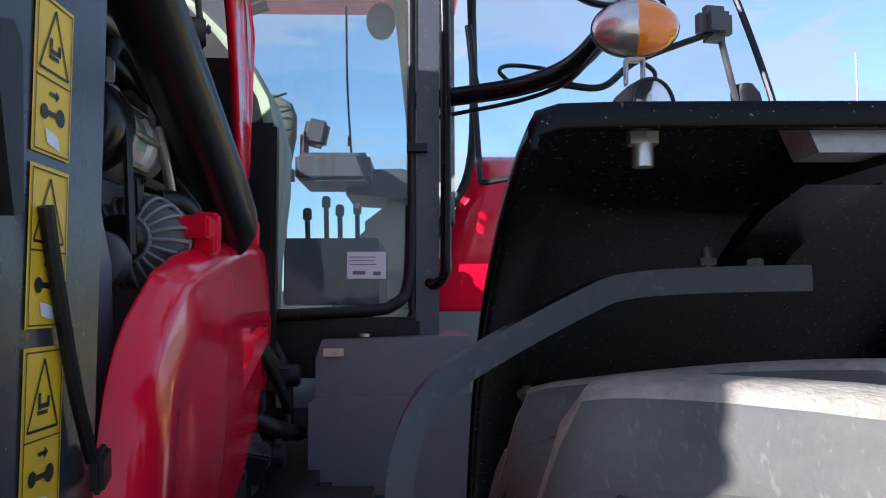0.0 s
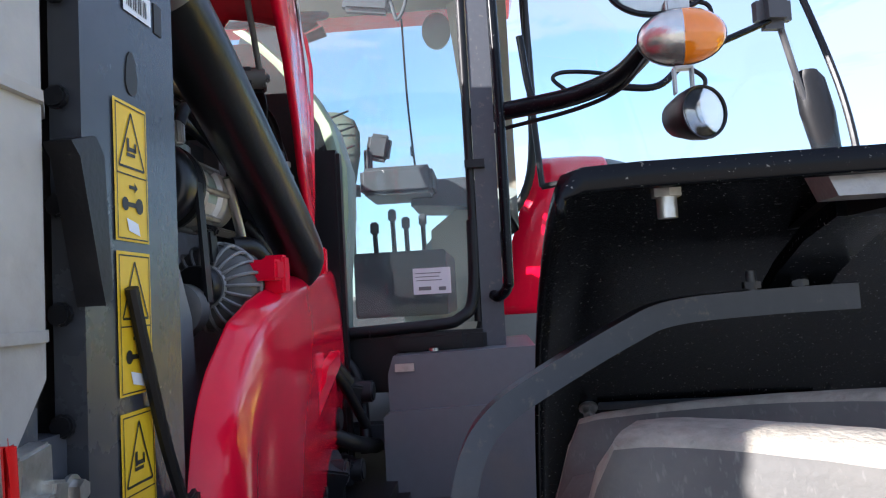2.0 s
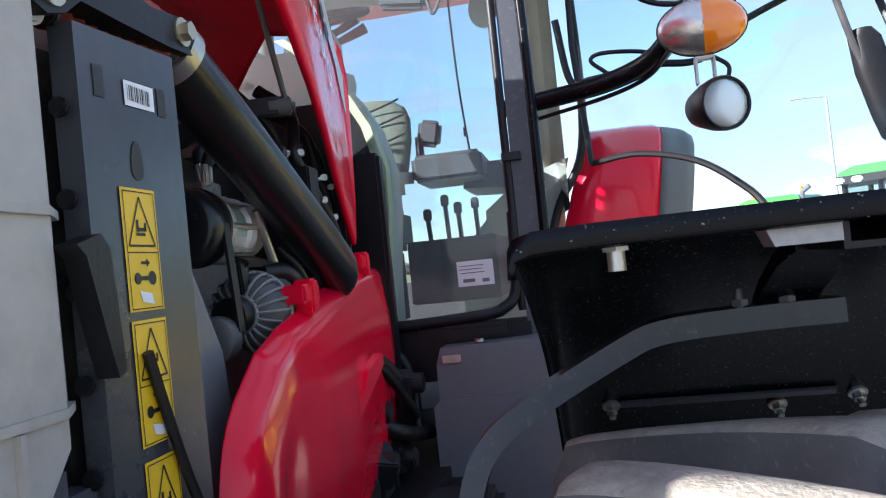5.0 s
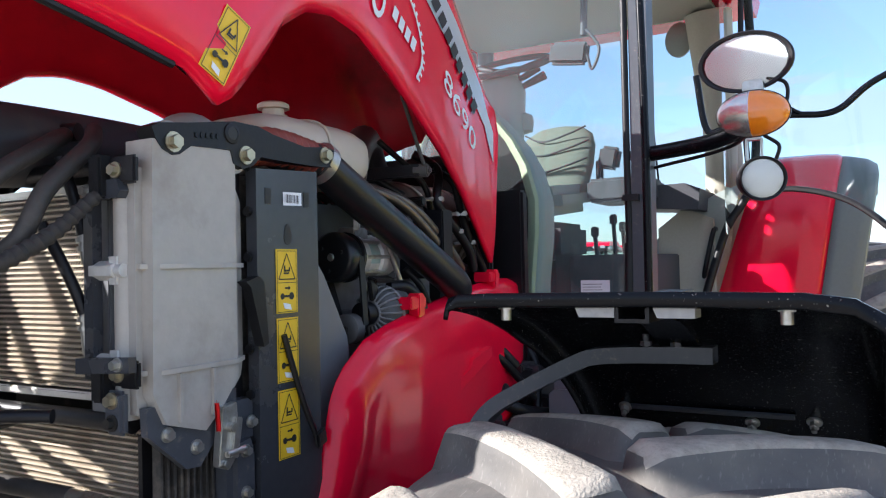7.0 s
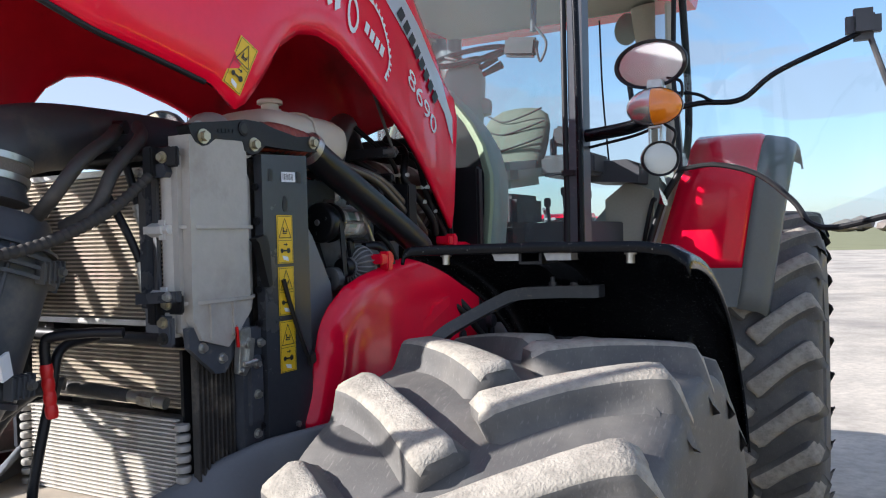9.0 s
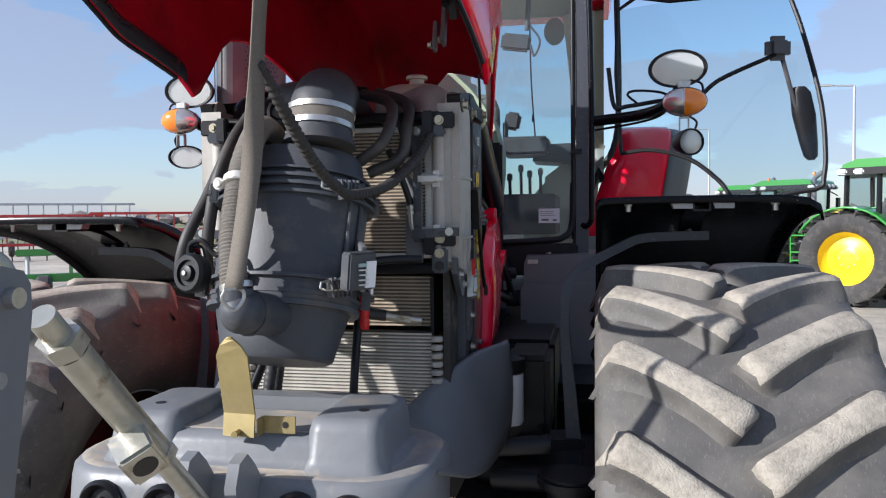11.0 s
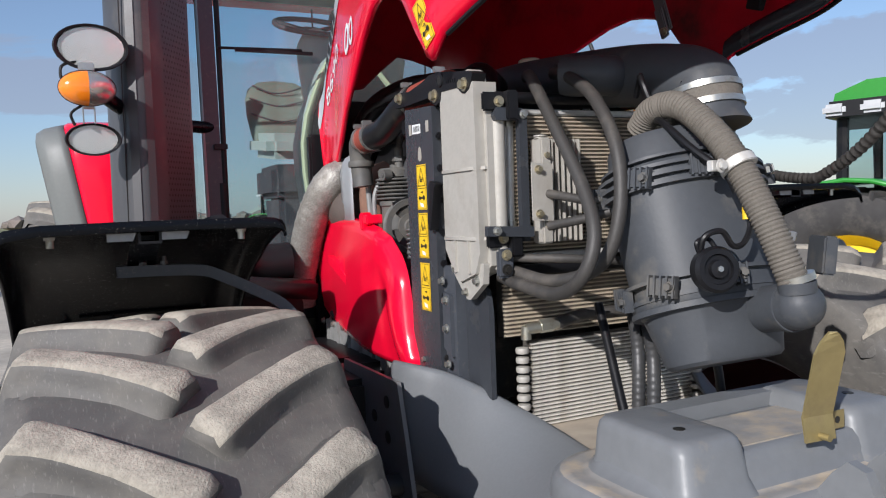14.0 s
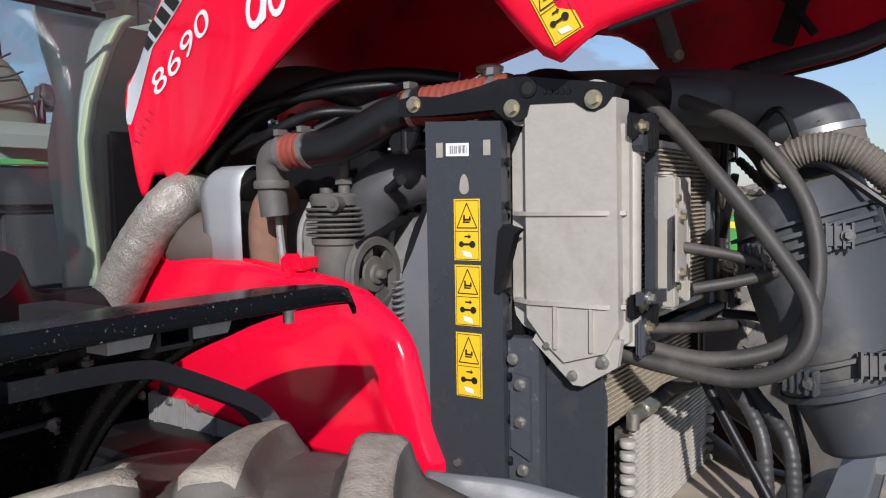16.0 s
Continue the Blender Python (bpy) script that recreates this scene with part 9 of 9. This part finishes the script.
GT = dict(size=1.0, roof_z=2.98, stripe=True)
farm_tractor("green_tractor", GREEN, JDYEL, GREEN, "green farm tractor with yellow wheels and lettering on its glass", (8.2, 8.5), 55, size=1.07, roof_z=2.87, stripe=True, sign=True)
farm_tractor("green_tractor", GREEN, JDYEL, GREEN, "green farm tractor with yellow wheels and entry steps", (7.4, 14.9), 52, **GT)
farm_tractor("green_tractor", GREEN, JDYEL, GREEN, "green farm tractor with yellow wheels parked beside the red one", (6.55, 2.5), 22, size=1.0, roof_z=2.92, stripe=True)
farm_tractor("green_tractor", GREEN, JDYEL, GREEN, "green farm tractor with yellow wheels parked farther back", (7.55, 24.45), 52, **GT)
farm_tractor("green_tractor", GREEN, JDYEL, GREEN, "green farm tractor with yellow wheels at the end of a row", (7.0, 28.2), 52, **GT)
farm_tractor("pale_roof_tractor", RED, GALV, WHITE, "red farm tractor with a pale roof parked across the yard", (-8.05, 20.0), 5, 1.0, 2.75)
farm_tractor("red_tractor", RED, GALV, RED, "red farm tractor parked across the yard", (-7.9, 27.0), 5, 1.0, 2.75)
farm_tractor("red_tractor", RED, GALV, RED, "red farm tractor parked far across the yard", (-9.0, 34.0), 5, 1.0, 2.75)


# ---- parked implements along the far edge of the yard ----
def implement(at, rz, paint, length, height, label):
    """A long folded cultivator: frame beams, posts and hanging tines."""
    t = thing("cultivator", label, "farm implement", "parked implements", (*at, GZ), rz)
    for z, w in ((height, 0.14), (height * 0.62, 0.18), (height * 0.36, 0.16)):
        bm = B()
        box(bm, (0, 0, z), (length, w, w * 0.9))
        part("frame_beam", bm, paint, t, "painted frame beam", bevel=0.02)
    k = 0
    x = -length / 2 + 0.2
    while x < length / 2:
        bm = B()
        rod(bm, (x, 0.05, height), (x, 0.0, height * 0.36), 0.04, n=6)
        part("frame_post", bm, paint if k % 3 else GALV, t)
        bm = B()
        tube(bm, [(x + 0.2, 0.1, height * 0.36), (x + 0.2, -0.25, height * 0.24), (x + 0.2, -0.05, 0.12), (x + 0.2, -0.2, 0.0)], 0.03, 6, 4)
        part("tine", bm, BLACK, t)
        x += 0.75
        k += 1
    for sx in SIDES:
        bm = B()
        lathe(bm, [(0.12, -0.13), (0.38, -0.13), (0.44, -0.08), (0.44, 0.08), (0.38, 0.13), (0.12, 0.13)], Matrix.Translation((sx * length * 0.3, -0.4, 0.44)) @ turn(0, 90, 0), 24)
        part("support_wheel", bm, FARTYRE, t, "small black support wheel")
    return t


ORANGE = material("orange_paint", (0.75, 0.13, 0.02), 0.4, 0.0, 20, 0.1)
LIME = material("lime_paint", (0.42, 0.52, 0.04), 0.4, 0.0, 20, 0.1)
DULLRED = material("weathered_red_paint", (0.55, 0.05, 0.045), 0.5, 0.0, 10, 0.15)
for x, y, paint, ln, h, label in ((-31.5, 28.0, DULLRED, 7.0, 2.3, "long red folded cultivator at the yard's edge"), (-26.0, 31.0, DULLRED, 6.0, 2.2, "long red folded cultivator at the yard's edge"), (-29.0, 36.5, GALV, 8.0, 2.9, "pale galvanised implement frame behind red ones"),
                                 (-21.5, 33.5, DULLRED, 5.5, 2.3, "long red folded cultivator at the yard's edge"), (-17.0, 34.5, ORANGE, 4.5, 2.1, "orange implement at the yard's edge"), (-18.0, 30.0, LIME, 4.0, 1.2, "low lime-green farm implement on the concrete"), (-13.0, 38.0, ORANGE, 5.0, 2.0, "orange implement at the yard's edge"), (-9.0, 11.5, GREEN, 2.5, 1.3, "small green implement near the tractor's wheel")):
    implement((x, y), 35, paint, ln, h, label)
